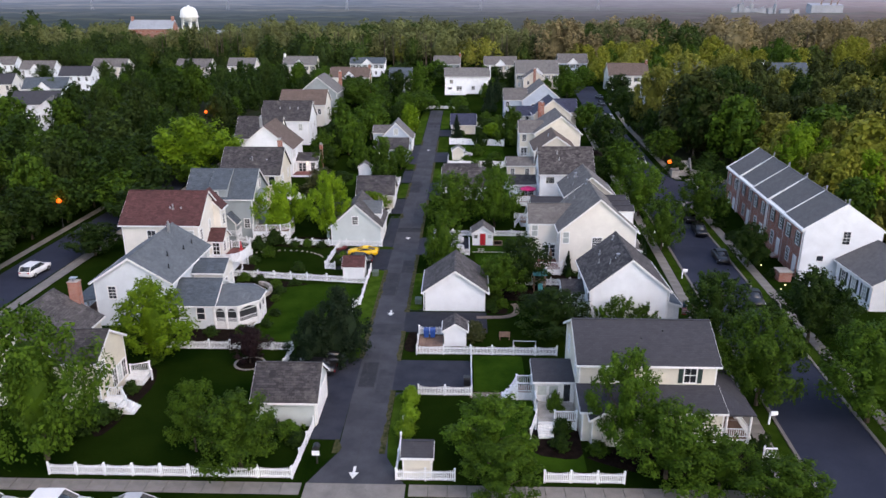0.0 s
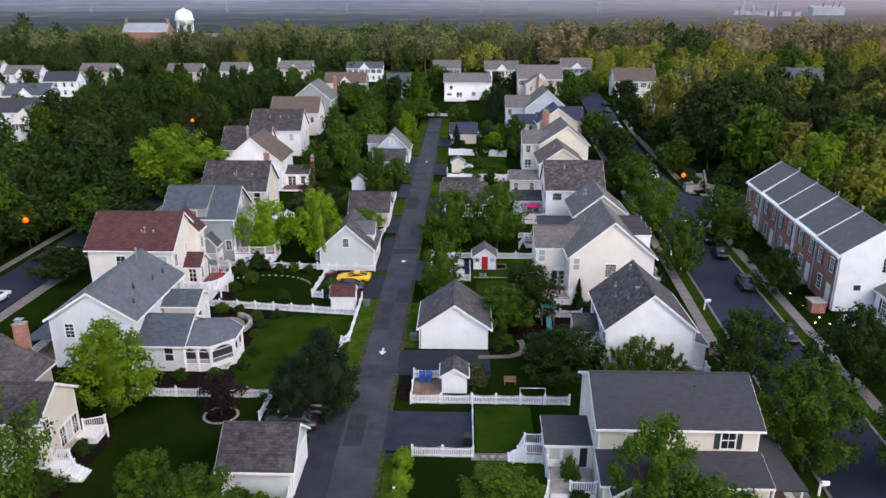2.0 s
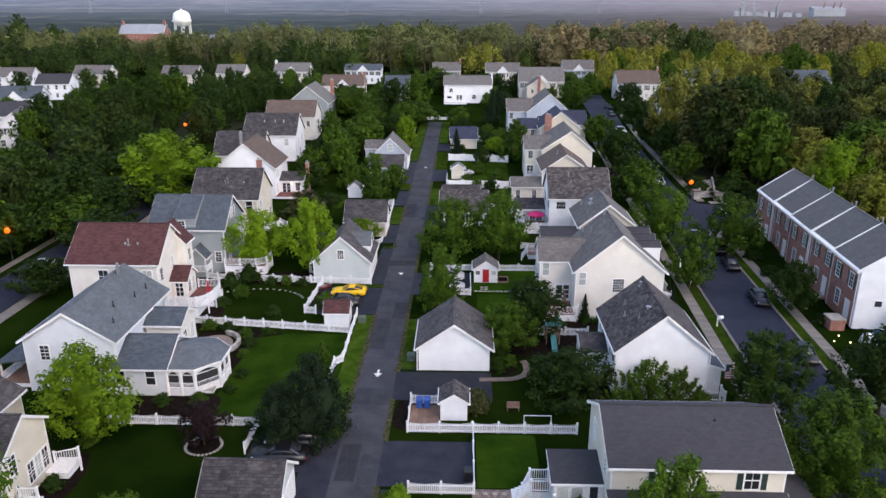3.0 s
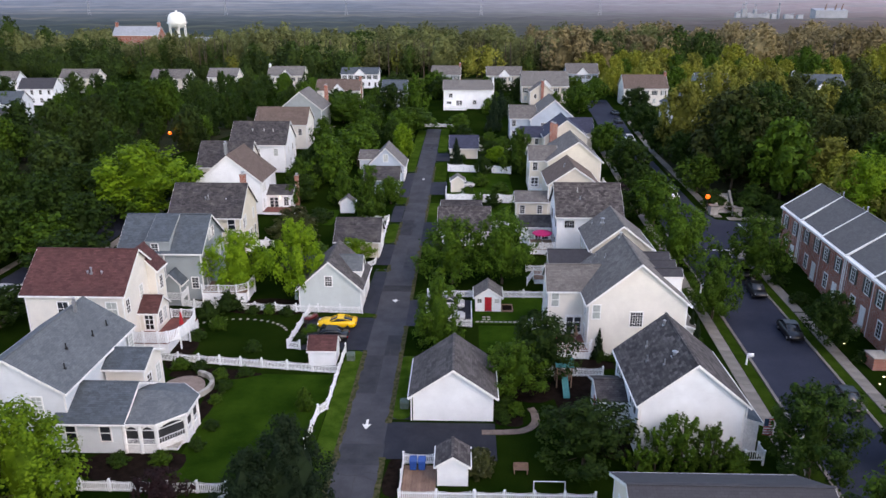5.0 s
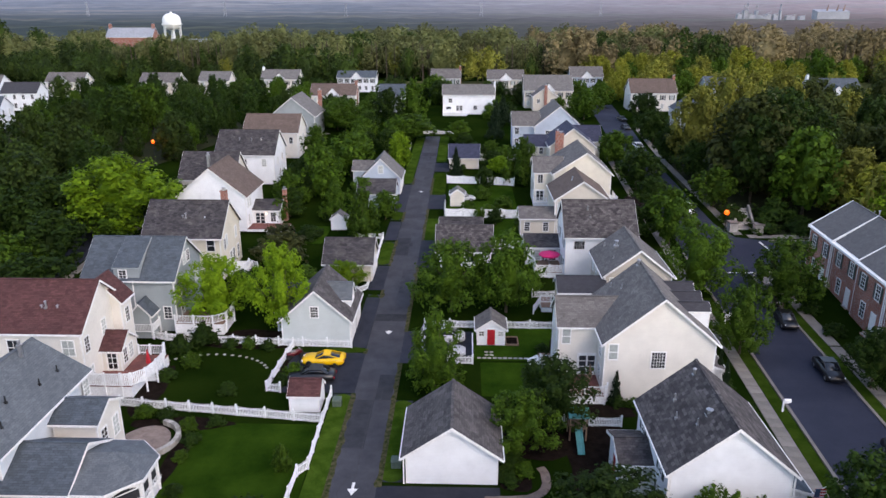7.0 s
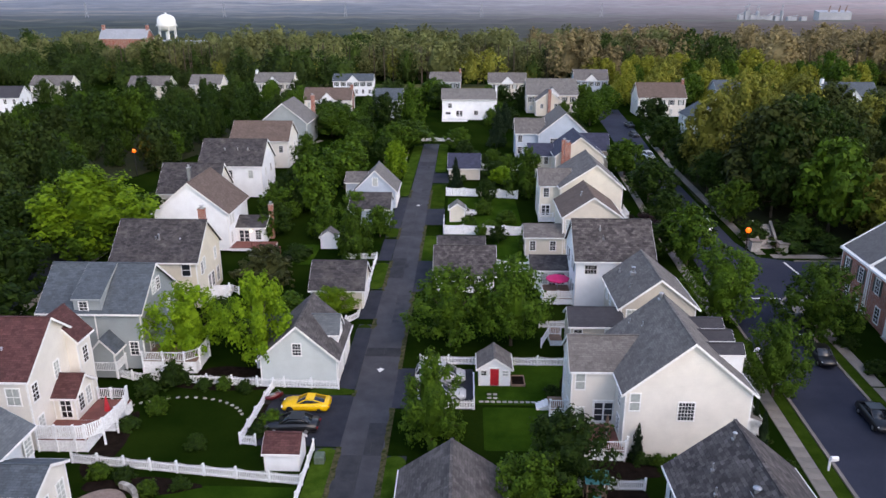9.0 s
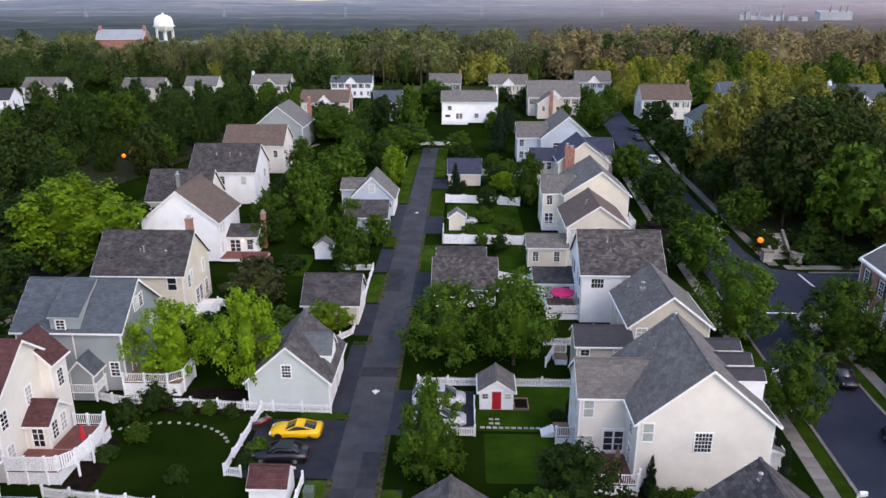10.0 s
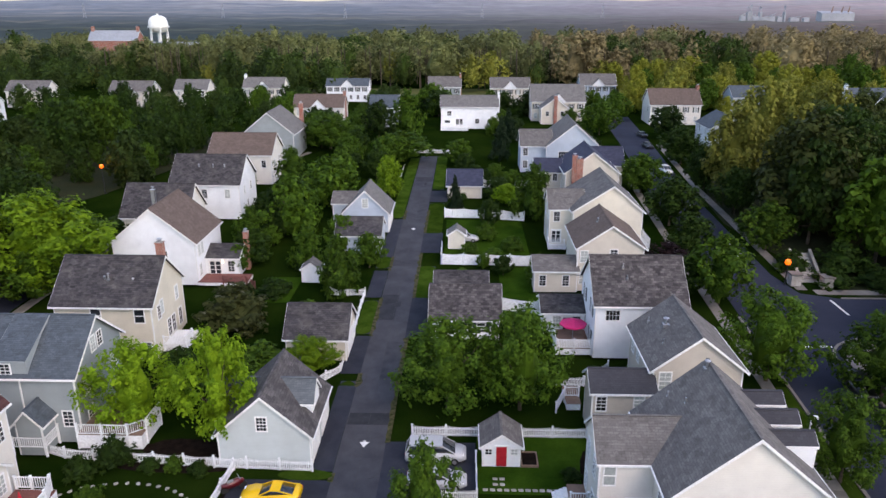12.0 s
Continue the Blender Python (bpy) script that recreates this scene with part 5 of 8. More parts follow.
h = House("white_brown_roof_house", "white gabled house with brown roof and sunroom", -32.5, 149.0)
h.block(-38.0, -26.9, 143.8, 154.0, 6.0, 10.5, "y", "s_white", "r_brown")
h.block(-42.2, -32.4, 156.0, 164.0, 6.0, 10.0, "x", "s_ivory", "r_black")
h.wins("E", -32.4, [(159.0, 3.6), (161.5, 3.6)], shut=True)
h.block(-27.5, -22.4, 147.0, 152.0, 2.8, 3.9, "x", "s_white", "r_black", over=0.3)
h.chimney(-22.0, 150.2, 0, 5.5, 0.6, 0.9)
h.door("S", 147.0, -25.6, 0.3, 1.6, 2.1, lights=True)
h.win("S", 147.0, -23.4, 0.8, 0.8, 1.5)
h.wins("E", -26.9, [(145.0, 3.8), (146.2, 3.8), (145.0, 1.0)], w=0.8, h=1.6)
h.win("S", 143.8, -31.2, 3.2, 0.9, 1.5)
h.deck(-27.0, -20.4, 143.5, 146.9, 0.5, "deck")
h.rail([(-23.5, 143.5), (-20.4, 143.5), (-19.0, 142.6, 0.1)], 0.5, 0.9, mat="deck")
h.chimney(-35.2, 152.0, 9.0, 11.0, 0.5, 0.5, "metal")
bm = bmesh.new()
tube(bm, (-24.5 + 32.5, 146.9 - 149, 2.2), (-24.5 + 32.5, 146.75 - 149, 2.2), 0.1)
part("porch_light", bm, "lamp_warm", h.ob, "lit porch light")

h = House("white_black_roof_house", "white house with dark weathered roof", -36.0, 180.0)
h.block(-42.4, -30.4, 175.5, 185.7, 6.3, 10.4, "x", "s_white", "r_black")
h.wins("S", 175.5, [(-32.5, 3.8), (-36.5, 3.8)], shut=False)
h.wins("E", -30.4, [(178.5, 3.8), (182.5, 3.8), (180.0, 1.0)])
for x in (-38, -35.5, -33.5):
    h.vent(x, 178.3, 8.5, 0.6, 0.1)
h = House("brown_roof_house", "pale house with brown shingle roof", -37.0, 206.0)
h.block(-44.4, -31.4, 201.5, 211.5, 6.3, 9.9, "x", "s_ivory", "r_brown")
h.wins("S", 201.5, [(-33.0, 3.6), (-37.0, 3.6)])
h.wins("E", -31.4, [(204, 3.6), (208, 3.6)])
h = House("grey_gable_house", "grey gabled house with brown-grey roof and chimney", -38.5, 234.0)
h.block(-44.6, -32.4, 227.0, 241.0, 6.3, 11.2, "y", "s_grey", "r_light")
h.win("S", 227.0, -36.0, 3.6, 1.2, 1.4)
h.chimney(-33.5, 242.0, 4, 11.5, 1.0, 0.9)

# ---- garages, carriage houses and sheds ----
g = House("garage", "pale grey garage with dark weathered shingle roof", -6.9, 57.0, "garage")
g.block(-9.5, -4.1, 54.0, 59.6, 2.6, 4.7, "x", "s_pale", "r_black", over=0.3)
g.garage_door("E", -4.1, 56.8, 4.6)
g = House("garage", "white gabled garage with weathered shingle roof", 7.8, 82.6, "garage")
g.block(4.25, 11.45, 79.4, 86.2, 2.7, 5.2, "y", "s_white", "r_worn", over=0.4)
g.garage_door("W", 4.25, 82.8, 4.8)
g.spout(4.1, 79.2, 2.5)
g = House("carriage_house", "pale grey carriage house with steep roof and dormer", -7.5, 108.0, "garage")
g.block(-11.3, -3.7, 103.8, 111.8, 2.9, 6.3, "y", "s_pale", "r_worn", over=0.3)
g.block(-12.6, -7.5, 107.0, 111.4, 2.6, 5.0, "x", "s_pale", "r_slate", over=0.25)
g.block(-7.4, -4.0, 106.5, 109.3, 4.3, 5.7, "x", "s_white", "r_blue", over=0.2, z0=2.8)
g.win("S", 103.8, -7.6, 3.2, 0.8, 1.2, 3, 4)
for y in (105.6, 109.6):
    g.garage_door("E", -3.7, y, 2.7)
g = House("garage", "cream garage with dark grey roof", -6.9, 125.6, "garage")
g.block(-10.1, -3.7, 122.4, 128.8, 2.6, 5.1, "x", "s_beige", "r_black", over=0.3)
g.garage_door("E", -3.7, 125.6, 4.6)
g = House("carriage_house", "grey carriage house with steep gable and lean-to", -7.6, 170.0, "garage")
g.block(-11.4, -3.8, 168.4, 176.0, 3.3, 7.0, "y", "s_blue", "r_light")
g.block(-13.4, -9.6, 171.0, 175.8, 4.2, 5.6, "x", "s_blue", "r_grey", over=0.25)
g.block(-10.6, -4.0, 157.4, 164.0, 2.9, 4.8, "x", "s_blue", "r_black", over=0.3)
g.win("S", 168.4, -7.6, 4.2, 0.9, 1.4, 2, 4)
for y in (170.2, 173.8):
    g.garage_door("E", -3.8, y, 2.7)
g = House("garage", "white garage with grey shingle roof and dark shutters", 8.6, 133.0, "garage")
g.block(5.0, 12.6, 128.0, 134.6, 2.6, 5.3, "x", "s_white", "r_patchy", over=0.35)
g.block(5.2, 11.4, 134.62, 140.0, 2.6, 4.7, "x", "s_white", "r_black", over=0.3)
g.wins("S", 128.0, [(8.6, 0.9), (10.6, 0.9)], shut=True)
g = House("garage", "pale garage with dark navy roof", 8.7, 194.0, "garage")
g.block(5.4, 12.0, 191.1, 197.4, 2.6, 5.0, "x", "s_beige", "r_navy", over=0.3)
g = House("garden_shed", "small white shed with red door and grey roof", 11.8, 105.6, "shed")
g.block(10.2, 13.3, 104.1, 107.2, 1.95, 3.0, "y", "s_white", "r_grey", over=0.22)
g.door("S", 104.1, 11.75, 0.05, 0.85, 1.85, "red")
g.wins("S", 104.1, [(10.7, 1.15), (12.8, 1.15)], w=0.5, h=0.5, nx=2, ny=2, rail=False)
g = House("garden_shed", "white shed with weathered grey roof beside the bins", 7.95, 71.0, "shed")
g.block(6.75, 9.15, 70.0, 72.4, 1.9, 2.65, "y", "s_white", "r_patchy", over=0.2)
g = House("garden_shed", "white shed with dark red roof", -6.0, 90.8, "shed")
g.block(-7.3, -4.5, 89.7, 92.2, 1.7, 2.7, "x", "s_white", "r_red", over=0.15)
g = House("garden_shed", "cream shed with dark grey roof behind the picket fence", 5.2, 47.9, "shed")
g.block(4.1, 6.4, 47.0, 49.0, 1.9, 2.6, "x", "s_cream", "r_char", over=0.15)
g = House("garden_shed", "white shed with grey gable roof", -12.0, 146.2, "shed")
g.block(-13.3, -10.8, 145.1, 147.4, 1.9, 2.8, "y", "s_white", "r_grey", over=0.15)
g = House("garden_shed", "cream shed with brown-grey hipped roof", 7.5, 161.2, "shed")
g.block(6.2, 8.8, 160.0, 162.6, 2.3, 3.2, "y", "s_cream", "r_light", over=0.2)

# ---- brick row houses across the street ----
row = House("row_house", "brick row houses with grey roofs and white party walls", 57.0, 109.0, "row house")
N, Y0, Y1 = 5, 90.0, 127.5
W = (Y1 - Y0) / N
for k in range(N):
    y0, y1 = Y0 + k * W, Y0 + (k + 1) * W
    s = 0.0 if k % 2 == 0 else 0.25
    row.block(52.6 + s, 62.4, y0 + 0.005, y1 - 0.005, 7.0, 10.4, "y", "brick", "r_row", over=0.02, ridge=57.4)
    bm = bmesh.new()
    for y in ((y0, y1) if k == N - 1 else (y0,)):
        hexa(bm, [(52.2, y - 0.07, 6.7), (52.2, y + 0.07, 6.7), (57.4, y + 0.07, 10.2), (57.4, y - 0.07, 10.2), (52.2, y - 0.07, 7.0), (52.2, y + 0.07, 7.0), (57.4, y + 0.07, 10.62), (57.4, y - 0.07, 10.62)])
        hexa(bm, [(57.4, y - 0.07, 10.2), (57.4, y + 0.07, 10.2), (62.8, y + 0.07, 6.7), (62.8, y - 0.07, 6.7), (57.4, y - 0.07, 10.62), (57.4, y + 0.07, 10.62), (62.8, y + 0.07, 7.0), (62.8, y - 0.07, 7.0)])
    box(bm, 52.25, 52.6 + s, y0 + 0.15, y1 - 0.15, 6.75, 7.02)
    row.part("cornice", bm, "white")
    for q in (0.25, 0.75):
        row.win("W", 52.6 + s, y0 + W * q, 4.4, 1.0, 1.7, 2, 4, shut=True)
    row.win("W", 52.6 + s, y0 + W * 0.62, 1.2, 1.1, 1.8, 2, 4)
    row.door("W", 52.6 + s, y0 + W * 0.25, 0.5, 1.0, 2.2)
    row.steps(52.6 + s, y0 + W * 0.25, -1, 0, 1.4, 0.6, "brick")
    row.spout(52.5 + s, y0 + 0.2, 6.8)
    row.vent(57.8, y0 + 0.7, 10.3, 0.7, 0.09)
    row.vent(59.0, y0 + W * 0.6, 9.5, 0.5, 0.07)
bm = bmesh.new()
v = [bm.verts.new(p) for p in ((52.62, 89.9, 0), (62.4, 89.9, 0), (62.4, 89.9, 7.0), (57.4, 89.9, 10.35), (52.62, 89.9, 7.0))]
w = [bm.verts.new((p.co.x, 89.98, p.co.z)) for p in v]
bm.faces.new(v)
bm.faces.new(w[::-1])
for i in range(5):
    bm.faces.new((v[i], w[i], w[(i + 1) % 5], v[(i + 1) % 5]))
row.part("end_wall", bm, "s_white", "white siding on the end wall")
row.win("S", 89.9, 57.9, 5.2, 0.9, 1.7, 2, 4)
row.win("S", 89.9, 55.0, 2.8, 0.8, 0.7, 1, 1, rail=False)
PIV = Vector((52.6, 90.0, 0))
row.ob.matrix_basis = Matrix.Translation(PIV + Vector((0.9, 0.6, 0))) @ pose(0, 0, 0, 0, 0, -4.2) @ Matrix.Translation(-PIV) @ row.ob.matrix_basis
ann = House("annex_house", "white low house with grey hipped roof", 62.0, 86.0)
ann.block(57.6, 67.0, 80.6, 89.4, 3.5, 6.0, "y", "s_white", "r_row", ridge=62.3)
ann.wins("W", 57.6, [(82.2, 1.0), (84.8, 1.0), (87.4, 1.0)], w=0.9, h=1.7, shut=True)
ann.wins("S", 80.6, [(60.0, 1.0), (64.0, 1.0)], w=0.9, h=1.7)

# ---- far houses ----


def far_house(x, y, w, d, label, wall="s_ivory", roof="r_grey", eave=6.3, peak=9.6, axis="x", gable=True, shut=True, porch=False, chim=0, turn=0):
    f = House("house", label, x, y, group="far houses")
    f.block(x - w / 2, x + w / 2, y, y + d, eave, peak, axis, wall, roof)
    n = max(2, int(w / 2.6))
    for k in range(n):
        px = x - w / 2 + w * (k + 0.5) / n
        f.win("S", y, px, 3.9, 0.9, 1.5, shut=shut)
        f.win("S", y, px, 1.0, 0.9, 1.5, shut=False)
    f.wins("E", x + w / 2, [(y + d * 0.3, 3.9), (y + d * 0.7, 3.9)])
    f.wins("W", x - w / 2, [(y + d * 0.3, 3.9), (y + d * 0.7, 3.9)])
    if gable:
        f.block(x - 2.2, x + 2.2, y - 0.6, y + d / 2, eave, eave + 2.2, "y", "s_white", roof, over=0.25, z0=eave - 0.6)
    if chim:
        f.chimney(x + chim * (w / 2 - 0.1), y + d / 2, 0, peak + 0.9, 0.8, 1.4, "s_white" if chim < 0 or wall == "s_white" else "brick")
    f.ob.matrix_basis = site(y) @ pose(x, y, 0, 0, 0, turn)
    return f


f = House("end_house", "white house with brown-grey roof at the end of the alley", 10.0, 279.5)
f.block(1.5, 18.6, 275.0, 284.0, 6.6, 9.4, "x", "s_white", "r_light")
f.chimney(18.9, 279.0, 0, 10.2, 0.6, 1.6, "s_white")
f.wins("S", 275.0, [(4.0, 3.9), (12.4, 1.6), (16.6, 1.6)], w=1.2, h=1.3)
f.win("S", 275.0, 3.4, 1.7, 1.6, 0.8, 4, 1, rail=False)
f.door("S", 275.0, 7.0, 0.9, 2.2, 2.1, lights=True)
f.deck(1.6, 9.6, 271.0, 274.95, 0.9, "white")
f.rail([(1.6, 274.8), (1.6, 271.0), (5.6, 271.0), (9.6, 271.0)], 0.9)
far_house(-66.5, 328.5, 15.0, 9, "pale house with grey roof and dark shutters", "s_ivory", "r_light", chim=-1)
far_house(-36.5, 338.0, 16.0, 8, "pale house with grey roof and a small gable", "s_white", "r_slate", 6.0, 8.4)
far_house(1.0, 334.0, 12.0, 8, "pale house with slate roof and dark shutters", "s_grey", "r_grey", gable=False, chim=1)
far_house(25.5, 331.0, 14.5, 8, "beige house with grey roof and garage", "s_beige", "r_grey")
far_house(38.5, 291.0, 17.0, 12, "beige house with broad grey-brown roof", "s_beige", "r_light", 6.3, 11.0, chim=0)
g = House("house_wing", "gabled beige wing with brick chimney", 36.5, 286.0)
g.block(32.5, 41.0, 284.0, 291.5, 5.0, 8.0, "y", "s_beige", "r_grey")
g.chimney(36.8, 283.6, 0, 8.6, 1.0, 0.8)
g.wins("S", 284.0, [(34.4, 2.6), (39.0, 2.6)], w=0.9, h=1.4)
far_house(60.0, 342.0, 13.5, 9, "pale blue house with grey roof", "s_blue", "r_grey", 6.3, 10.0)
far_house(-35.5, 274.5, 15.0, 9, "cream house with brown roof and chimney", "s_ivory", "r_brown", chim=1, shut=False)
far_house(-16.0, 277.5, 8.5, 8, "pale house with slate roof", "s_grey", "r_slate", 6.0, 9.2, gable=False)
far_house(74.0, 284.0, 15.5, 11, "cream house with brown roof among trees", "s_ivory", "r_brown", 6.3, 10.5, gable=False, chim=1)
far_house(104.0, 303.0, 12.0, 10, "pale grey house with slate roof", "s_blue", "r_slate", gable=False)
far_house(76.0, 241.0, 10.0, 12, "white house with slate roof among trees", "s_white", "r_slate", 5.8, 8.8, "y", gable=False)
far_house(137.0, 286.0, 17.0, 11, "white house with slate roof among trees", "s_white", "r_slate", 6.3, 10.6, chim=-1)
far_house(106.0, 172.0, 9.0, 12, "white house with grey roof and brick chimney", "s_white", "r_grey", 6.0, 9.4, "y", gable=False, chim=-1)
for x, y, w, d, wall, roof, ax, tn in [(-107, 172, 11, 10, "s_white", "r_char", "x", 8), (-104, 196, 9, 12, "s_white", "r_grey", "y", 20), (-117, 212, 13, 10, "s_white", "r_char", "x", 8), (-135, 250, 14, 10, "s_white", "r_slate", "x", 8),
                                       (-160, 262, 12, 10, "s_ivory", "r_char", "x", 8), (-146, 292, 12, 9, "s_white", "r_char", "x", 5), (-176, 318, 14, 9, "s_white", "r_grey", "x", 5), (-150, 330, 15, 9, "s_ivory", "r_grey", "x", 0),
                                       (-112, 330, 15, 9, "s_ivory", "r_grey", "x", 0), (-92, 336, 12, 9, "s_ivory", "r_light", "x", 0), (-206, 340, 14, 9, "s_white", "r_grey", "x", 5), (-120, 182, 10, 9, "s_white", "r_black", "x", 12)]:
    y -= 54.6 * (1 - shrink(y)) / shrink(y)
    far_house(x, y, w, d, "white house with dark roof among woods", wall, roof, 6.0, 9.2, ax, gable=(w > 13), shut=(w < 12), turn=tn)

# ---- fences ----


def fence(label, pts, height=1.05, scallop=0.12, private=False, bay=2.4):
    x0, y0 = pts[0]
    ob = thing("picket_fence", label, "fence", x0, y0)
    pb = bmesh.new()
    box(pb, -0.065, 0.065, -0.065, 0.065, 0, height + 0.06)
    box(pb, -0.09, 0.09, -0.09, 0.09, height + 0.06, height + 0.09)
    hexa(pb, [(-0.07, -0.07, height + 0.09), (0.07, -0.07, height + 0.09), (0.07, 0.07, height + 0.09), (-0.07, 0.07, height + 0.09)] + [(sx * 0.01, sy * 0.01, height + 0.17) for sx, sy in ((-1, -1), (1, -1), (1, 1), (-1, 1))])
    post = mesh("post", pb, "fence_white")
    bm = bmesh.new()
    for (ax, ay), (bx, by) in zip(pts, pts[1:]):
        a, b = Vector((ax - x0, ay - y0, 0)), Vector((bx - x0, by - y0, 0))
        n = max(1, round((b - a).length / bay))
        d = (b - a).normalized()
        for k in range(n + 1):
            c = a.lerp(b, k / n)
            if k or (ax, ay) == pts[0]:
                child("post", post, ob, c.x, c.y, 0)
            if k == n:
                break
            e = a.lerp(b, (k + 1) / n)
            rb = bmesh.new()
            for z in (0.2, height * 0.72):
                beam(rb, c + Vector((0, 0, z)), e + Vector((0, 0, z)), 0.04, 0.09)
            part("rail", rb, "fence_white", ob)
            m = max(2, int((e - c).length / (0.145 if not private else 0.16)))
            s = Vector((-d.y, d.x, 0)) * 0.012
            for j in range(1, m):
                u = j / m
                p = c.lerp(e, u)
                hh = height * (1 - scallop * math.sin(u * math.pi))
                q = d * (0.05 if not private else 0.077)
                o = Vector((-d.y, d.x, 0)) * 0.032
                hexa(bm, [p - q - s - o + Vector((0, 0, 0.06)), p + q - s - o + Vector((0, 0, 0.06)), p + q + s - o + Vector((0, 0, 0.06)), p - q + s - o + Vector((0, 0, 0.06)),
                          p - q * 0.7 - s - o + Vector((0, 0, hh)), p + q * 0.7 - s - o + Vector((0, 0, hh)), p + q * 0.7 + s - o + Vector((0, 0, hh)), p - q * 0.7 + s - o + Vector((0, 0, hh))] if not private else
                     [p - q - s - o + Vector((0, 0, 0.06)), p + q - s - o + Vector((0, 0, 0.06)), p + q + s - o + Vector((0, 0, 0.06)), p - q + s - o + Vector((0, 0, 0.06)),
                      p - q - s - o + Vector((0, 0, hh)), p + q - s - o + Vector((0, 0, hh)), p + q + s - o + Vector((0, 0, hh)), p - q + s - o + Vector((0, 0, hh))])
    pk = part("picketing" if not private else "boarding", bm, "fence_white", ob)
    tagged(pk, kind="stuff")


FENCES = [
    ("white picket fence along the south pavement", [(-24.0, 46.6), (-12.8, 46.6), (-4.6, 46.6), (-4.3, 53.8)]),
    ("white picket fence round the shed corner", [(3.6, 54.0), (3.6, 46.6), (8.2, 46.6)]),
    ("white picket fence along the south pavement", [(15.2, 46.6), (21.4, 46.6)]),
    ("white scalloped picket fence beside the parking pad", [(4.6, 59.6), (9.65, 59.6), (9.65, 68.0)]),
    ("white picket fence across the back yards", [(3.9, 68.0), (9.6, 68.05), (18.7, 68.05)]),
    ("white picket fence round the bin yard", [(3.9, 68.0), (3.9, 72.8), (6.7, 72.8)]),
    ("white picket fence behind the sunroom", [(-23.0, 68.6), (-9.4, 68.6), (-9.4, 64.4)]),
    ("long white picket fence between two lawns", [(-23.4, 90.3), (-12.0, 88.9), (-3.9, 87.9)]),
    ("white picket fence along the alley verge", [(-3.9, 92.6), (-3.9, 87.9), (-3.8, 81.0), (-4.5, 80.0), (-4.6, 74.5)]),
    ("white picket fence along the mulch bed", [(-27.6, 105.4), (-24.4, 104.2), (-11.6, 103.3), (-3.5, 103.0)]),
    ("white picket fence beside the sports car", [(-9.9, 103.0), (-10.2, 97.6), (-10.4, 93.4), (-9.0, 93.2)]),
    ("white picket fence by the red-door shed", [(4.2, 108.4), (10.1, 108.4)]),
    ("white picket fence by the red-door shed", [(13.4, 108.4), (19.4, 108.4)]),
    ("short white picket fence beside the parked cars", [(6.6, 99.6), (9.7, 99.6), (9.7, 104.6)]),
    ("white picket fence behind the playset", [(15.2, 88.0), (22.8, 88.0)]),
    ("white picket fence by the dark garage", [(-6.3, 116.5), (-3.9, 119.6), (-3.9, 121.8)]),
    ("white picket fence beside the alley", [(-8.6, 140.6), (-4.1, 140.6), (-4.1, 136.5), (-3.9, 129.4)]),
    ("white fence at the alley's end", [(-9.0, 236.0), (6.0, 236.0)]),
    ("white fence beyond the alley", [(-5.0, 196.0), (-5.0, 222.0)]),
    ("white picket fence by the shingled garage", [(17.5, 117.6), (20.5, 117.6), (23.5, 121.0)]),
]
for label, pts in FENCES:
    fence(label, pts)
fence("tall white scalloped board fence", [(5.3, 152.8), (11.8, 152.7), (18.6, 152.4)], 1.7, 0.08, True, 3.2)
fence("tall white board fence round the drive", [(5.3, 152.8), (5.3, 158.0)], 1.7, 0.08, True, 3.2)
fence("tall white scalloped board fence", [(5.2, 177.5), (12.0, 177.0), (19.0, 175.5)], 1.7, 0.08, True, 3.2)
fence("tall white scalloped board fence", [(12.6, 200.0), (22.0, 200.0)], 1.7, 0.08, True, 3.2)
fence("tall white board fence behind the shingled garage", [(13.0, 136.5), (17.6, 135.2)], 1.7, 0.08, True, 3.2)

# ---- trees ----
ROOFED = [(o, float(o.get("plan_y", 0))) for o in bpy.data.objects if o.get("plan_y")]


SHAPES = {  # bottom of the crown, sharpness of its top, tufts, their length and width, size of the light-blocking core
    "round": (1.5, 0.85, 92, 0.80, 0.36, 0.36), "oval": (0.5, 0.66, 96, 0.80, 0.36, 0.45), "loose": (1.6, 0.78, 66, 0.80, 0.33, 0.22),
    "wood": (0.5, 0.80, 62, 1.0, 0.48, 0.38), "tall": (1.6, 0.76, 76, 0.80, 0.42, 0.36), "pine": (0.5, 0.62, 80, 0.75, 0.40, 0.60),
    "spruce": (0.3, 0.5, 90, 0.65, 0.30, 0.62), "myrtle": (0.6, 1.25, 46, 1.25, 0.26, 0.0), "canopy": (1.2, 0.80, 70, 0.75, 0.38, 0.56), "bush": (0.0, 0.62, 60, 0.75, 0.42, 0.72), "plum": (1.6, 0.85, 60, 0.85, 0.42, 0.40),
}


def profile(kind, u):
    """The crown's half width at the height u of 0 to 1, as a share of its widest."""
    if kind == "spruce":
        return (1 - u) ** 0.8 * 0.97 + 0.03
    return np.sin(np.pi * np.clip(0.1 + 0.88 * u, 0, 1) ** SHAPES[kind][1]) ** 0.62


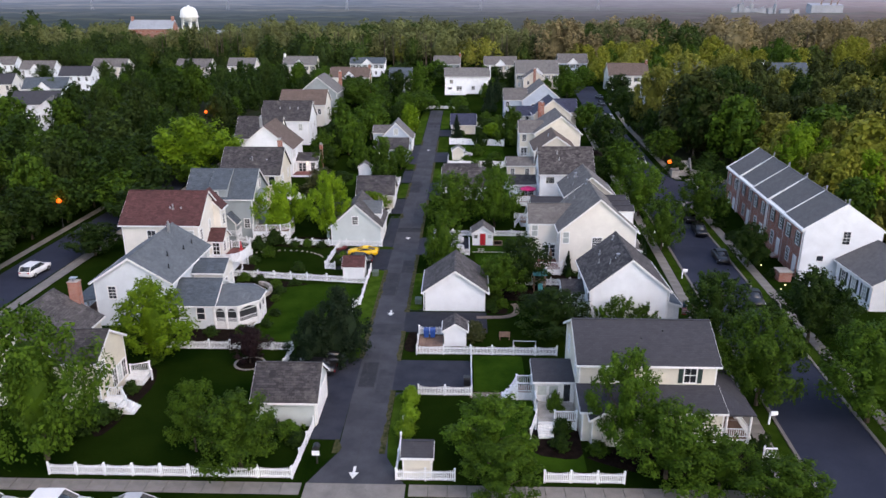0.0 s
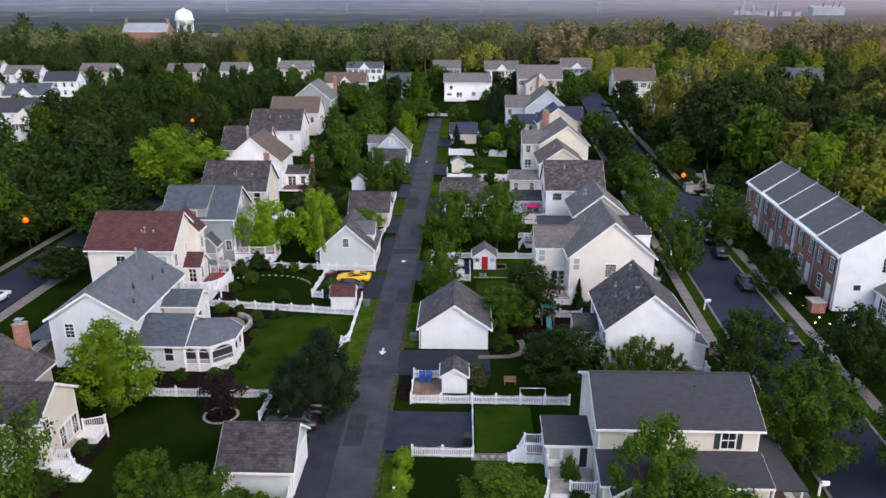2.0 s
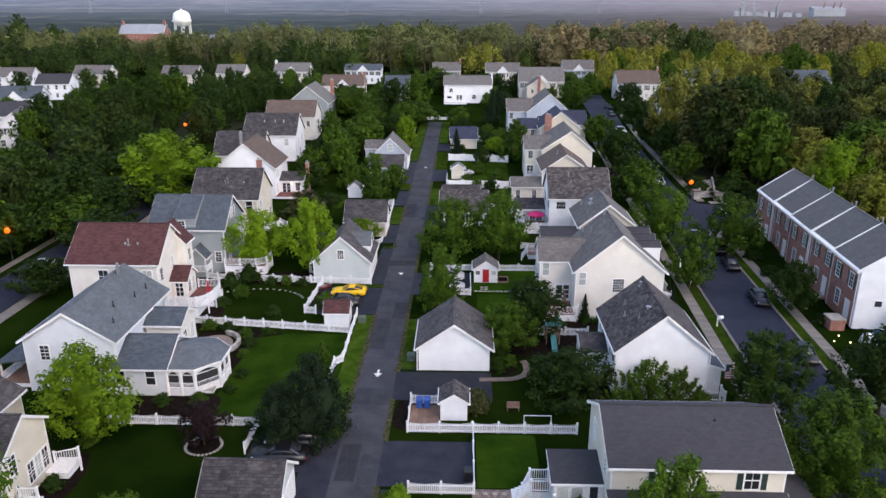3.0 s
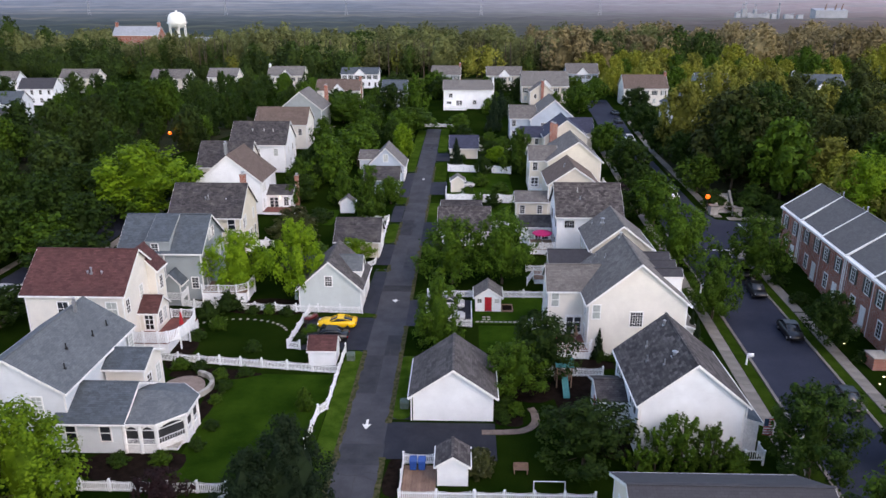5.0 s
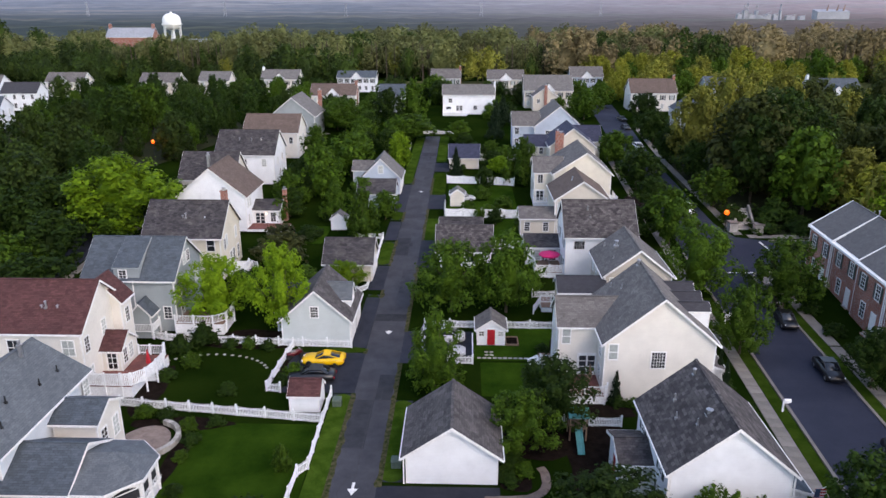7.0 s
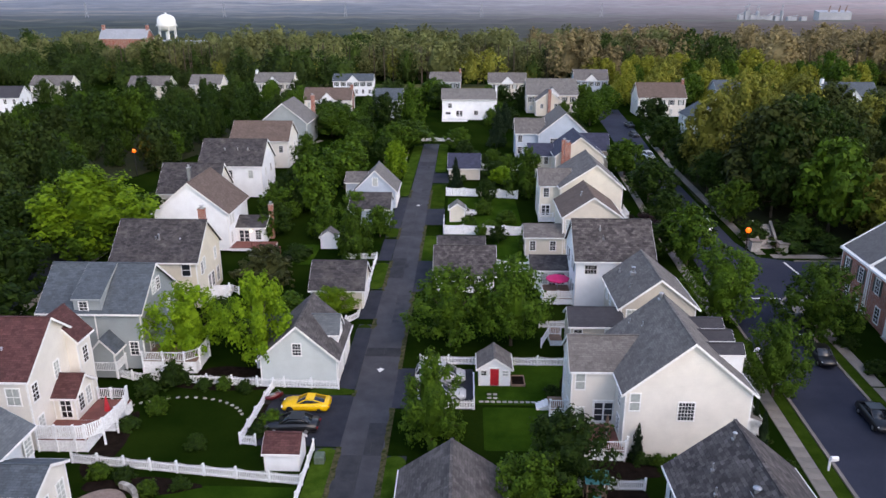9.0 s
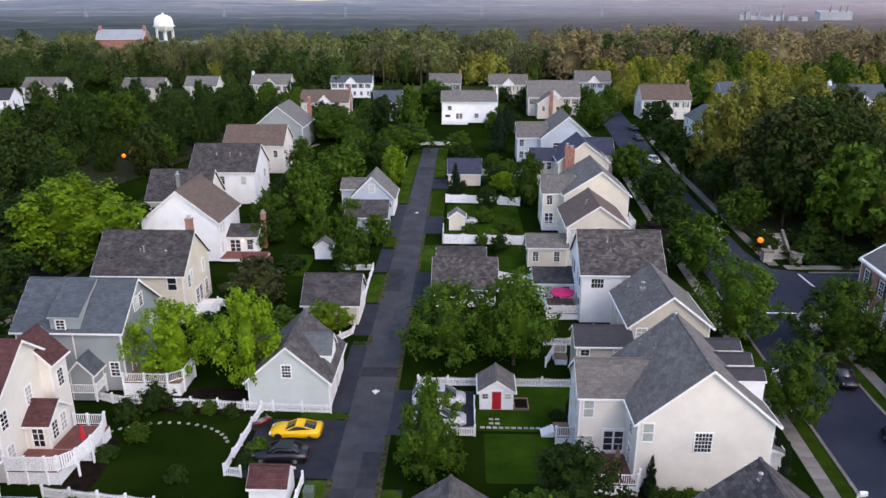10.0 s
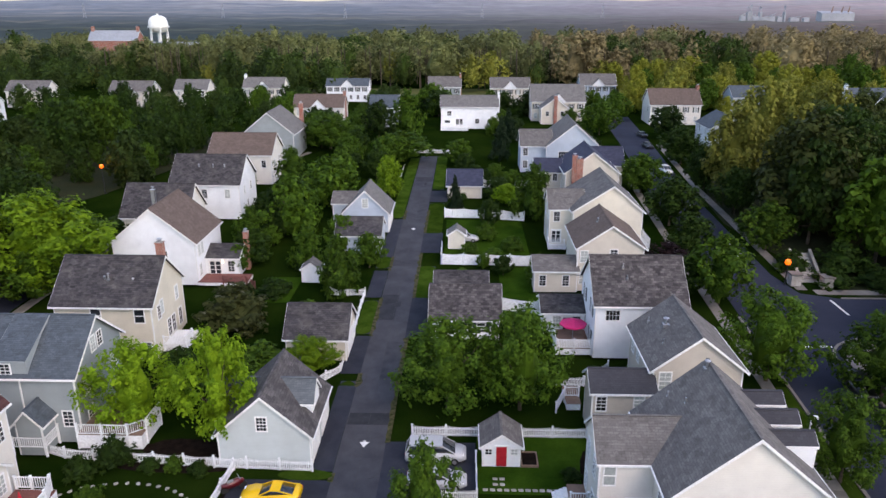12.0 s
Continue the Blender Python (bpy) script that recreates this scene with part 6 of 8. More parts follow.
def crown_arrays(kind, rng, n, size, quads, R=4.0, H=9.0):
    """Branch tufts over an uneven crown: tuft centres, and the vertices and faces of leaves and of the added core."""
    base, _, nt, ln, wd, kern = SHAPES[kind]
    if kind == "bush":
        H = 7.0
    ph = rng.uniform(0, 6.28, 4)

    def swell(a, u):
        return 1 + 0.15 * np.sin(2 * a + ph[0] + 3 * u) + 0.12 * np.sin(3 * a + ph[1] - 6 * u) + 0.08 * np.sin(5 * a + ph[2] + 9 * u)

    k = np.arange(nt)
    u = np.clip((k + rng.random(nt)) / nt, 0.01, 0.99) ** 0.9
    a = k * 2.39996 + rng.uniform(-0.6, 0.6, nt)
    rad = R * profile(kind, u) * swell(a, u) * np.where(rng.random(nt) < 0.34, rng.uniform(0.15, 0.7, nt), rng.uniform(0.76, 0.98, nt))
    c = np.stack([rad * np.cos(a), rad * np.sin(a), base + (H - base) * u * rng.uniform(0.94, 1.03, nt)], 1)
    lift = {"spruce": -0.05, "pine": 0.7, "myrtle": 1.8}.get(kind, 0.55)
    d = np.stack([np.cos(a), np.sin(a), lift + 1.2 * u], 1)
    d /= np.linalg.norm(d, axis=1)[:, None]
    big = rng.uniform(0.65, 1.35, nt) * (0.6 + 0.4 * profile(kind, u))
    idx = rng.choice(nt, n, p=big ** 2 / (big ** 2).sum())
    along = (rng.beta(1.7, 1.3, n) * 2 - 1.15) * ln * big[idx]
    side = np.clip(rng.normal(size=(n, 3)), -1.7, 1.7) * (wd * big[idx] * (1.0 - 0.35 * along / ln))[:, None]
    pos = c[idx] + d[idx] * along[:, None] + side
    nor = d[idx] * 0.35 + side / (wd * big[idx])[:, None] * 0.5 + rng.normal(size=(n, 3)) * 0.28 + np.array([0, 0, 0.35])
    nor /= np.linalg.norm(nor, axis=1)[:, None]
    s = np.cross(nor, rng.normal(size=(n, 3)))
    s /= np.linalg.norm(s, axis=1)[:, None]
    t = np.cross(nor, s)
    sz = (size * (0.55 + 0.9 * rng.random(n)))[:, None]
    if quads:
        v = np.stack([pos - t * sz * 0.8, pos + s * sz * 0.6 - nor * sz * 0.2, pos + t * sz, pos - s * sz * 0.6 - nor * sz * 0.2], 1).reshape(-1, 3)
    else:
        v = np.stack([pos - t * sz * 0.7 + s * sz * 0.6, pos - t * sz * 0.7 - s * sz * 0.6, pos + t * sz], 1).reshape(-1, 3)
    m = 4 if quads else 3
    f = [tuple(range(m * i, m * i + m)) for i in range(n)]
    # solid core added inside the crown to stop light passing through
    if kern:
        rings, sides, off = 8, 10, len(v)
        uu, aa = np.meshgrid(np.linspace(0.04, 0.94, rings), np.arange(sides) * math.tau / sides, indexing="ij")
        rr = R * kern * profile(kind, uu) * swell(aa, uu) * rng.uniform(0.85, 1.12, uu.shape)
        v = np.concatenate([v, np.stack([rr * np.cos(aa), rr * np.sin(aa), base + (H - base) * (0.06 + 0.76 * uu)], 2).reshape(-1, 3)])
        f += [(off + i * sides + j, off + i * sides + (j + 1) % sides, off + (i + 1) * sides + (j + 1) % sides, off + (i + 1) * sides + j) for i in range(rings - 1) for j in range(sides)]
        f += [tuple(off + j for j in range(sides))[::-1], tuple(off + (rings - 1) * sides + j for j in range(sides))]
    return c, v, f


def trunk_mesh(h0, r, tufts, limbs=10):
    """A tapered trunk with limbs that reach out to some of the tufts."""
    bm = bmesh.new()
    top = float(tufts[:, 2].max()) * 0.8
    tube(bm, (0, 0, -0.1), (0.05, 0.03, h0), r, r * 0.75, 8)
    tube(bm, (0.05, 0.03, h0), (0, 0, top), r * 0.75, r * 0.2, 6)
    for c in tufts[:: max(1, len(tufts) // limbs)]:
        tube(bm, (0.03, 0.02, h0 + 0.3 * max(0.0, c[2] - h0)), (c[0] * 0.9, c[1] * 0.9, c[2]), r * 0.36, r * 0.08, 4)
    return mesh("trunk", bm, "bark")


def template(kind, mat, seed, n, size, quads=False):
    """A tree in metres, about 9 high and 4 in radius, as (trunk mesh, crown mesh)."""
    rng = np.random.default_rng(seed)
    c, v, f = crown_arrays(kind, rng, n, size, quads)
    me = bpy.data.meshes.new("crown")
    me.from_pydata(v.tolist(), [], f)
    me.materials.append(M[mat])
    return trunk_mesh(1.6 if kind != "bush" else 0.3, 0.2, c, 10 if quads else 6), me


T = {
    "maple": template("round", "leaf", 11, 6000, 0.20, True), "maple_b": template("round", "leaf", 12, 6000, 0.20, True),
    "light": template("loose", "leaf_light", 13, 6000, 0.20, True), "light_b": template("round", "leaf_light", 14, 6500, 0.19, True),
    "oval": template("oval", "leaf", 15, 6500, 0.19, True), "young": template("loose", "leaf", 16, 5600, 0.19, True),
    "dark": template("round", "leaf_dark", 17, 6000, 0.20, True), "spruce": template("spruce", "leaf_spruce", 18, 6000, 0.18, True), "pine": template("pine", "leaf_spruce", 56, 8000, 0.17, True),
    "airy": template("loose", "leaf_dark", 55, 6000, 0.19, True), "maple_near": template("round", "leaf", 51, 11000, 0.15, True), "maple_b_near": template("round", "leaf", 52, 11000, 0.15, True), "young_near": template("loose", "leaf", 53, 9000, 0.15, True), 
    "plum": template("plum", "leaf_plum", 19, 3600, 0.24, True), "hedge": template("bush", "leaf_hedge", 20, 2400, 0.26, True), "myrtle": template("myrtle", "leaf", 30, 2600, 0.27, True),
    "bush": template("bush", "leaf_dark", 21, 1300, 0.42), "bush_green": template("bush", "leaf", 22, 1300, 0.42), "blossom": template("bush", "blossom", 23, 2400, 0.34),
    "wood": template("wood", "leaf_wood", 24, 2700, 0.36), "wood_b": template("wood", "leaf_dark", 25, 2700, 0.36), "wood_c": template("round", "leaf", 26, 2700, 0.36), "wood_d": template("tall", "leaf_dark", 32, 3000, 0.34),
    "tall": template("tall", "leaf_east", 27, 4200, 0.29), "tall_b": template("tall", "leaf", 28, 3000, 0.32), "tall_d": template("tall", "leaf_shade", 33, 4200, 0.29), "wood_l": template("round", "leaf_gold", 29, 2700, 0.36), "wood_e": template("wood", "leaf_east", 31, 3200, 0.33), "wood_s": template("wood", "leaf_shade", 34, 3200, 0.33),
}
for kind, shape, mat, seed in (("maple", "round", "leaf", 41), ("maple_b", "round", "leaf", 42), ("light", "loose", "leaf_light", 48), ("light_b", "round", "leaf_light", 43), ("oval", "oval", "leaf", 44), ("dark", "round", "leaf_dark", 45), ("young", "loose", "leaf", 46), ("spruce", "spruce", "leaf_spruce", 47)):
    T[kind + "_far"] = template(shape, mat, seed, 3000, 0.33)
T["huge"] = template("round", "leaf_light", 57, 9000, 0.19)


def tree(kind, x, y, h, r, label, category="tree", group="", name="tree"):
    sx, sz = r / 4.0, h / (9.3 if "bush" not in kind and kind not in ("hedge", "blossom") else 7.2)
    rnd = random.Random(int(x * 31 + y * 17))
    m = pose(x, y, 0, 0, 0, rnd.uniform(0, 360)) @ Matrix.Diagonal((sx, sx, sz, 1))
    kind = kind + "_far" if (y > 128 or x < -40) and r < 7 and kind + "_far" in T else kind
    kind = kind + "_near" if y < 62 and kind + "_near" in T else kind
    ob = new(name)
    ob.matrix_basis = site(y) @ m
    tagged(ob, label if len(label.split()) > 3 else label + " among the houses", category, group)
    child("trunk", T[kind][0], ob)
    child("crown", T[kind][1], ob)
    return ob


for kind, x, y, h, r, label in [
    ("maple", -25.2, 48.5, 13.4, 4.6, "large full green maple by the south fence"), ("light_b", -22.8, 65.6, 9.0, 3.9, "round green tree beside the white house"),
    ("young", -13.4, 50.0, 6.9, 2.3, "young green maple in the back yard"), ("maple_b", -9.0, 47.8, 6.7, 3.4, "spreading green maple by the picket fence"),
    ("pine", -6.8, 65.8, 5.8, 2.3, "dark green spruce beside the drive"), ("pine", -3.9, 66.6, 8.2, 3.0, "tall dark spruce beside the alley"),
    ("plum", -13.2, 65.6, 4.2, 1.9, "dark purple-leaved plum tree"), ("oval", 5.9, 94.2, 8.5, 2.8, "dense upright oval tree by the alley"),
    ("maple", 13.6, 84.2, 5.6, 3.0, "broad mid-green tree behind the white garage"), ("dark", 16.6, 87.6, 7.0, 3.5, "broad dark green tree beside the ivory house deck"), ("dark", 18.6, 73.0, 5.6, 3.9, "low broad dark tree in the back yard"),
    ("maple", 7.2, 113.0, 9.2, 4.4, "full green maple beside the alley"), ("maple_b", 13.9, 113.0, 10.4, 4.0, "full green maple behind the lawn"),
    ("young", 11.0, 49.0, 6.2, 3.8, "green maple in the front yard"), ("young", 11.6, 44.1, 5.2, 3.0, "light young tree by the pavement"),
    ("young", 22.2, 50.8, 9.8, 3.2, "tall open green tree before the cream house"), ("maple", 28.6, 46.2, 4.6, 2.8, "low green tree before the porch"), ("maple_b", 24.8, 47.4, 6.4, 3.9, "large green maple before the cream house"),
    ("maple_b", 36.0, 58.6, 9.6, 4.2, "green street tree on the verge"), ("maple", 44.8, 56.0, 9.8, 4.6, "large green street tree on the far verge"),
    ("dark", 46.6, 72.0, 8.6, 3.9, "dark street tree before the brick row"), ("airy", 36.0, 71.6, 8.6, 3.8, "airy street tree on the verge"),
    ("dark", 48.6, 95.6, 6.6, 2.6, "small tree before the brick row"), ("maple", 38.4, 102.8, 7.9, 3.1, "green street tree on the verge"),
    ("maple", 48.4, 115.8, 9.0, 4.2, "green street tree at the corner"), ("young", 32.0, 43.2, 4.6, 3.6, "light young tree near the corner"),
    ("light_b", -20.0, 108.6, 8.6, 3.8, "yellow-green tree beside the grey house"), ("light", -11.9, 106.6, 11.0, 3.6, "tall yellow-green tree by the mulch bed"),
    ("huge", -46.5, 141.5, 13.0, 8.6, "huge bright yellow-green spreading tree"),
    ("oval", -24.9, 191.8, 9.6, 3.9, "dense green tree behind houses"), ("oval", -18.7, 165.3, 10.1, 4.2, "tall full green tree in the back yard"),
    ("maple", -15.7, 182.8, 9.8, 5.0, "full green tree in the back yard"), ("oval", -7.3, 140.9, 8.1, 2.9, "dark round tree beside the alley"), ("maple", -4.9, 151.4, 5.2, 2.2, "small green tree beside the alley"),
    ("light_b", -5.8, 189.5, 8.6, 3.0, "light green tree by the carriage house"), ("maple", -5.9, 226.5, 7.2, 6.4, "spreading green tree near the alley's end"), ("maple_b", -26.1, 241.0, 9.4, 7.6, "large round green tree"),
    ("oval", -7.6, 262.0, 13.0, 4.4, "tall green tree beyond the alley"), ("dark", -15.1, 255.2, 11.0, 4.7, "dark tree beyond the alley"), ("dark", -33, 256, 9, 4.6, "dark tree beyond the alley"),
    ("oval", 20.8, 177.2, 9.7, 3.6, "dense upright green tree"), ("spruce", 7.0, 180.9, 6.9, 1.6, "narrow green conifer by the fence"), ("dark", 14.9, 189.9, 4.6, 2.7, "dark rounded tree in the garden"),
    ("dark", 12.7, 172.3, 4.9, 1.9, "dark small tree by the fence"), ("spruce", 17.3, 228.0, 10.7, 2.6, "dark conifer by the end house"), ("young", 7.2, 222.0, 6.2, 3.8, "airy grey-green tree at the alley's end"), ("light_b", 16.5, 186.5, 4.0, 2.4, "light green shrubby tree"),
    ("oval", -22.6, 154.6, 8.0, 2.6, "green tree beside the brick chimney"), ("dark", -23.0, 170.0, 7.0, 3.4, "dark tree between houses"),
    ("oval", -13.4, 150.5, 6.4, 2.4, "dense green tree in the back yard"), ("young", -9.8, 158.0, 6.0, 2.6, "airy green tree in the back yard"), ("blossom", -18.1, 131.0, 5.2, 4.2, "pale-flowering crape myrtle"), ("light_b", -6.8, 119.8, 3.9, 2.5, "sprawling light green wisteria"), ("bush_green", -12.3, 120.7, 3.0, 2.9, "rounded green shrub"), ("bush_green", -14.0, 116.0, 3.2, 3.4, "rounded green shrub"),
    ("maple", 40.7, 139.2, 9.2, 3.8, "green street tree by the junction"), ("dark", 41.8, 156.0, 7.0, 3.2, "dark street tree"), ("dark", 43.5, 173.6, 8.6, 4.6, "dark street tree"), ("maple", 43.8, 196.3, 8.0, 4.2, "green street tree"),
    ("dark", 59.6, 224.9, 9.0, 4.8, "dark street tree"), ("dark", 57.4, 200.0, 8.6, 3.6, "dark street tree"), ("dark", 57.0, 181.2, 8.8, 4.0, "dark street tree"), ("maple", 54.6, 160.5, 7.8, 3.8, "green tree above the stone steps"),
    ("maple_b", 38.9, 119.2, 9.7, 4.4, "full green street tree on the verge"),
    ("dark", 62.6, 164.0, 17.0, 5.4, "tall dark woodland tree"), ("dark", 72.0, 172.0, 20.0, 7.0, "very tall dark woodland tree"), ("huge", 71.0, 132.0, 14.0, 5.6, "bright tall tree behind the brick row"), ("light", 77.0, 119.0, 12.0, 5.0, "bright tree behind the brick row"),
    ("dark", -40.5, 172.0, 6.0, 3.6, "dark tree by the west street"), ("dark", -44.5, 112.5, 7.0, 4.6, "dark street tree on the west verge"), ("dark", -45.0, 98.0, 5.0, 3.6, "dark street tree on the west verge"), ("dark", -43.5, 158.0, 5.6, 3.6, "dark rounded tree by the west street"),
    ("dark", 36.0, 141.5, 5.6, 3.2, "dark tree beside the far street"), ("plum", 36.6, 149.0, 5.0, 3.0, "dark purple tree beside the far street"), ("dark", -25.5, 70.5, 4.0, 1.4, "dark tall shrub beside the white house"),
    *[("dark", -58.5 + 1.2 * math.sin(k * 2.1), 56 + k * 8.2, 7.5 + 1.2 * math.sin(k * 1.3), 4.0, "dark street tree beside the west street") for k in range(8)],
    *[("dark" if k % 3 else "maple", -50.5 + 4.2 * math.sin(k * 2.6), 119 + k * 6.4, 7.6 + 1.3 * math.sin(k * 1.7), 4.2, "dark tree overhanging the west street") for k in range(7)],
    *[("dark", -57.5, 122 + k * 9.0, 9.0 + math.sin(k), 4.6, "dark tree beside the west street") for k in range(4)],
    ("maple", 47.4, 265, 9.5, 5.4, "green street tree by the blue house"), ("dark", 65.0, 259, 9.5, 5.2, "dark tree among houses"), ("maple", 57, 292, 9, 5.0, "green tree among houses"),
    ("dark", 22.5, 262, 6, 3, "dark tree by the end house"), ("spruce", 20.5, 252, 9, 3, "dark conifer by the end house"), ("dark", 0.0, 300, 9, 5, "dark tree behind the end house"), ("maple", -3, 310, 10, 5.5, "green tree behind the end house"), ("dark", 22, 305, 8, 4.5, "dark tree behind the end house"),
]:
    tree(kind, x, y, h, r, label)
rnd = random.Random(31)
for x0, x1, y0, y1, n, h0, h1 in ((-23, -13.5, 148, 166, 5, 3, 6), (-22, -6, 196, 232, 9, 4, 8), (-34, -8, 240, 300, 10, 5, 9), (6, 19, 196, 215, 6, 2.5, 5), (-1, 24, 262, 312, 8, 4, 8), (39, 43, 205, 260, 3, 4, 6), (64, 70, 205, 250, 3, 4, 7), (40, 46, 275, 318, 3, 5, 9), (-42, -34, 180, 240, 7, 5, 8), (8, 19, 142, 152, 4, 2, 4)):
    for k in range(n):
        x, y, hh = rnd.uniform(x0, x1), y0 + (k + rnd.uniform(0.15, 0.85)) * (y1 - y0) / n, rnd.uniform(h0, h1)
        if any(abs(x - ob.matrix_basis.translation.x) < 6.2 and abs(y - p) < 7 for ob, p in ROOFED):
            continue
        tree(rnd.choice(("maple_far", "dark_far", "oval_far", "maple_b_far")), x, y, hh, hh * rnd.uniform(0.38, 0.55), "leafy green garden tree between the houses", "tree", "garden trees")
for kind, x, y, h, r in [("hedge", 4.0, 58.4, 1.7, 0.95), ("bush", 12.6, 81.8, 1.3, 1.0), ("bush_green", 13.6, 80.8, 1.2, 0.9), ("bush", 12.4, 79.6, 1.0, 0.8), ("bush", -13.4, 87.4, 0.9, 0.8), ("bush_green", -20.4, 88.6, 1.3, 1.0), ("bush", -18.2, 88.3, 1.1, 0.9), ("bush_green", -15.6, 86.6, 1.2, 0.9), ("bush", -14.6, 84.4, 1.0, 0.8), ("bush_green", -14.6, 82.0, 0.9, 0.7), ("bush", -19.5, 81.8, 1.0, 0.8), ("hedge", 4.0, 55.6, 1.6, 0.9), ("hedge", 3.9, 52.7, 1.9, 1.05), ("blossom", 10.0, 71.8, 2.2, 1.4), ("bush", 23.2, 91.6, 1.1, 0.7), ("bush_green", 24.6, 91.5, 1.0, 0.7), ("bush_green", 26.0, 91.5, 1.0, 0.7), ("bush_green", 27.4, 91.5, 0.9, 0.65),
                         ("bush", 12.2, 83.5, 1.2, 1.0), ("bush", 13.4, 81.6, 0.9, 0.7), ("bush", 12.0, 80.4, 0.9, 0.8), ("bush", 17.4, 53.6, 1.4, 1.0), ("bush", 17.0, 51.4, 1.2, 0.9), ("bush_green", 20.0, 50.6, 1.2, 1.0), ("bush", 33.6, 50.8, 2.0, 1.0), ("bush_green", 17.0, 56.0, 2.8, 0.9),
                         ("bush", -23.0, 59.5, 1.2, 0.8), ("bush_green", -23.0, 65.5, 1.4, 0.9), ("bush", -23.5, 54.0, 2.0, 1.6), ("bush", -25.5, 52.0, 2.4, 2.0), ("bush", -19.5, 72.3, 1.0, 0.9), ("bush_green", -16.0, 72.4, 1.2, 0.9), ("bush", -13.8, 74.6, 1.0, 0.7), ("bush", -13.5, 77.6, 0.9, 0.7),
                         ("bush_green", -5.9, 81.0, 2.4, 0.8), ("bush", -10.4, 54.6, 1.0, 1.0), ("bush", -8.0, 53.2, 1.2, 1.1), ("bush_green", -6.2, 52.6, 1.5, 1.2), ("bush", -5.2, 51.2, 1.2, 0.9), ("bush", -21.0, 95.6, 1.2, 1.0), ("bush_green", -19.6, 98.5, 1.6, 1.2), ("bush", -21.8, 101.6, 2.2, 1.1),
                         ("bush", -20.0, 103.6, 2.4, 1.7), ("bush", -16.8, 103.0, 1.0, 0.9), ("bush_green", -14.8, 103.0, 1.3, 0.9), ("bush", -12.6, 102.6, 1.1, 0.9), ("bush", -14.0, 92.8, 1.3, 0.9), ("bush_green", -8.4, 96.4, 1.6, 1.2), ("bush", -9.2, 94.6, 1.2, 0.9), ("bush_green", 17.4, 97.0, 1.2, 0.9), ("bush", 17.3, 102.6, 1.0, 0.8),
                         ("bush", 34.6, 90.2, 1.5, 0.9), ("bush", 34.4, 95.0, 1.2, 0.8), ("bush", 33.9, 86.5, 1.4, 1.0), ("myrtle", 26.3, 72.6, 4.8, 2.1), ("myrtle", 24.2, 72.4, 3.8, 1.7), ("myrtle", 28.7, 72.6, 4.0, 1.8), ("bush_green", 30.8, 72.9, 1.8, 1.2), ("myrtle", 22.6, 71.6, 2.4, 1.3), ("bush", 8.0, 122.5, 1.6, 1.4), ("bush", 22.0, 119.5, 1.2, 0.9),
                         ("bush_green", 12.0, 165.0, 3.0, 1.8), ("bush_green", 16.0, 160.0, 2.2, 1.9), ("bush_green", 9.5, 158.5, 1.6, 1.6), ("bush_green", 13.0, 156.5, 1.5, 1.4), ("bush", 15.0, 190.0, 3.0, 2.6), ("bush_green", 18.0, 192.0, 2.6, 2.2), ("bush", 8.4, 190.2, 1.4, 1.0), ("bush", -14.5, 152.0, 2.0, 2.0), ("bush", -16.0, 141.0, 2.0, 2.2), ("bush_green", -9.8, 133.4, 2.4, 1.8), ("bush", -20.5, 120.0, 2.4, 2.2),
                         ("bush", 50.5, 84.0, 1.3, 1.0), ("bush", 51.0, 92.0, 1.3, 1.2), ("bush", 50.9, 100.0, 1.3, 1.2), ("bush", 51.0, 108.0, 1.4, 1.3), ("bush", 51.0, 114.0, 1.4, 1.2), ("bush_green", 50.6, 78.0, 2.2, 1.6), ("bush", 58, 146, 2.6, 2.4), ("bush", 64, 146, 2.6, 2.8), ("bush", 55.0, 152, 3.0, 2.4), ("bush", 62, 152, 4, 3.5)]:
    tree(kind, x, y, h, r, {"hedge": "round clipped bright green shrub", "blossom": "cream-flowering shrub", "myrtle": "airy upright crape myrtle beside the white wall", "bush": "dark green garden shrub", "bush_green": "leafy green garden shrub"}[kind], "shrub", "garden shrubs", "shrub")
for x, y, h in ((23.0, 92.0, 3.4), (33.3, 92.6, 4.4), (33.2, 94.2, 4.6)):
    tree("spruce", x, y, h, 0.75, "narrow dark arborvitae beside the ivory house", "shrub", "garden shrubs", "shrub")

# woods to the left and right of the houses
rnd = random.Random(9)
KEEP = [(-68, -58, 170, 196), (-114, -98, 172, 184), (-112, -98, 196, 210), (-126, -108, 176, 222), (-168, -128, 246, 268), (-58.5, -44, 40, 245), (-154, -140, 288, 302), (-160, -86, 328, 346), (-188, -170, 316, 346), (57, 76, 206, 262), (96, 142, 246, 284)]


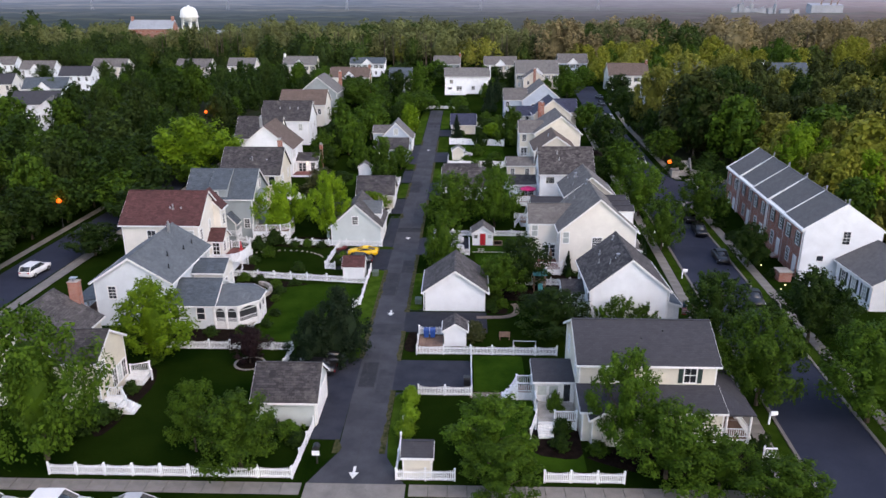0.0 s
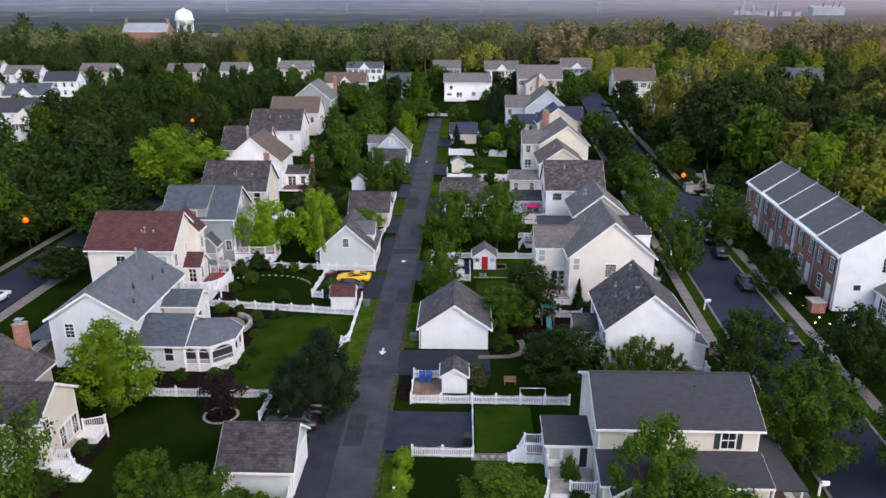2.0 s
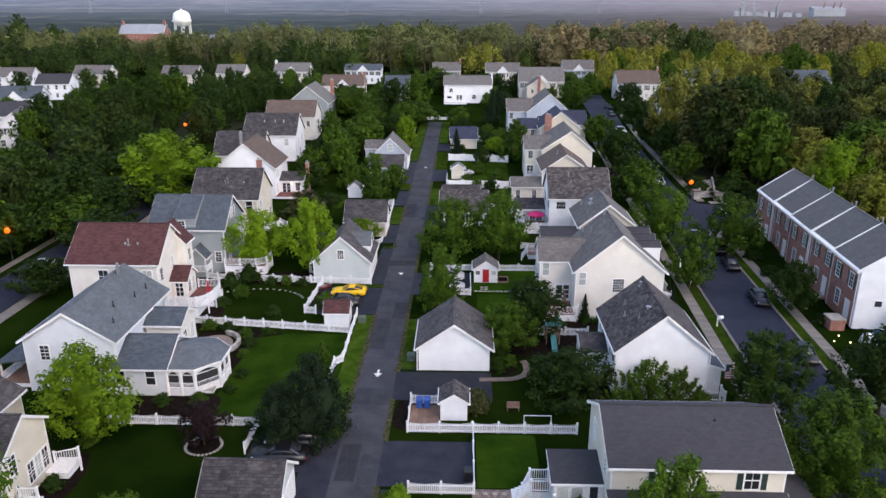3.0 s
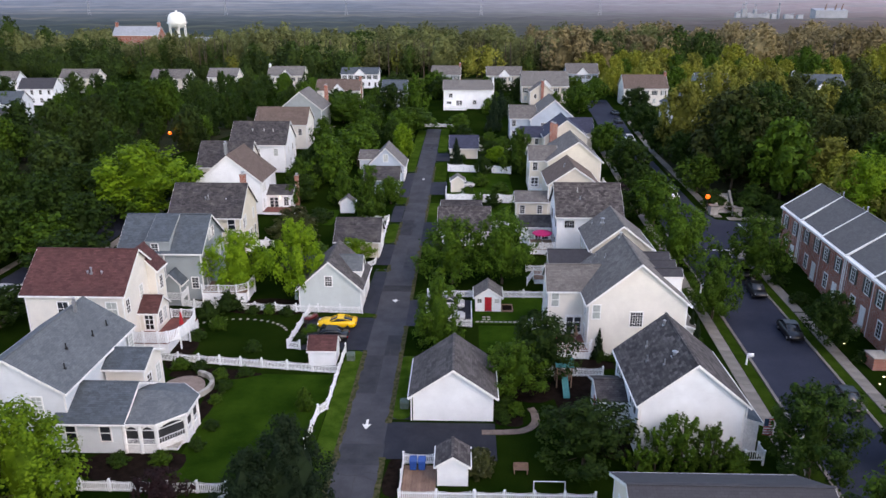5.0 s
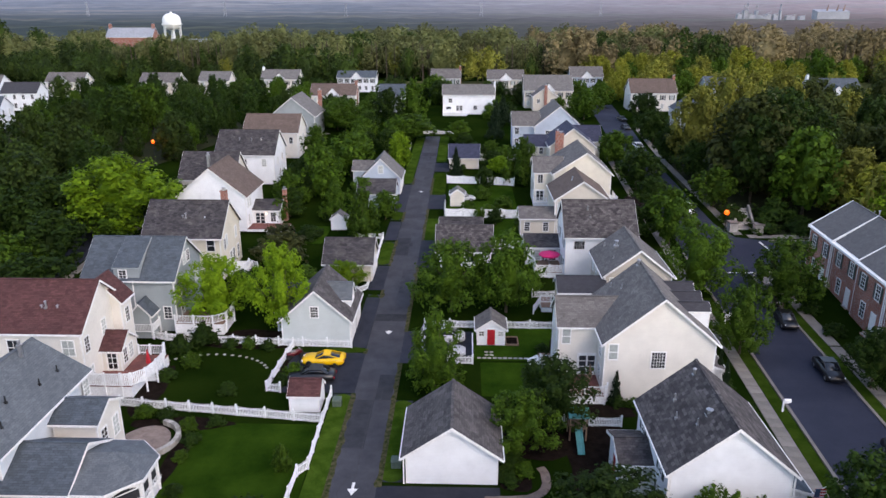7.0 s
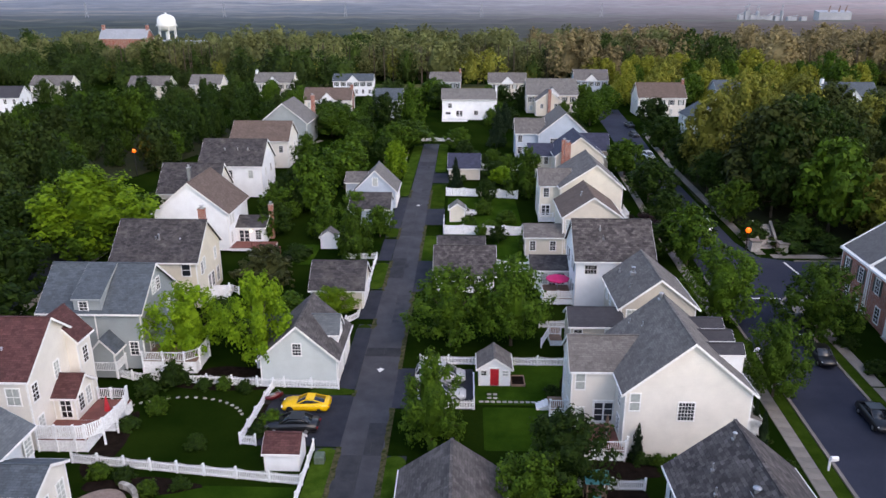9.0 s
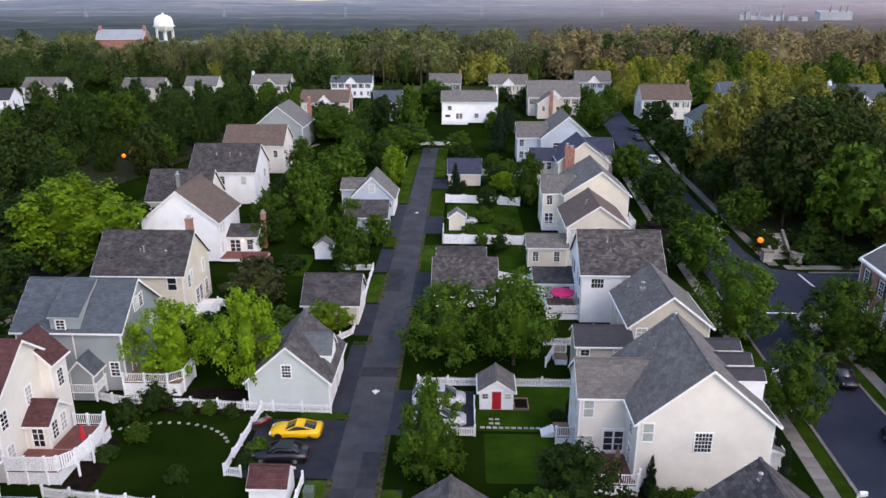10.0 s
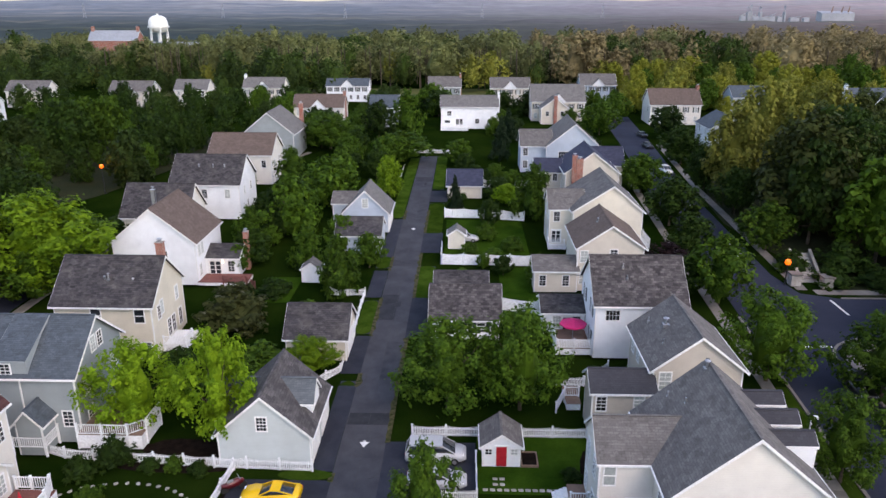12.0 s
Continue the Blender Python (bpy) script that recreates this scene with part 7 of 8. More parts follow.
def wood(n, x0, x1, y0, y1, h0, h1, kinds, label, gap=5.2, joined=""):
    """Trees scattered over a plot; joined: as one mesh of that name."""
    done, pile = [], []
    tries = 0
    while len(done) < n and tries < n * 40:
        tries += 1
        x, y = rnd.uniform(x0, x1), rnd.uniform(y0, y1)
        if any(a < x < b and c < y < d for a, b, c, d in KEEP) or any((x - p) ** 2 + (y - q) ** 2 < gap * gap for p, q in done):
            continue
        done.append((x, y))
        hh, kind = rnd.uniform(h0, h1), rnd.choice(kinds)
        r = hh * rnd.uniform(0.30, 0.44)
        if joined:
            pile.append((kind, site(y) @ pose(x, y, 0, 0, 0, rnd.uniform(0, 360)) @ Matrix.Diagonal((r / 4, r / 4, hh / 9.3, 1))))
        else:
            tree(kind, x, y, hh, r, label, "tree", "woodland trees")
    if joined:
        vv, fs, mi, off, mats = [], [], [], 0, []
        for kind, m in pile:
            me = T[kind][1]
            if me.materials[0] not in mats:
                mats.append(me.materials[0])
            co = np.empty(len(me.vertices) * 3)
            me.vertices.foreach_get("co", co)
            k = np.array(m)
            vv.append(co.reshape(-1, 3) @ k[:3, :3].T + k[:3, 3])
            fs.extend([tuple(i + off for i in f.vertices) for f in me.polygons])
            mi.extend([mats.index(me.materials[0])] * len(me.polygons))
            off += len(me.vertices)
        me = bpy.data.meshes.new(joined)
        me.from_pydata(np.concatenate(vv).tolist(), [], fs)
        me.polygons.foreach_set("material_index", mi)
        for m in mats:
            me.materials.append(m)
        tagged(new(joined, me), label, "woodland", kind="stuff")


wood(34, -82, -59.5, 55, 130, 6, 12.5, ["wood", "wood_b", "wood_d", "wood_c"], "dark green tree in the west woods")
wood(62, -104, -58, 125, 240, 5, 14.5, ["wood", "wood_b", "wood_d", "wood_c"], "dark green tree in the west woods")
wood(28, 68, 100, 100, 165, 9, 16, ["wood_e", "wood_c", "wood_l", "tall"], "tall tree behind the brick row")
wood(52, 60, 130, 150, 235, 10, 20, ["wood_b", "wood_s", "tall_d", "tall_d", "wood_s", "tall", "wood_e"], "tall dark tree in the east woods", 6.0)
wood(46, -200, -100, 150, 320, 6, 10, ["wood", "wood_b", "wood_c"], "dark green trees between far houses", 8, "woodland_west")
wood(44, -110, -46, 240, 325, 6, 9.5, ["wood", "wood_b", "wood_c"], "dark green trees between far houses", 7, "woodland_northwest")
KEEP += [(60, 92, 250, 300), (64, 86, 218, 258), (94, 114, 276, 318), (125, 150, 280, 300), (68, 84, 236, 256), (2, 66, 318, 352)]
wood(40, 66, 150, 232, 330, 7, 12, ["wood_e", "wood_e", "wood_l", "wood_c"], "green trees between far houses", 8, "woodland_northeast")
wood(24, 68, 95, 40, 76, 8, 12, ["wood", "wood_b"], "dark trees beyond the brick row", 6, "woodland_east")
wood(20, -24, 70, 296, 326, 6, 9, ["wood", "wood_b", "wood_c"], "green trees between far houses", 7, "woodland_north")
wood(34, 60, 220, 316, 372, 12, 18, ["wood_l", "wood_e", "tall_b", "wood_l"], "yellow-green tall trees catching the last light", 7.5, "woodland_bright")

# the tall forest behind, and the far woods as one canopy
rng = np.random.default_rng(5)


def far_forest(name, label, n, x0, x1, y0, y1, h0, h1, mat, leaf, sprays, seed, kinds=("wood", "round", "tall"), rise=0.0):
    rng = np.random.default_rng(seed)
    forms = [crown_arrays(kinds[j % len(kinds)], rng, sprays, leaf, False)[1:] for j in range(6)]
    vv, fs, off = [], [], 0
    for k in range(n):
        y = y0 + (y1 - y0) * rng.random() ** 1.3
        x = x0 * (0.5 + 0.5 * y / y1) + (x1 - x0) * (0.5 + 0.5 * y / y1) * rng.random()
        hh = rng.uniform(h0, h1) * (1.0 + 0.14 * math.sin(x * 0.047 + seed) + 0.1 * math.sin(x * 0.13 + y * 0.05))
        if -330 < x * 600 / y < -150 and y < 640:
            hh *= 0.78
        R, a = hh * rng.uniform(0.30, 0.48), rng.uniform(0, 6.28)
        v, f = forms[rng.integers(6)]
        turn = np.array([[math.cos(a), -math.sin(a), 0], [math.sin(a), math.cos(a), 0], [0, 0, 1]]) @ np.diag([R / 4, R / 4, hh / 9.3])
        vv.append(v @ turn.T + np.array([x, y, rise * min(1.0, max(0.0, (-x - 235) / 80)) * min(1.0, max(0.0, (y - 400) / 80))]))
        fs.extend([tuple(i + off for i in q) for q in f])
        off += len(v)
    me = bpy.data.meshes.new(name)
    me.from_pydata(np.concatenate(vv).tolist(), [], fs)
    me.materials.append(M[mat])
    ob = tagged(new(name, me), label, "forest", kind="stuff")
    ob.matrix_basis = site(400)
    return ob


# haze and low light over this forest come from the leaf colours
far_forest("forest_edge", "tall brown-green forest edge behind the last houses", 110, -190, 120, 385, 470, 14, 23, "leaf_far_haze", 0.36, 1100, 1, ("canopy", "round"))
far_forest("forest_edge_east", "tall forest edge with brown haze and low light put into its colour", 90, 60, 330, 380, 480, 15, 24, "leaf_warm_haze", 0.36, 1100, 6, ("canopy", "round"))
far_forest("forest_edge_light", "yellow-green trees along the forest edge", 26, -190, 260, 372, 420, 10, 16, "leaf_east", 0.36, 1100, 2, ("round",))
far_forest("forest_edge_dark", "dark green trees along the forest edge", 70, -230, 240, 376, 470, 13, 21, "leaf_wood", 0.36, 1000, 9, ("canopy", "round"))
far_forest("forest_deep", "canopy of the far forest", 300, -420, 100, 470, 660, 13, 19, "leaf_far_haze", 0.55, 240, 3, ("canopy",))
far_forest("forest_deep_east", "canopy of the far forest with brown haze put into its colour", 260, 60, 420, 470, 660, 13, 19, "leaf_warm_haze", 0.55, 240, 7, ("canopy",))
far_forest("forest_left", "wooded rise behind the houses", 240, -420, -50, 345, 540, 10, 18, "leaf_wood", 0.46, 430, 4, ("canopy", "wood"), 15.0)
bm = bmesh.new()
for k in range(200):
    x, y = rng.uniform(-150, 260), rng.uniform(380, 420)
    tube(bm, (x, y, 0), (x + rng.uniform(-0.5, 0.5), y, 17), 0.3, 0.15, 5)
single("forest_trunk", bm, "bark", "tall bare trunks along the forest edge", "tree trunk", kind="stuff")
sheet("meadow", rect(-120, 200, 352, 384), 0.01, "lawn_dry", "pale strip of open grass before the forest", "meadow", th=0.02)

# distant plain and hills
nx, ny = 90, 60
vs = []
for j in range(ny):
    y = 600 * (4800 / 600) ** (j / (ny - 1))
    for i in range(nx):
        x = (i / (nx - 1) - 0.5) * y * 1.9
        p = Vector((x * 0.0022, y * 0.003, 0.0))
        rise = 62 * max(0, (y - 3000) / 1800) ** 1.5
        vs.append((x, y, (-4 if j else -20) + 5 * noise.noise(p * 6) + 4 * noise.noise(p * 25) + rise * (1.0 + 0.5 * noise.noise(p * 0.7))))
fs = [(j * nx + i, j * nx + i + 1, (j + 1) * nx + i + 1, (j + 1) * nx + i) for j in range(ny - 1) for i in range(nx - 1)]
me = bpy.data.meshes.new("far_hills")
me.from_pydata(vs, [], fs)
# the plain's haze lies in this colour, not in the air
me.materials.append(M["far_land_haze"])
tagged(new("far_hills", me), "wooded plain and low hills with haze put into their colour", "backdrop", kind="structure")

# ---- water tower, long building, works and pylons ----
tw = thing("water_tower", "pale rounded water tower on legs", "water tower", -213.0, 600.0, -11.5)
bm = bmesh.new()
prof = [(0.5, 39.5), (3.0, 39.2), (5.6, 37.6), (6.6, 35.0), (6.8, 32.0), (6.2, 29.6), (4.2, 27.8), (1.0, 27.2)]
rings = [[bm.verts.new((r * math.cos(k * math.tau / 20), r * math.sin(k * math.tau / 20), z)) for k in range(20)] for r, z in prof]
for a, b in zip(rings, rings[1:]):
    for k in range(20):
        bm.faces.new((a[k], a[(k + 1) % 20], b[(k + 1) % 20], b[k])).smooth = True
bm.faces.new(rings[0])
bm.faces.new(rings[-1][::-1])
part("tank", bm, "tank", tw)
bm = bmesh.new()
for k in range(24):
    a, b = k * math.tau / 24, (k + 1) * math.tau / 24
    beam(bm, (7.3 * math.cos(a), 7.3 * math.sin(a), 31.6), (7.3 * math.cos(b), 7.3 * math.sin(b), 31.6), 0.5, 0.9)
part("catwalk", bm, "tank", tw)
for k in range(6):
    a = k * math.tau / 6
    bm = bmesh.new()
    tube(bm, (7.2 * math.cos(a), 7.2 * math.sin(a), 0), (6.3 * math.cos(a), 6.3 * math.sin(a), 31), 0.4)
    part("leg", bm, "tank", tw)
bm = bmesh.new()
tube(bm, (0, 0, 0), (0, 0, 28), 1.1)
part("riser", bm, "tank", tw)
bm = bmesh.new()
tube(bm, (0, 0, 39.3), (0, 0, 40.6), 0.8)
part("vent_cap", bm, "tank", tw)
sc = House("long_building", "long red-brick building with pale blue-grey roof", -229.0, 560.0, "building")
sc.block(-246, -213, 560, 574, 12.5, 18.5, "x", "brick", "steel", over=0.4)
for x in (-245, -214):
    sc.chimney(x, 567, 14, 21, 1.8, 1.8)
lb = House("low_building", "low red-brick building with pale roof beside the tower", -196.0, 560.0, "building")
lb.block(-205, -168, 560, 575, 8, 11, "x", "brick", "steel")
for x, y in ((-993, 2050), (-625, 2050), (-304, 2050), (52, 2050), (363, 2050)):
    pyl = thing("pylon", "thin steel lattice pylon far away", "pylon", x, y, group="far pylons")
    for name, pts in (("tower", [((-4, 0, 0), (-0.8, 0, 38)), ((4, 0, 0), (0.8, 0, 38)), ((-4, 0, 0), (2.6, 0, 16)), ((4, 0, 0), (-2.6, 0, 16)), ((-2.6, 0, 16), (1.4, 0, 31)), ((2.6, 0, 16), (-1.4, 0, 31))]), ("crossarm", [((-7, 0, 31), (7, 0, 31)), ((-5.5, 0, 35), (5.5, 0, 35))])):
        bm = bmesh.new()
        for p, q in pts:
            beam(bm, p, q, 0.6)
        part(name, bm, "steel", pyl)
wk = House("works", "pale industrial works far away on the plain", 760.0, 1950.0, "factory")
for x, w, hh in ((752, 14, 14), (768, 10, 31), (774, 5, 34), (788, 18, 12), (802, 7, 30), (818, 30, 8), (838, 12, 14), (858, 14, 11), (872, 4, 32), (902, 26, 7), (936, 16, 5)):
    bm, x, w = bmesh.new(), 680 + (x - 745) * 0.83, w * 0.83
    box(bm, x - w / 2, x + w / 2, 1950 - 6, 1950 + 6, -6, hh * 0.55)
    if hh > 20:
        for s in (-1, 1):
            beam(bm, (x + s * w * 0.4, 1950, hh * 0.5), (x + s * w * 0.3, 1950, hh), 0.9)
        box(bm, x - w * 0.4, x + w * 0.4, 1950 - 3, 1950 + 3, hh * 0.82, hh * 0.95)
    else:
        beam(bm, (x - w / 2, 1950, hh * 0.55), (x + w * 0.7, 1950, hh), 1.2)
    wk.part("process_tower", bm, "steel")
wh = House("warehouse", "long pale warehouse with rusty stacks far away", 912.0, 1950.0, "factory")
bm = bmesh.new()
slab(bm, [(874, 1944, 14), (952, 1944, 14), (952, 1975, 19), (874, 1975, 19)], 22)
wh.part("wall", bm, "steel")
for x in (900, 924, 940):
    bm = bmesh.new()
    tube(bm, (x, 1955, 14), (x + 3, 1955, 30), 2.2, 0.8, 6)
    wh.part("stack", bm, "deck_brown")

# ---- street lamps ----


def street_lamp(x, y, h, power, lit=True):
    ob = thing("street_lamp", "tall street lamp glowing amber" if lit else "dark street lamp post", "street lamp", x, y, group="street lamps")
    bm = bmesh.new()
    tube(bm, (0, 0, 0), (0, 0, h - 0.4), 0.09, 0.06)
    tube(bm, (0, 0, 0), (0, 0, 0.6), 0.16, 0.12)
    part("pole", bm, "black", ob)
    bm = bmesh.new()
    tube(bm, (0, 0, h + 0.22), (0, 0, h + 0.42), 0.3, 0.06)
    tube(bm, (0, 0, h - 0.4), (0, 0, h - 0.22), 0.08, 0.18)
    part("lantern", bm, "black", ob)
    bm = bmesh.new()
    # globe drawn oversized, the lamp's glare put into its shape
    bmesh.ops.create_icosphere(bm, subdivisions=2, radius=0.42)
    bmesh.ops.translate(bm, verts=bm.verts, vec=(0, 0, h))
    part("bulb", bm, "lamp_amber" if lit else "white", ob, "glowing amber globe" if lit else "")
    if lit:
        lt = new("lamp_light", bpy.data.lights.new("lamp_light", "POINT"))
        lt.data.energy, lt.data.color, lt.data.shadow_soft_size = power, (1.0, 0.30, 0.05), 0.3
        lt.matrix_basis = Matrix.Translation((site(y) @ pose(x, y, h + 0.6)).translation)


street_lamp(51.8, 146.2, 3.2, 60)
street_lamp(-62.6, 192.4, 5.6, 160)
street_lamp(-56.6, 110.5, 4.6, 60)

# ---- vehicles ----


def loft(bm, sections, mat=0):
    """A skin through closed rings of equal length."""
    rings = [[bm.verts.new(p) for p in s] for s in sections]
    n = len(rings[0])
    for a, b in zip(rings, rings[1:]):
        for k in range(n):
            f = bm.faces.new((a[k], a[(k + 1) % n], b[(k + 1) % n], b[k]))
            f.material_index, f.smooth = mat, True
    bm.faces.new(rings[0][::-1]).material_index = mat
    bm.faces.new(rings[-1]).material_index = mat


def car_ring(x, w, z0, z1):
    return [(x, -w, z0 + 0.12), (x, -w * 0.92, z0), (x, w * 0.92, z0), (x, w, z0 + 0.12), (x, w, z0 + (z1 - z0) * 0.62), (x, w * 0.86, z1), (x, -w * 0.86, z1), (x, -w, z0 + (z1 - z0) * 0.62)]


CARS = {
    "sedan": dict(L=4.7, W=0.91, body=[(-2.35, 0.72, 0.45, 0.72), (-2.2, 0.86, 0.28, 0.92), (-1.2, 0.91, 0.24, 0.98), (0.9, 0.91, 0.24, 0.94), (1.9, 0.87, 0.26, 0.82), (2.35, 0.68, 0.42, 0.66)],
                  cabin=[(-1.75, 0.72, 0.96), (-1.0, 0.64, 1.40), (0.1, 0.64, 1.44), (1.05, 0.72, 0.93)]),
    "sports": dict(L=4.5, W=0.95, body=[(-2.25, 0.78, 0.42, 0.82), (-2.0, 0.95, 0.22, 0.90), (-1.2, 0.97, 0.2, 0.90), (0.2, 0.90, 0.2, 0.80), (1.4, 0.95, 0.2, 0.80), (2.0, 0.88, 0.2, 0.66), (2.3, 0.5, 0.28, 0.48)],
                   cabin=[(-1.9, 0.66, 0.86), (-0.75, 0.60, 1.18), (-0.1, 0.60, 1.22), (0.85, 0.70, 0.79)]),
    "suv": dict(L=4.7, W=0.93, body=[(-2.3, 0.80, 0.5, 1.0), (-2.2, 0.9, 0.32, 1.06), (-1.2, 0.93, 0.3, 1.08), (0.9, 0.93, 0.3, 1.06), (2.0, 0.88, 0.32, 0.95), (2.35, 0.72, 0.48, 0.8)],
                cabin=[(-2.22, 0.78, 1.04), (-1.8, 0.72, 1.66), (0.15, 0.72, 1.7), (1.1, 0.8, 1.05)]),
    "van": dict(L=5.0, W=0.97, body=[(-2.5, 0.86, 0.45, 1.0), (-2.4, 0.95, 0.3, 1.08), (-1.2, 0.97, 0.28, 1.1), (1.0, 0.97, 0.28, 1.08), (2.1, 0.9, 0.3, 0.96), (2.5, 0.74, 0.46, 0.78)],
                cabin=[(-2.44, 0.82, 1.06), (-2.1, 0.74, 1.70), (0.5, 0.74, 1.72), (1.6, 0.82, 1.06)]),
}


def car(kind, paint, x, y, turn, label, group="parked cars"):
    d = CARS[kind]
    ob = thing("car", label, "car", x, y, 0.02, turn, group)
    bm = bmesh.new()
    loft(bm, [car_ring(*s) for s in d["body"]])
    part("body", bm, paint, ob)
    c = d["cabin"]
    zt = max(s[2] for s in c)
    bm = bmesh.new()
    zb = min(s[2] for s in c) - 0.06
    loft(bm, [[(s[0], -s[1] * (1.12 if s[2] > zb + 0.2 else 1), zb), (s[0], s[1] * (1.12 if s[2] > zb + 0.2 else 1), zb), (s[0], s[1], max(s[2], zb + 0.02)), (s[0], -s[1], max(s[2], zb + 0.02))] for s in c])
    part("glasshouse", bm, "glass", ob, "dark window glass")
    bm = bmesh.new()
    a, b = c[1], c[2]
    slab(bm, [(a[0] - 0.06, -a[1] - 0.02, a[2] + 0.03), (b[0] + 0.06, -b[1] - 0.02, b[2] + 0.03), (b[0] + 0.06, b[1] + 0.02, b[2] + 0.03), (a[0] - 0.06, a[1] + 0.02, a[2] + 0.03)], 0.06)
    part("roof", bm, paint, ob)
    for sx in (-1, 1):
        bm = bmesh.new()
        for p, q in ((c[0], c[1]), (c[1], c[2]), (c[2], c[3])):
            beam(bm, (p[0], sx * p[1] * 1.02, p[2]), (q[0], sx * q[1] * 1.02, q[2]), 0.07)
        part("pillar", bm, paint, ob)
    r = 0.33
    for wx in (-d["L"] * 0.29, d["L"] * 0.31):
        for s in (-1, 1):
            bm = bmesh.new()
            tube(bm, (wx, s * (d["W"] - 0.2), r), (wx, s * (d["W"] + 0.01), r), r, r, 16)
            w = part("tyre", bm, "tyre", ob)
            bm = bmesh.new()
            tube(bm, (wx, s * (d["W"] - 0.02), r), (wx, s * (d["W"] + 0.02), r), r * 0.62, r * 0.55, 12)
            part("rim", bm, "metal" if paint != "car_yellow" else "black", w)
    for s in (-1, 1):
        e0, e1 = d["body"][0], d["body"][-2]
        bm = bmesh.new()
        box(bm, e0[0] - 0.02, e0[0] + 0.12, s * 0.62 - 0.14, s * 0.62 + 0.14, e0[3] - 0.16, e0[3] - 0.02)
        part("tail_light", bm, "red", ob)
        bm = bmesh.new()
        box(bm, e1[0] + 0.06, e1[0] + 0.22, s * 0.62 - 0.15, s * 0.62 + 0.15, e1[3] - 0.22, e1[3] - 0.08)
        part("headlight", bm, "white", ob)
    return ob


for kind, paint, x, y, turn, label in [
    ("sports", "car_yellow", -5.9, 99.4, 180, "bright yellow low sports car on the drive"), ("sedan", "car_black", -6.4, 95.8, 180, "black car under a dark cover"),
    ("van", "car_silver", 6.4, 105.0, 0, "silver minivan on the drive"), ("sedan", "car_silver", 6.6, 101.5, 0, "silver sedan behind the oval tree"),
    ("sedan", "car_black", -6.3, 63.6, 180, "black car parked behind the garage"), ("suv", "car_black", -5.6, 65.6, 180, "dark car with red tail lights"),
    ("suv", "car_white", -49.6, 90.4, 84, "white car parked on the west street"), ("suv", "car_silver", -49.6, 107.0, 88, "silver car parked on the west street"), ("sedan", "car_black", -48.6, 118.0, 88, "dark car parked on the west street"), ("sedan", "car_blue", -49.0, 159.0, 88, "blue car parked on the west street"),
    ("sedan", "car_black", ex(98.4, 6.2), 98.4, -93.7, "black sedan parked at the kerb"), ("sedan", "car_black", ex(110.6, 6.2), 110.6, -93.7, "black sedan parked at the kerb"), ("suv", "car_black", ex(117, 6.2), 117.0, -93.7, "dark car parked near the corner"), ("sedan", "car_black", ex(83.2, 6.2), 83.2, -93.7, "black sedan parked at the kerb"),
    ("suv", "car_white", 48.6, 157.0, -84, "white pickup parked by the far street"), ("suv", "car_white", 53.4, 214.5, -80, "white car parked by the far street"), ("sedan", "car_black", 56.6, 245.0, -80, "dark car on the far street"), ("sedan", "car_black", 59.0, 262.0, -78, "dark car on the far street"), ("suv", "car_black", 50.3, 186.0, -84, "dark car on the far street"),
    ("suv", "car_white", -26.2, 41.8, 0, "white car parked on the south street"), ("suv", "car_white", -20.6, 41.9, 0, "white car parked on the south street"), ("sedan", "car_silver", -14.8, 42.0, 0, "silver car parked on the south street"),
    ("sedan", "car_silver", 8.6, 164.0, 0, "silver car behind the cream shed"), ("suv", "car_white", -35.0, 88.0, 90, "pale car beside the white house"),
]:
    car(kind, paint, x, y, turn, label)

# ---- small things in the yards ----


def wheelie_bin(x, y, mat, label):
    ob = thing("wheelie_bin", label, "bin", x, y, 0.08, group="bins")
    bm = bmesh.new()
    hexa(bm, [(-0.25, -0.25, 0.08), (0.25, -0.25, 0.08), (0.25, 0.25, 0.08), (-0.25, 0.25, 0.08), (-0.3, -0.34, 0.95), (0.3, -0.34, 0.95), (0.3, 0.34, 0.95), (-0.3, 0.34, 0.95)])
    part("bin_body", bm, mat, ob)
    bm = bmesh.new()
    hexa(bm, [(-0.32, -0.38, 0.955), (0.32, -0.38, 0.955), (0.32, 0.38, 0.955), (-0.32, 0.38, 0.955), (-0.28, -0.3, 1.06), (0.28, -0.3, 1.06), (0.28, 0.36, 1.03), (-0.28, 0.36, 1.03)])
    part("lid", bm, mat, ob)
    for s in (-1, 1):
        bm = bmesh.new()
        tube(bm, (s * 0.26, 0.3, 0.1), (s * 0.31, 0.3, 0.1), 0.1)
        part("wheel", bm, "tyre", ob)


yard = thing("bin_yard", "brown boarded bin yard", "decking", 5.3, 70.3)
for k in range(16):
    bm = bmesh.new()
    box(bm, -1.3 + k * 0.165, -1.3 + k * 0.165 + 0.155, -2.1, 2.2, 0.0, 0.08)
    part("plank", bm, "deck_brown", yard)
for x in (4.75, 5.45):
    wheelie_bin(x, 72.0, "blue_bin", "blue wheeled recycling bin on the boarded yard")
wheelie_bin(9.2, 61.3, "black", "dark wheeled bin on the parking pad")
for x, y in ((3.3, 81.6), (-3.1, 91.0)):
    bm = bmesh.new()
    box(bm, -0.4, 0.4, -0.35, 0.35, 0, 0.62)
    hexa(bm, [(-0.43, -0.38, 0.62), (0.43, -0.38, 0.62), (0.43, 0.38, 0.62), (-0.43, 0.38, 0.62), (-0.36, -0.27, 0.74), (0.36, -0.27, 0.74), (0.36, 0.36, 0.78), (-0.36, 0.36, 0.78)])
    single("utility_box", bm, "green_box", "grey-green utility cabinet on the verge", "utility box", x, y, 0, group="utility boxes")


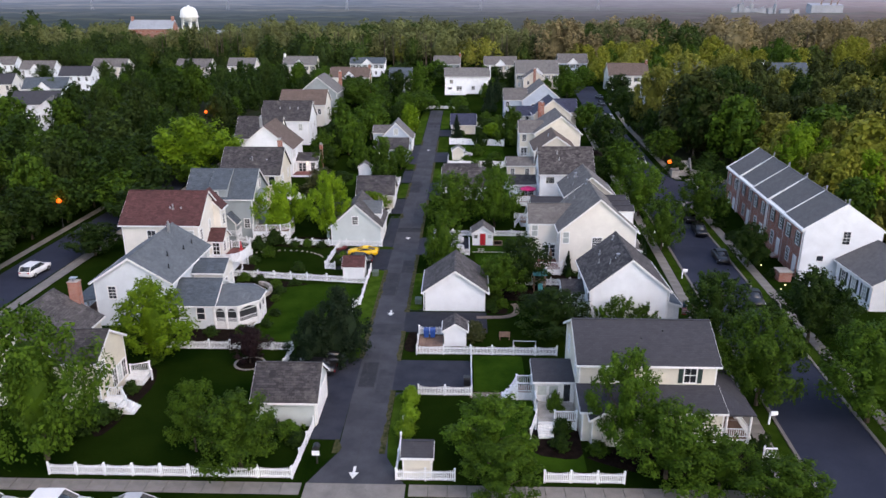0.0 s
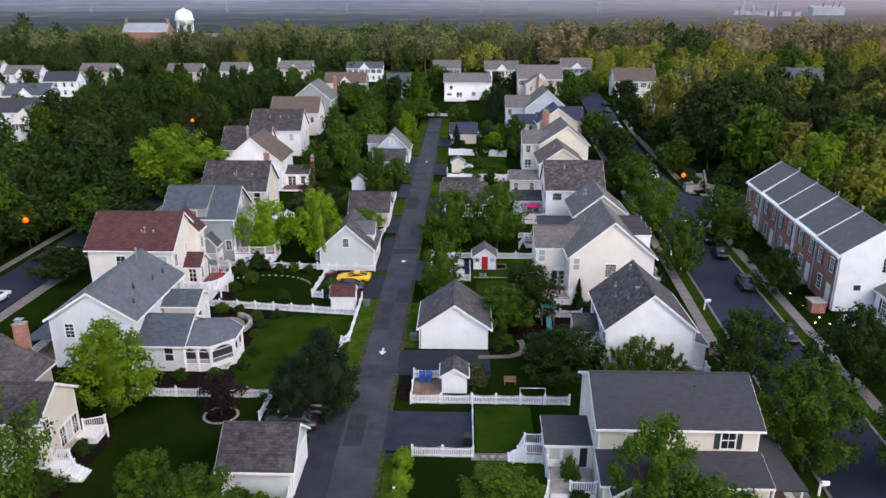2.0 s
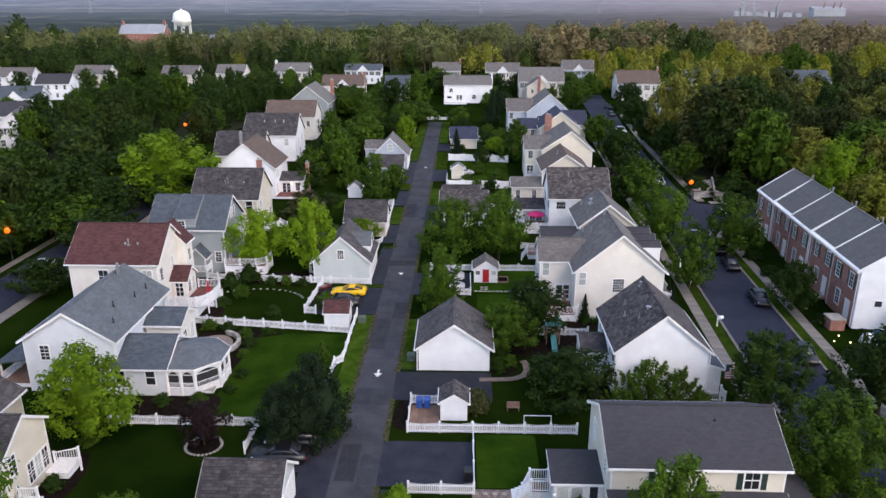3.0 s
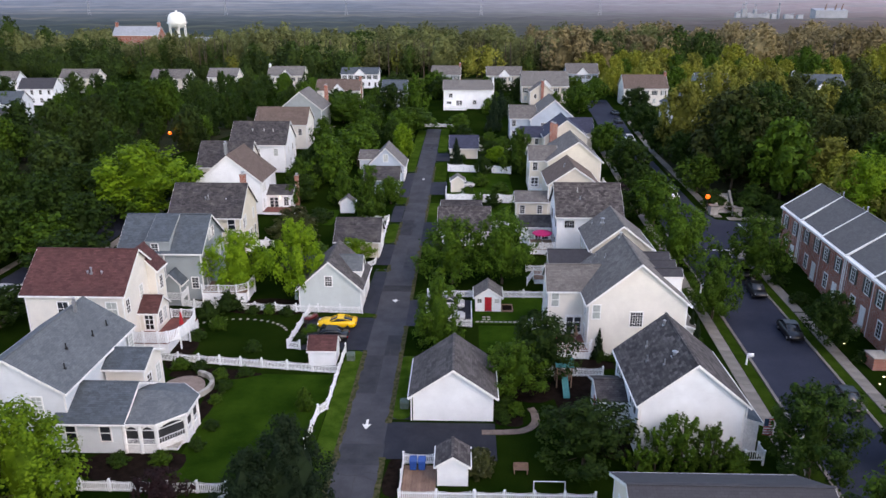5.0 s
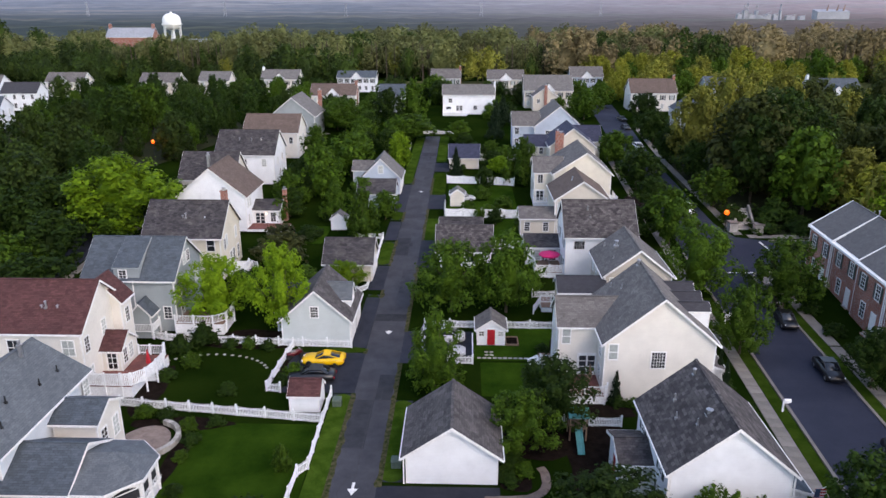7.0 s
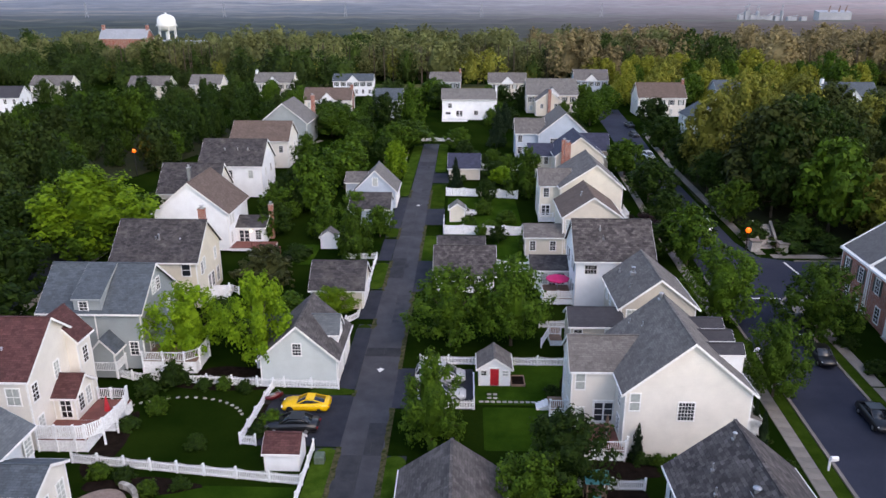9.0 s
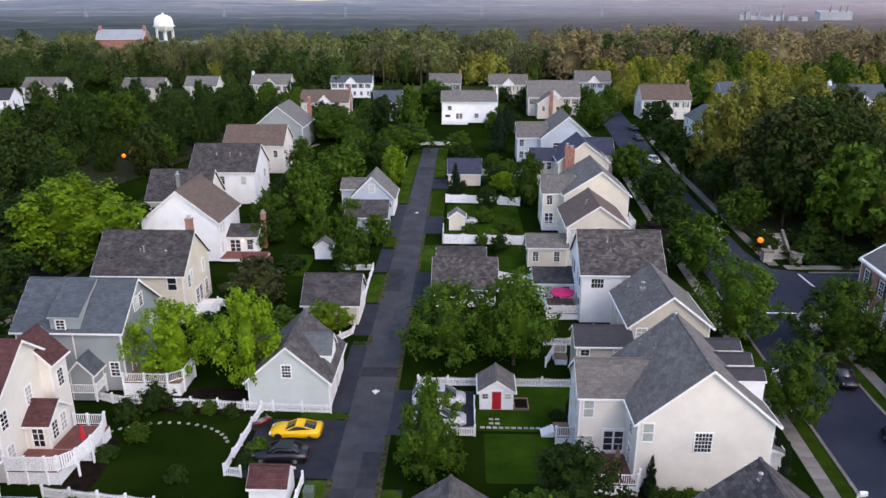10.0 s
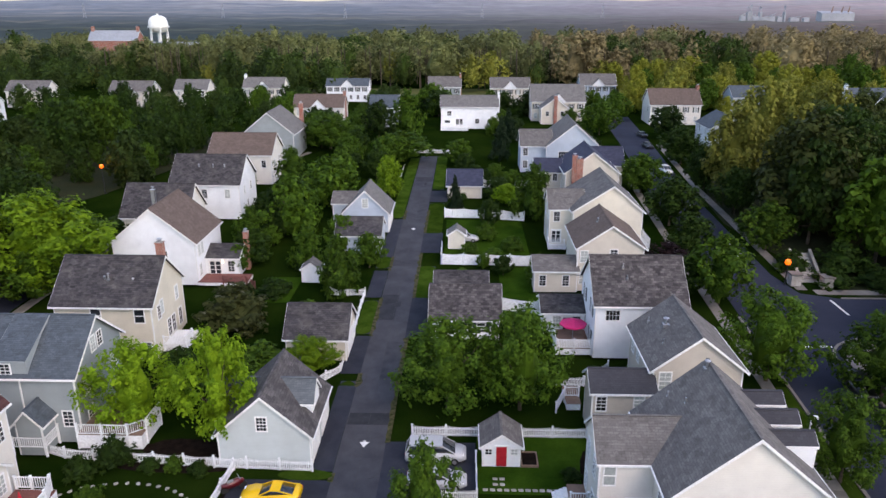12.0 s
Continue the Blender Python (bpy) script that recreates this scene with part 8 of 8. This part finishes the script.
def mailbox(x, y, turn=0):
    ob = thing("mailbox", "white mailbox on a white post beside the street", "mailbox", x, y, 0, turn, "mailboxes")
    bm = bmesh.new()
    box(bm, -0.07, 0.07, -0.07, 0.07, 0, 1.15)
    box(bm, -0.06, 0.5, -0.05, 0.05, 0.9, 1.0)
    part("post", bm, "fence_white", ob)
    bm = bmesh.new()
    box(bm, 0.02, 0.62, -0.14, 0.14, 1.02, 1.2)
    tube(bm, (0.02, 0, 1.2), (0.62, 0, 1.2), 0.14, 0.14, 12)
    part("letter_box", bm, "fence_white", ob)


for y in (55.4, 76.0, 91.0, 104.5, 110.5):
    mailbox(ex(y, -0.9), y)
sg = thing("estate_sign", "white hanging yard sign on a post", "sign", 33.0, 49.2)
bm = bmesh.new()
box(bm, -0.06, 0.06, -0.06, 0.06, 0, 1.9)
box(bm, -0.1, 1.0, -0.05, 0.05, 1.62, 1.72)
part("post", bm, "fence_white", sg)
bm = bmesh.new()
box(bm, 0.2, 0.95, -0.02, 0.02, 0.85, 1.5)
part("board", bm, "fence_white", sg)
bm = bmesh.new()
box(bm, 0.3, 0.85, -0.03, -0.021, 1.2, 1.4)
box(bm, 0.3, 0.85, -0.03, -0.021, 0.95, 1.02)
part("lettering", bm, "car_blue", sg)
bx = thing("newspaper_box", "dark hooded post box with a white front on the verge", "mailbox", -3.0, 48.6)
bm = bmesh.new()
box(bm, -0.06, 0.06, -0.06, 0.06, 0, 1.5)
tube(bm, (0, -0.3, 1.55), (0, 0.3, 1.55), 0.28, 0.28, 12)
part("post", bm, "black", bx)
bm = bmesh.new()
box(bm, -0.3, 0.3, -0.36, -0.31, 1.0, 1.4)
part("front", bm, "fence_white", bx)
# playset with teal roof and slide
ps = thing("playset", "wooden playset with teal roof and teal slide", "playset", 18.6, 86.4)
for x in (-0.7, 0.7):
    for y in (-0.7, 0.7):
        bm = bmesh.new()
        box(bm, x - 0.06, x + 0.06, y - 0.06, y + 0.06, 0, 2.4)
        part("leg", bm, "deck_brown", ps)
bm = bmesh.new()
slab(bm, [(-0.9, -0.9, 2.35), (0.9, -0.9, 2.35), (0.9, 0, 2.9), (-0.9, 0, 2.9)], 0.06)
slab(bm, [(-0.9, 0, 2.9), (0.9, 0, 2.9), (0.9, 0.9, 2.35), (-0.9, 0.9, 2.35)], 0.06)
part("canopy", bm, "teal", ps)
bm = bmesh.new()
box(bm, -0.75, 0.75, -0.75, 0.75, 1.15, 1.25)
part("platform", bm, "deck_brown", ps)
bm = bmesh.new()
hexa(bm, [(-0.25, -2.9, 0.08), (0.25, -2.9, 0.08), (0.25, -0.8, 1.15), (-0.25, -0.8, 1.15), (-0.25, -2.9, 0.16), (0.25, -2.9, 0.16), (0.25, -0.8, 1.23), (-0.25, -0.8, 1.23)])
for s in (-1, 1):
    hexa(bm, [(s * 0.27 - 0.03, -2.9, 0.08), (s * 0.27 + 0.03, -2.9, 0.08), (s * 0.27 + 0.03, -0.8, 1.15), (s * 0.27 - 0.03, -0.8, 1.15), (s * 0.27 - 0.03, -2.9, 0.34), (s * 0.27 + 0.03, -2.9, 0.34), (s * 0.27 + 0.03, -0.8, 1.41), (s * 0.27 - 0.03, -0.8, 1.41)])
part("slide", bm, "teal", ps)
# garden bench, goal frame, patio umbrellas
bn = thing("garden_bench", "weathered wooden garden bench on the lawn", "bench", 13.4, 71.8)
for n, a in (("seat", (-0.6, 0.6, -0.2, 0.2, 0.4, 0.45)), ("backrest", (-0.6, 0.6, 0.18, 0.23, 0.45, 0.85)), ("leg", (-0.55, -0.48, -0.18, 0.18, 0, 0.4)), ("leg", (0.48, 0.55, -0.18, 0.18, 0, 0.4))):
    bm = bmesh.new()
    box(bm, *a)
    part(n, bm, "deck_brown", bn)
bm = bmesh.new()
for p, q in (((-1.2, 0, 0), (-1.2, 0, 1.0)), ((1.2, 0, 0), (1.2, 0, 1.0)), ((-1.2, 0, 1.0), (1.2, 0, 1.0))):
    tube(bm, p, q, 0.035)
single("goal_frame", bm, "fence_white", "small white tube goal frame on the lawn", "goal", 15.4, 69.4)


def umbrella(x, y, z, r, mat, label, closed=False):
    ob = thing("patio_umbrella", label, "umbrella", x, y, z)
    bm = bmesh.new()
    tube(bm, (0, 0, 0), (0, 0, 2.3), 0.03)
    part("pole", bm, "metal", ob)
    bm = bmesh.new()
    if closed:
        tube(bm, (0, 0, 0.9), (0, 0, 2.3), 0.28, 0.05, 8)
    else:
        n = 8
        top = bm.verts.new((0, 0, 2.45))
        ring = [bm.verts.new((r * math.cos(k * math.tau / n), r * math.sin(k * math.tau / n), 1.95)) for k in range(n)]
        low = [bm.verts.new((r * math.cos(k * math.tau / n), r * math.sin(k * math.tau / n), 1.78)) for k in range(n)]
        for k in range(n):
            bm.faces.new((top, ring[k], ring[(k + 1) % n]))
            bm.faces.new((ring[k], low[k], low[(k + 1) % n], ring[(k + 1) % n]))
    part("canopy", bm, mat, ob)


umbrella(20.6, 126.6, 0.8, 1.5, "pink", "open magenta patio umbrella on the white deck")
umbrella(-22.6, 95.4, 1.0, 0.5, "red", "closed red patio umbrella on the deck", True)
umbrella(20.8, 93.8, 0.9, 0.5, "deck_brown", "closed brown patio umbrella on the deck", True)
# flag on the white house
fl = thing("flag", "striped red, white and blue flag hanging from a porch pole", "flag", 33.4, 75.2, 0)
bm = bmesh.new()
tube(bm, (-0.1, 0, 2.6), (0.9, -0.2, 3.6), 0.025)
part("flagpole", bm, "white", fl)
bm = bmesh.new()
for k in range(13):
    z = 3.4 - k * 0.12
    box(bm, 0.05 + 0.08, 0.05 + 0.86, -0.24, -0.22, z - 0.12, z, 1 if k % 2 else 0)
me = mesh("stripe", bm, ["red", "white"])
child("stripes", me, fl)
bm = bmesh.new()
box(bm, 0.13, 0.5, -0.25, -0.245, 2.7, 3.4)
part("canton", bm, "car_blue", fl)
# motorcycle-like heap beside the yellow car
mc = thing("motorcycle", "dark red parked motorcycle beside the fence", "motorcycle", -9.1, 100.4, 0, 35)
for x in (-0.7, 0.7):
    bm = bmesh.new()
    tube(bm, (x, -0.07, 0.33), (x, 0.07, 0.33), 0.33, 0.33, 16)
    part("wheel", bm, "tyre", mc)
bm = bmesh.new()
loft(bm, [[(x, -w, z0), (x, w, z0), (x, w * 0.8, z1), (x, -w * 0.8, z1)] for x, w, z0, z1 in ((-0.95, 0.1, 0.6, 0.8), (-0.3, 0.22, 0.4, 0.85), (0.3, 0.2, 0.45, 1.0), (0.8, 0.1, 0.6, 0.85))])
part("body", bm, "car_red", mc)
bm = bmesh.new()
tube(bm, (0.45, -0.38, 1.1), (0.45, 0.38, 1.1), 0.03)
box(bm, -0.5, 0.0, -0.15, 0.15, 0.85, 0.95)
part("handlebar", bm, "metal", mc)
# stone pillars and steps at the junction
for x, y in ((53.0, 146.2), (56.8, 145.2)):
    p = thing("stone_pillar", "square stone entrance pillar with pale cap", "pillar", x, y, group="stone pillars")
    bm = bmesh.new()
    box(bm, -0.65, 0.65, -0.65, 0.65, 0, 1.5)
    part("shaft", bm, "stone", p)
    bm = bmesh.new()
    box(bm, -0.78, 0.78, -0.78, 0.78, 1.5, 1.7)
    part("cap", bm, "concrete", p)
st = thing("stone_steps", "broad stone steps climbing into the trees", "steps", 55.4, 147.0)
for k in range(14):
    bm = bmesh.new()
    box(bm, -1.2 + k * 0.12, 1.2 + k * 0.12, k * 0.55, k * 0.55 + 0.56, 0, 0.12 * (k + 1))
    part("step", bm, "stone", st)
for s in (-1, 1):
    bm = bmesh.new()
    hexa(bm, [(s * 1.4 - 0.2, -0.2, 0), (s * 1.4 + 0.2, -0.2, 0), (s * 1.4 + 1.9, 7.7, 0), (s * 1.4 + 1.5, 7.7, 0), (s * 1.4 - 0.2, -0.2, 0.7), (s * 1.4 + 0.2, -0.2, 0.7), (s * 1.4 + 1.9, 7.7, 2.3), (s * 1.4 + 1.5, 7.7, 2.3)])
    part("cheek_wall", bm, "stone", st)
pl = thing("planter_bed", "square timber-edged planting bed beside the shed", "planter", 14.1, 105.0)
for n, a in (("edge", (-0.7, 0.7, -1.0, -0.9)), ("edge", (-0.7, 0.7, 0.9, 1.0)), ("edge", (-0.7, -0.6, -0.9, 0.9)), ("edge", (0.6, 0.7, -0.9, 0.9))):
    bm = bmesh.new()
    box(bm, *a, 0, 0.22)
    part(n, bm, "deck_brown", pl)
bm = bmesh.new()
box(bm, -0.6, 0.6, -0.9, 0.9, 0, 0.12)
part("soil", bm, "mulch", pl)
# curved stone seat wall and patio behind the sunroom
bm = bmesh.new()
slab(bm, [(x, y, 0.05) for x, y in blob(-18.8, 84.4, 2.2, 2.6, 20, 0.02)], 0.05)
single("patio", bm, "paver", "tan paved patio behind the sunroom", "patio", kind="structure")
wl = thing("seat_wall", "curved pale stone seat wall round the patio", "wall", -18.6, 84.6)
for k in range(14):
    a, b = math.radians(-62 + k * 10), math.radians(-62.6 + (k + 1) * 10)
    bm = bmesh.new()
    hexa(bm, [(r * math.cos(q), r * math.sin(q), z) for z in (0, 0.5) for q, r in ((a, 2.5), (b, 2.5), (b, 2.9), (a, 2.9))])
    part("block", bm, "stone", wl)
bm = bmesh.new()
for k in range(28):
    a = k * math.tau / 28
    box(bm, 1.5 * math.cos(a) - 0.11, 1.5 * math.cos(a) + 0.11, 1.4 * math.sin(a) - 0.09, 1.4 * math.sin(a) + 0.09, 0, 0.1)
single("bed_edging", bm, "stone", "ring of small stones round the plum tree", "edging", -13.2, 65.4, 0.02, kind="stuff")

# lit path lights, brick stoop, cover and bin by the end row house
for x, y in ((50.5, 95.7), (50.4, 91.7), (50.8, 88.2), (49.6, 86.7), (51.2, 86.4)):
    ob = thing("path_light", "small lit path light in the planting", "garden light", x, y, group="path lights")
    bm = bmesh.new()
    tube(bm, (0, 0, 0), (0, 0, 0.3), 0.025)
    part("stake", bm, "black", ob)
    bm = bmesh.new()
    tube(bm, (0, 0, 0.3), (0, 0, 0.4), 0.08, 0.1)
    part("bulb", bm, "lamp_warm", ob, "glowing warm globe")
    bm = bmesh.new()
    tube(bm, (0, 0, 0.4), (0, 0, 0.46), 0.13, 0.03)
    part("cap", bm, "black", ob)
st = thing("brick_stoop", "red brick stoop with pale cap and steps", "stoop", 51.6, 91.0)
bm = bmesh.new()
box(bm, -0.9, 0.75, -0.9, 0.9, 0, 1.3)
part("base", bm, "brick", st)
bm = bmesh.new()
box(bm, -0.98, 0.8, -0.98, 0.98, 1.302, 1.4)
part("cap", bm, "stone", st)
for k in range(4):
    bm = bmesh.new()
    box(bm, -0.5, 0.5, 0.92 + k * 0.3, 0.92 + (k + 1) * 0.3, 0, 1.1 - k * 0.26)
    part("step", bm, "brick", st)
gc = thing("grill_cover", "white cover draped over a grill", "grill", 53.4, 86.9)
bm = bmesh.new()
loft(bm, [[(-w, -d, z), (w, -d, z), (w, d, z), (-w, d, z)] for w, d, z in ((0.8, 0.5, 0.0), (0.72, 0.42, 0.6), (0.6, 0.34, 1.05), (0.3, 0.2, 1.2))])
part("cover", bm, "fence_white", gc)
wheelie_bin(54.6, 87.6, "blue_bin", "blue wheeled bin by the end wall")
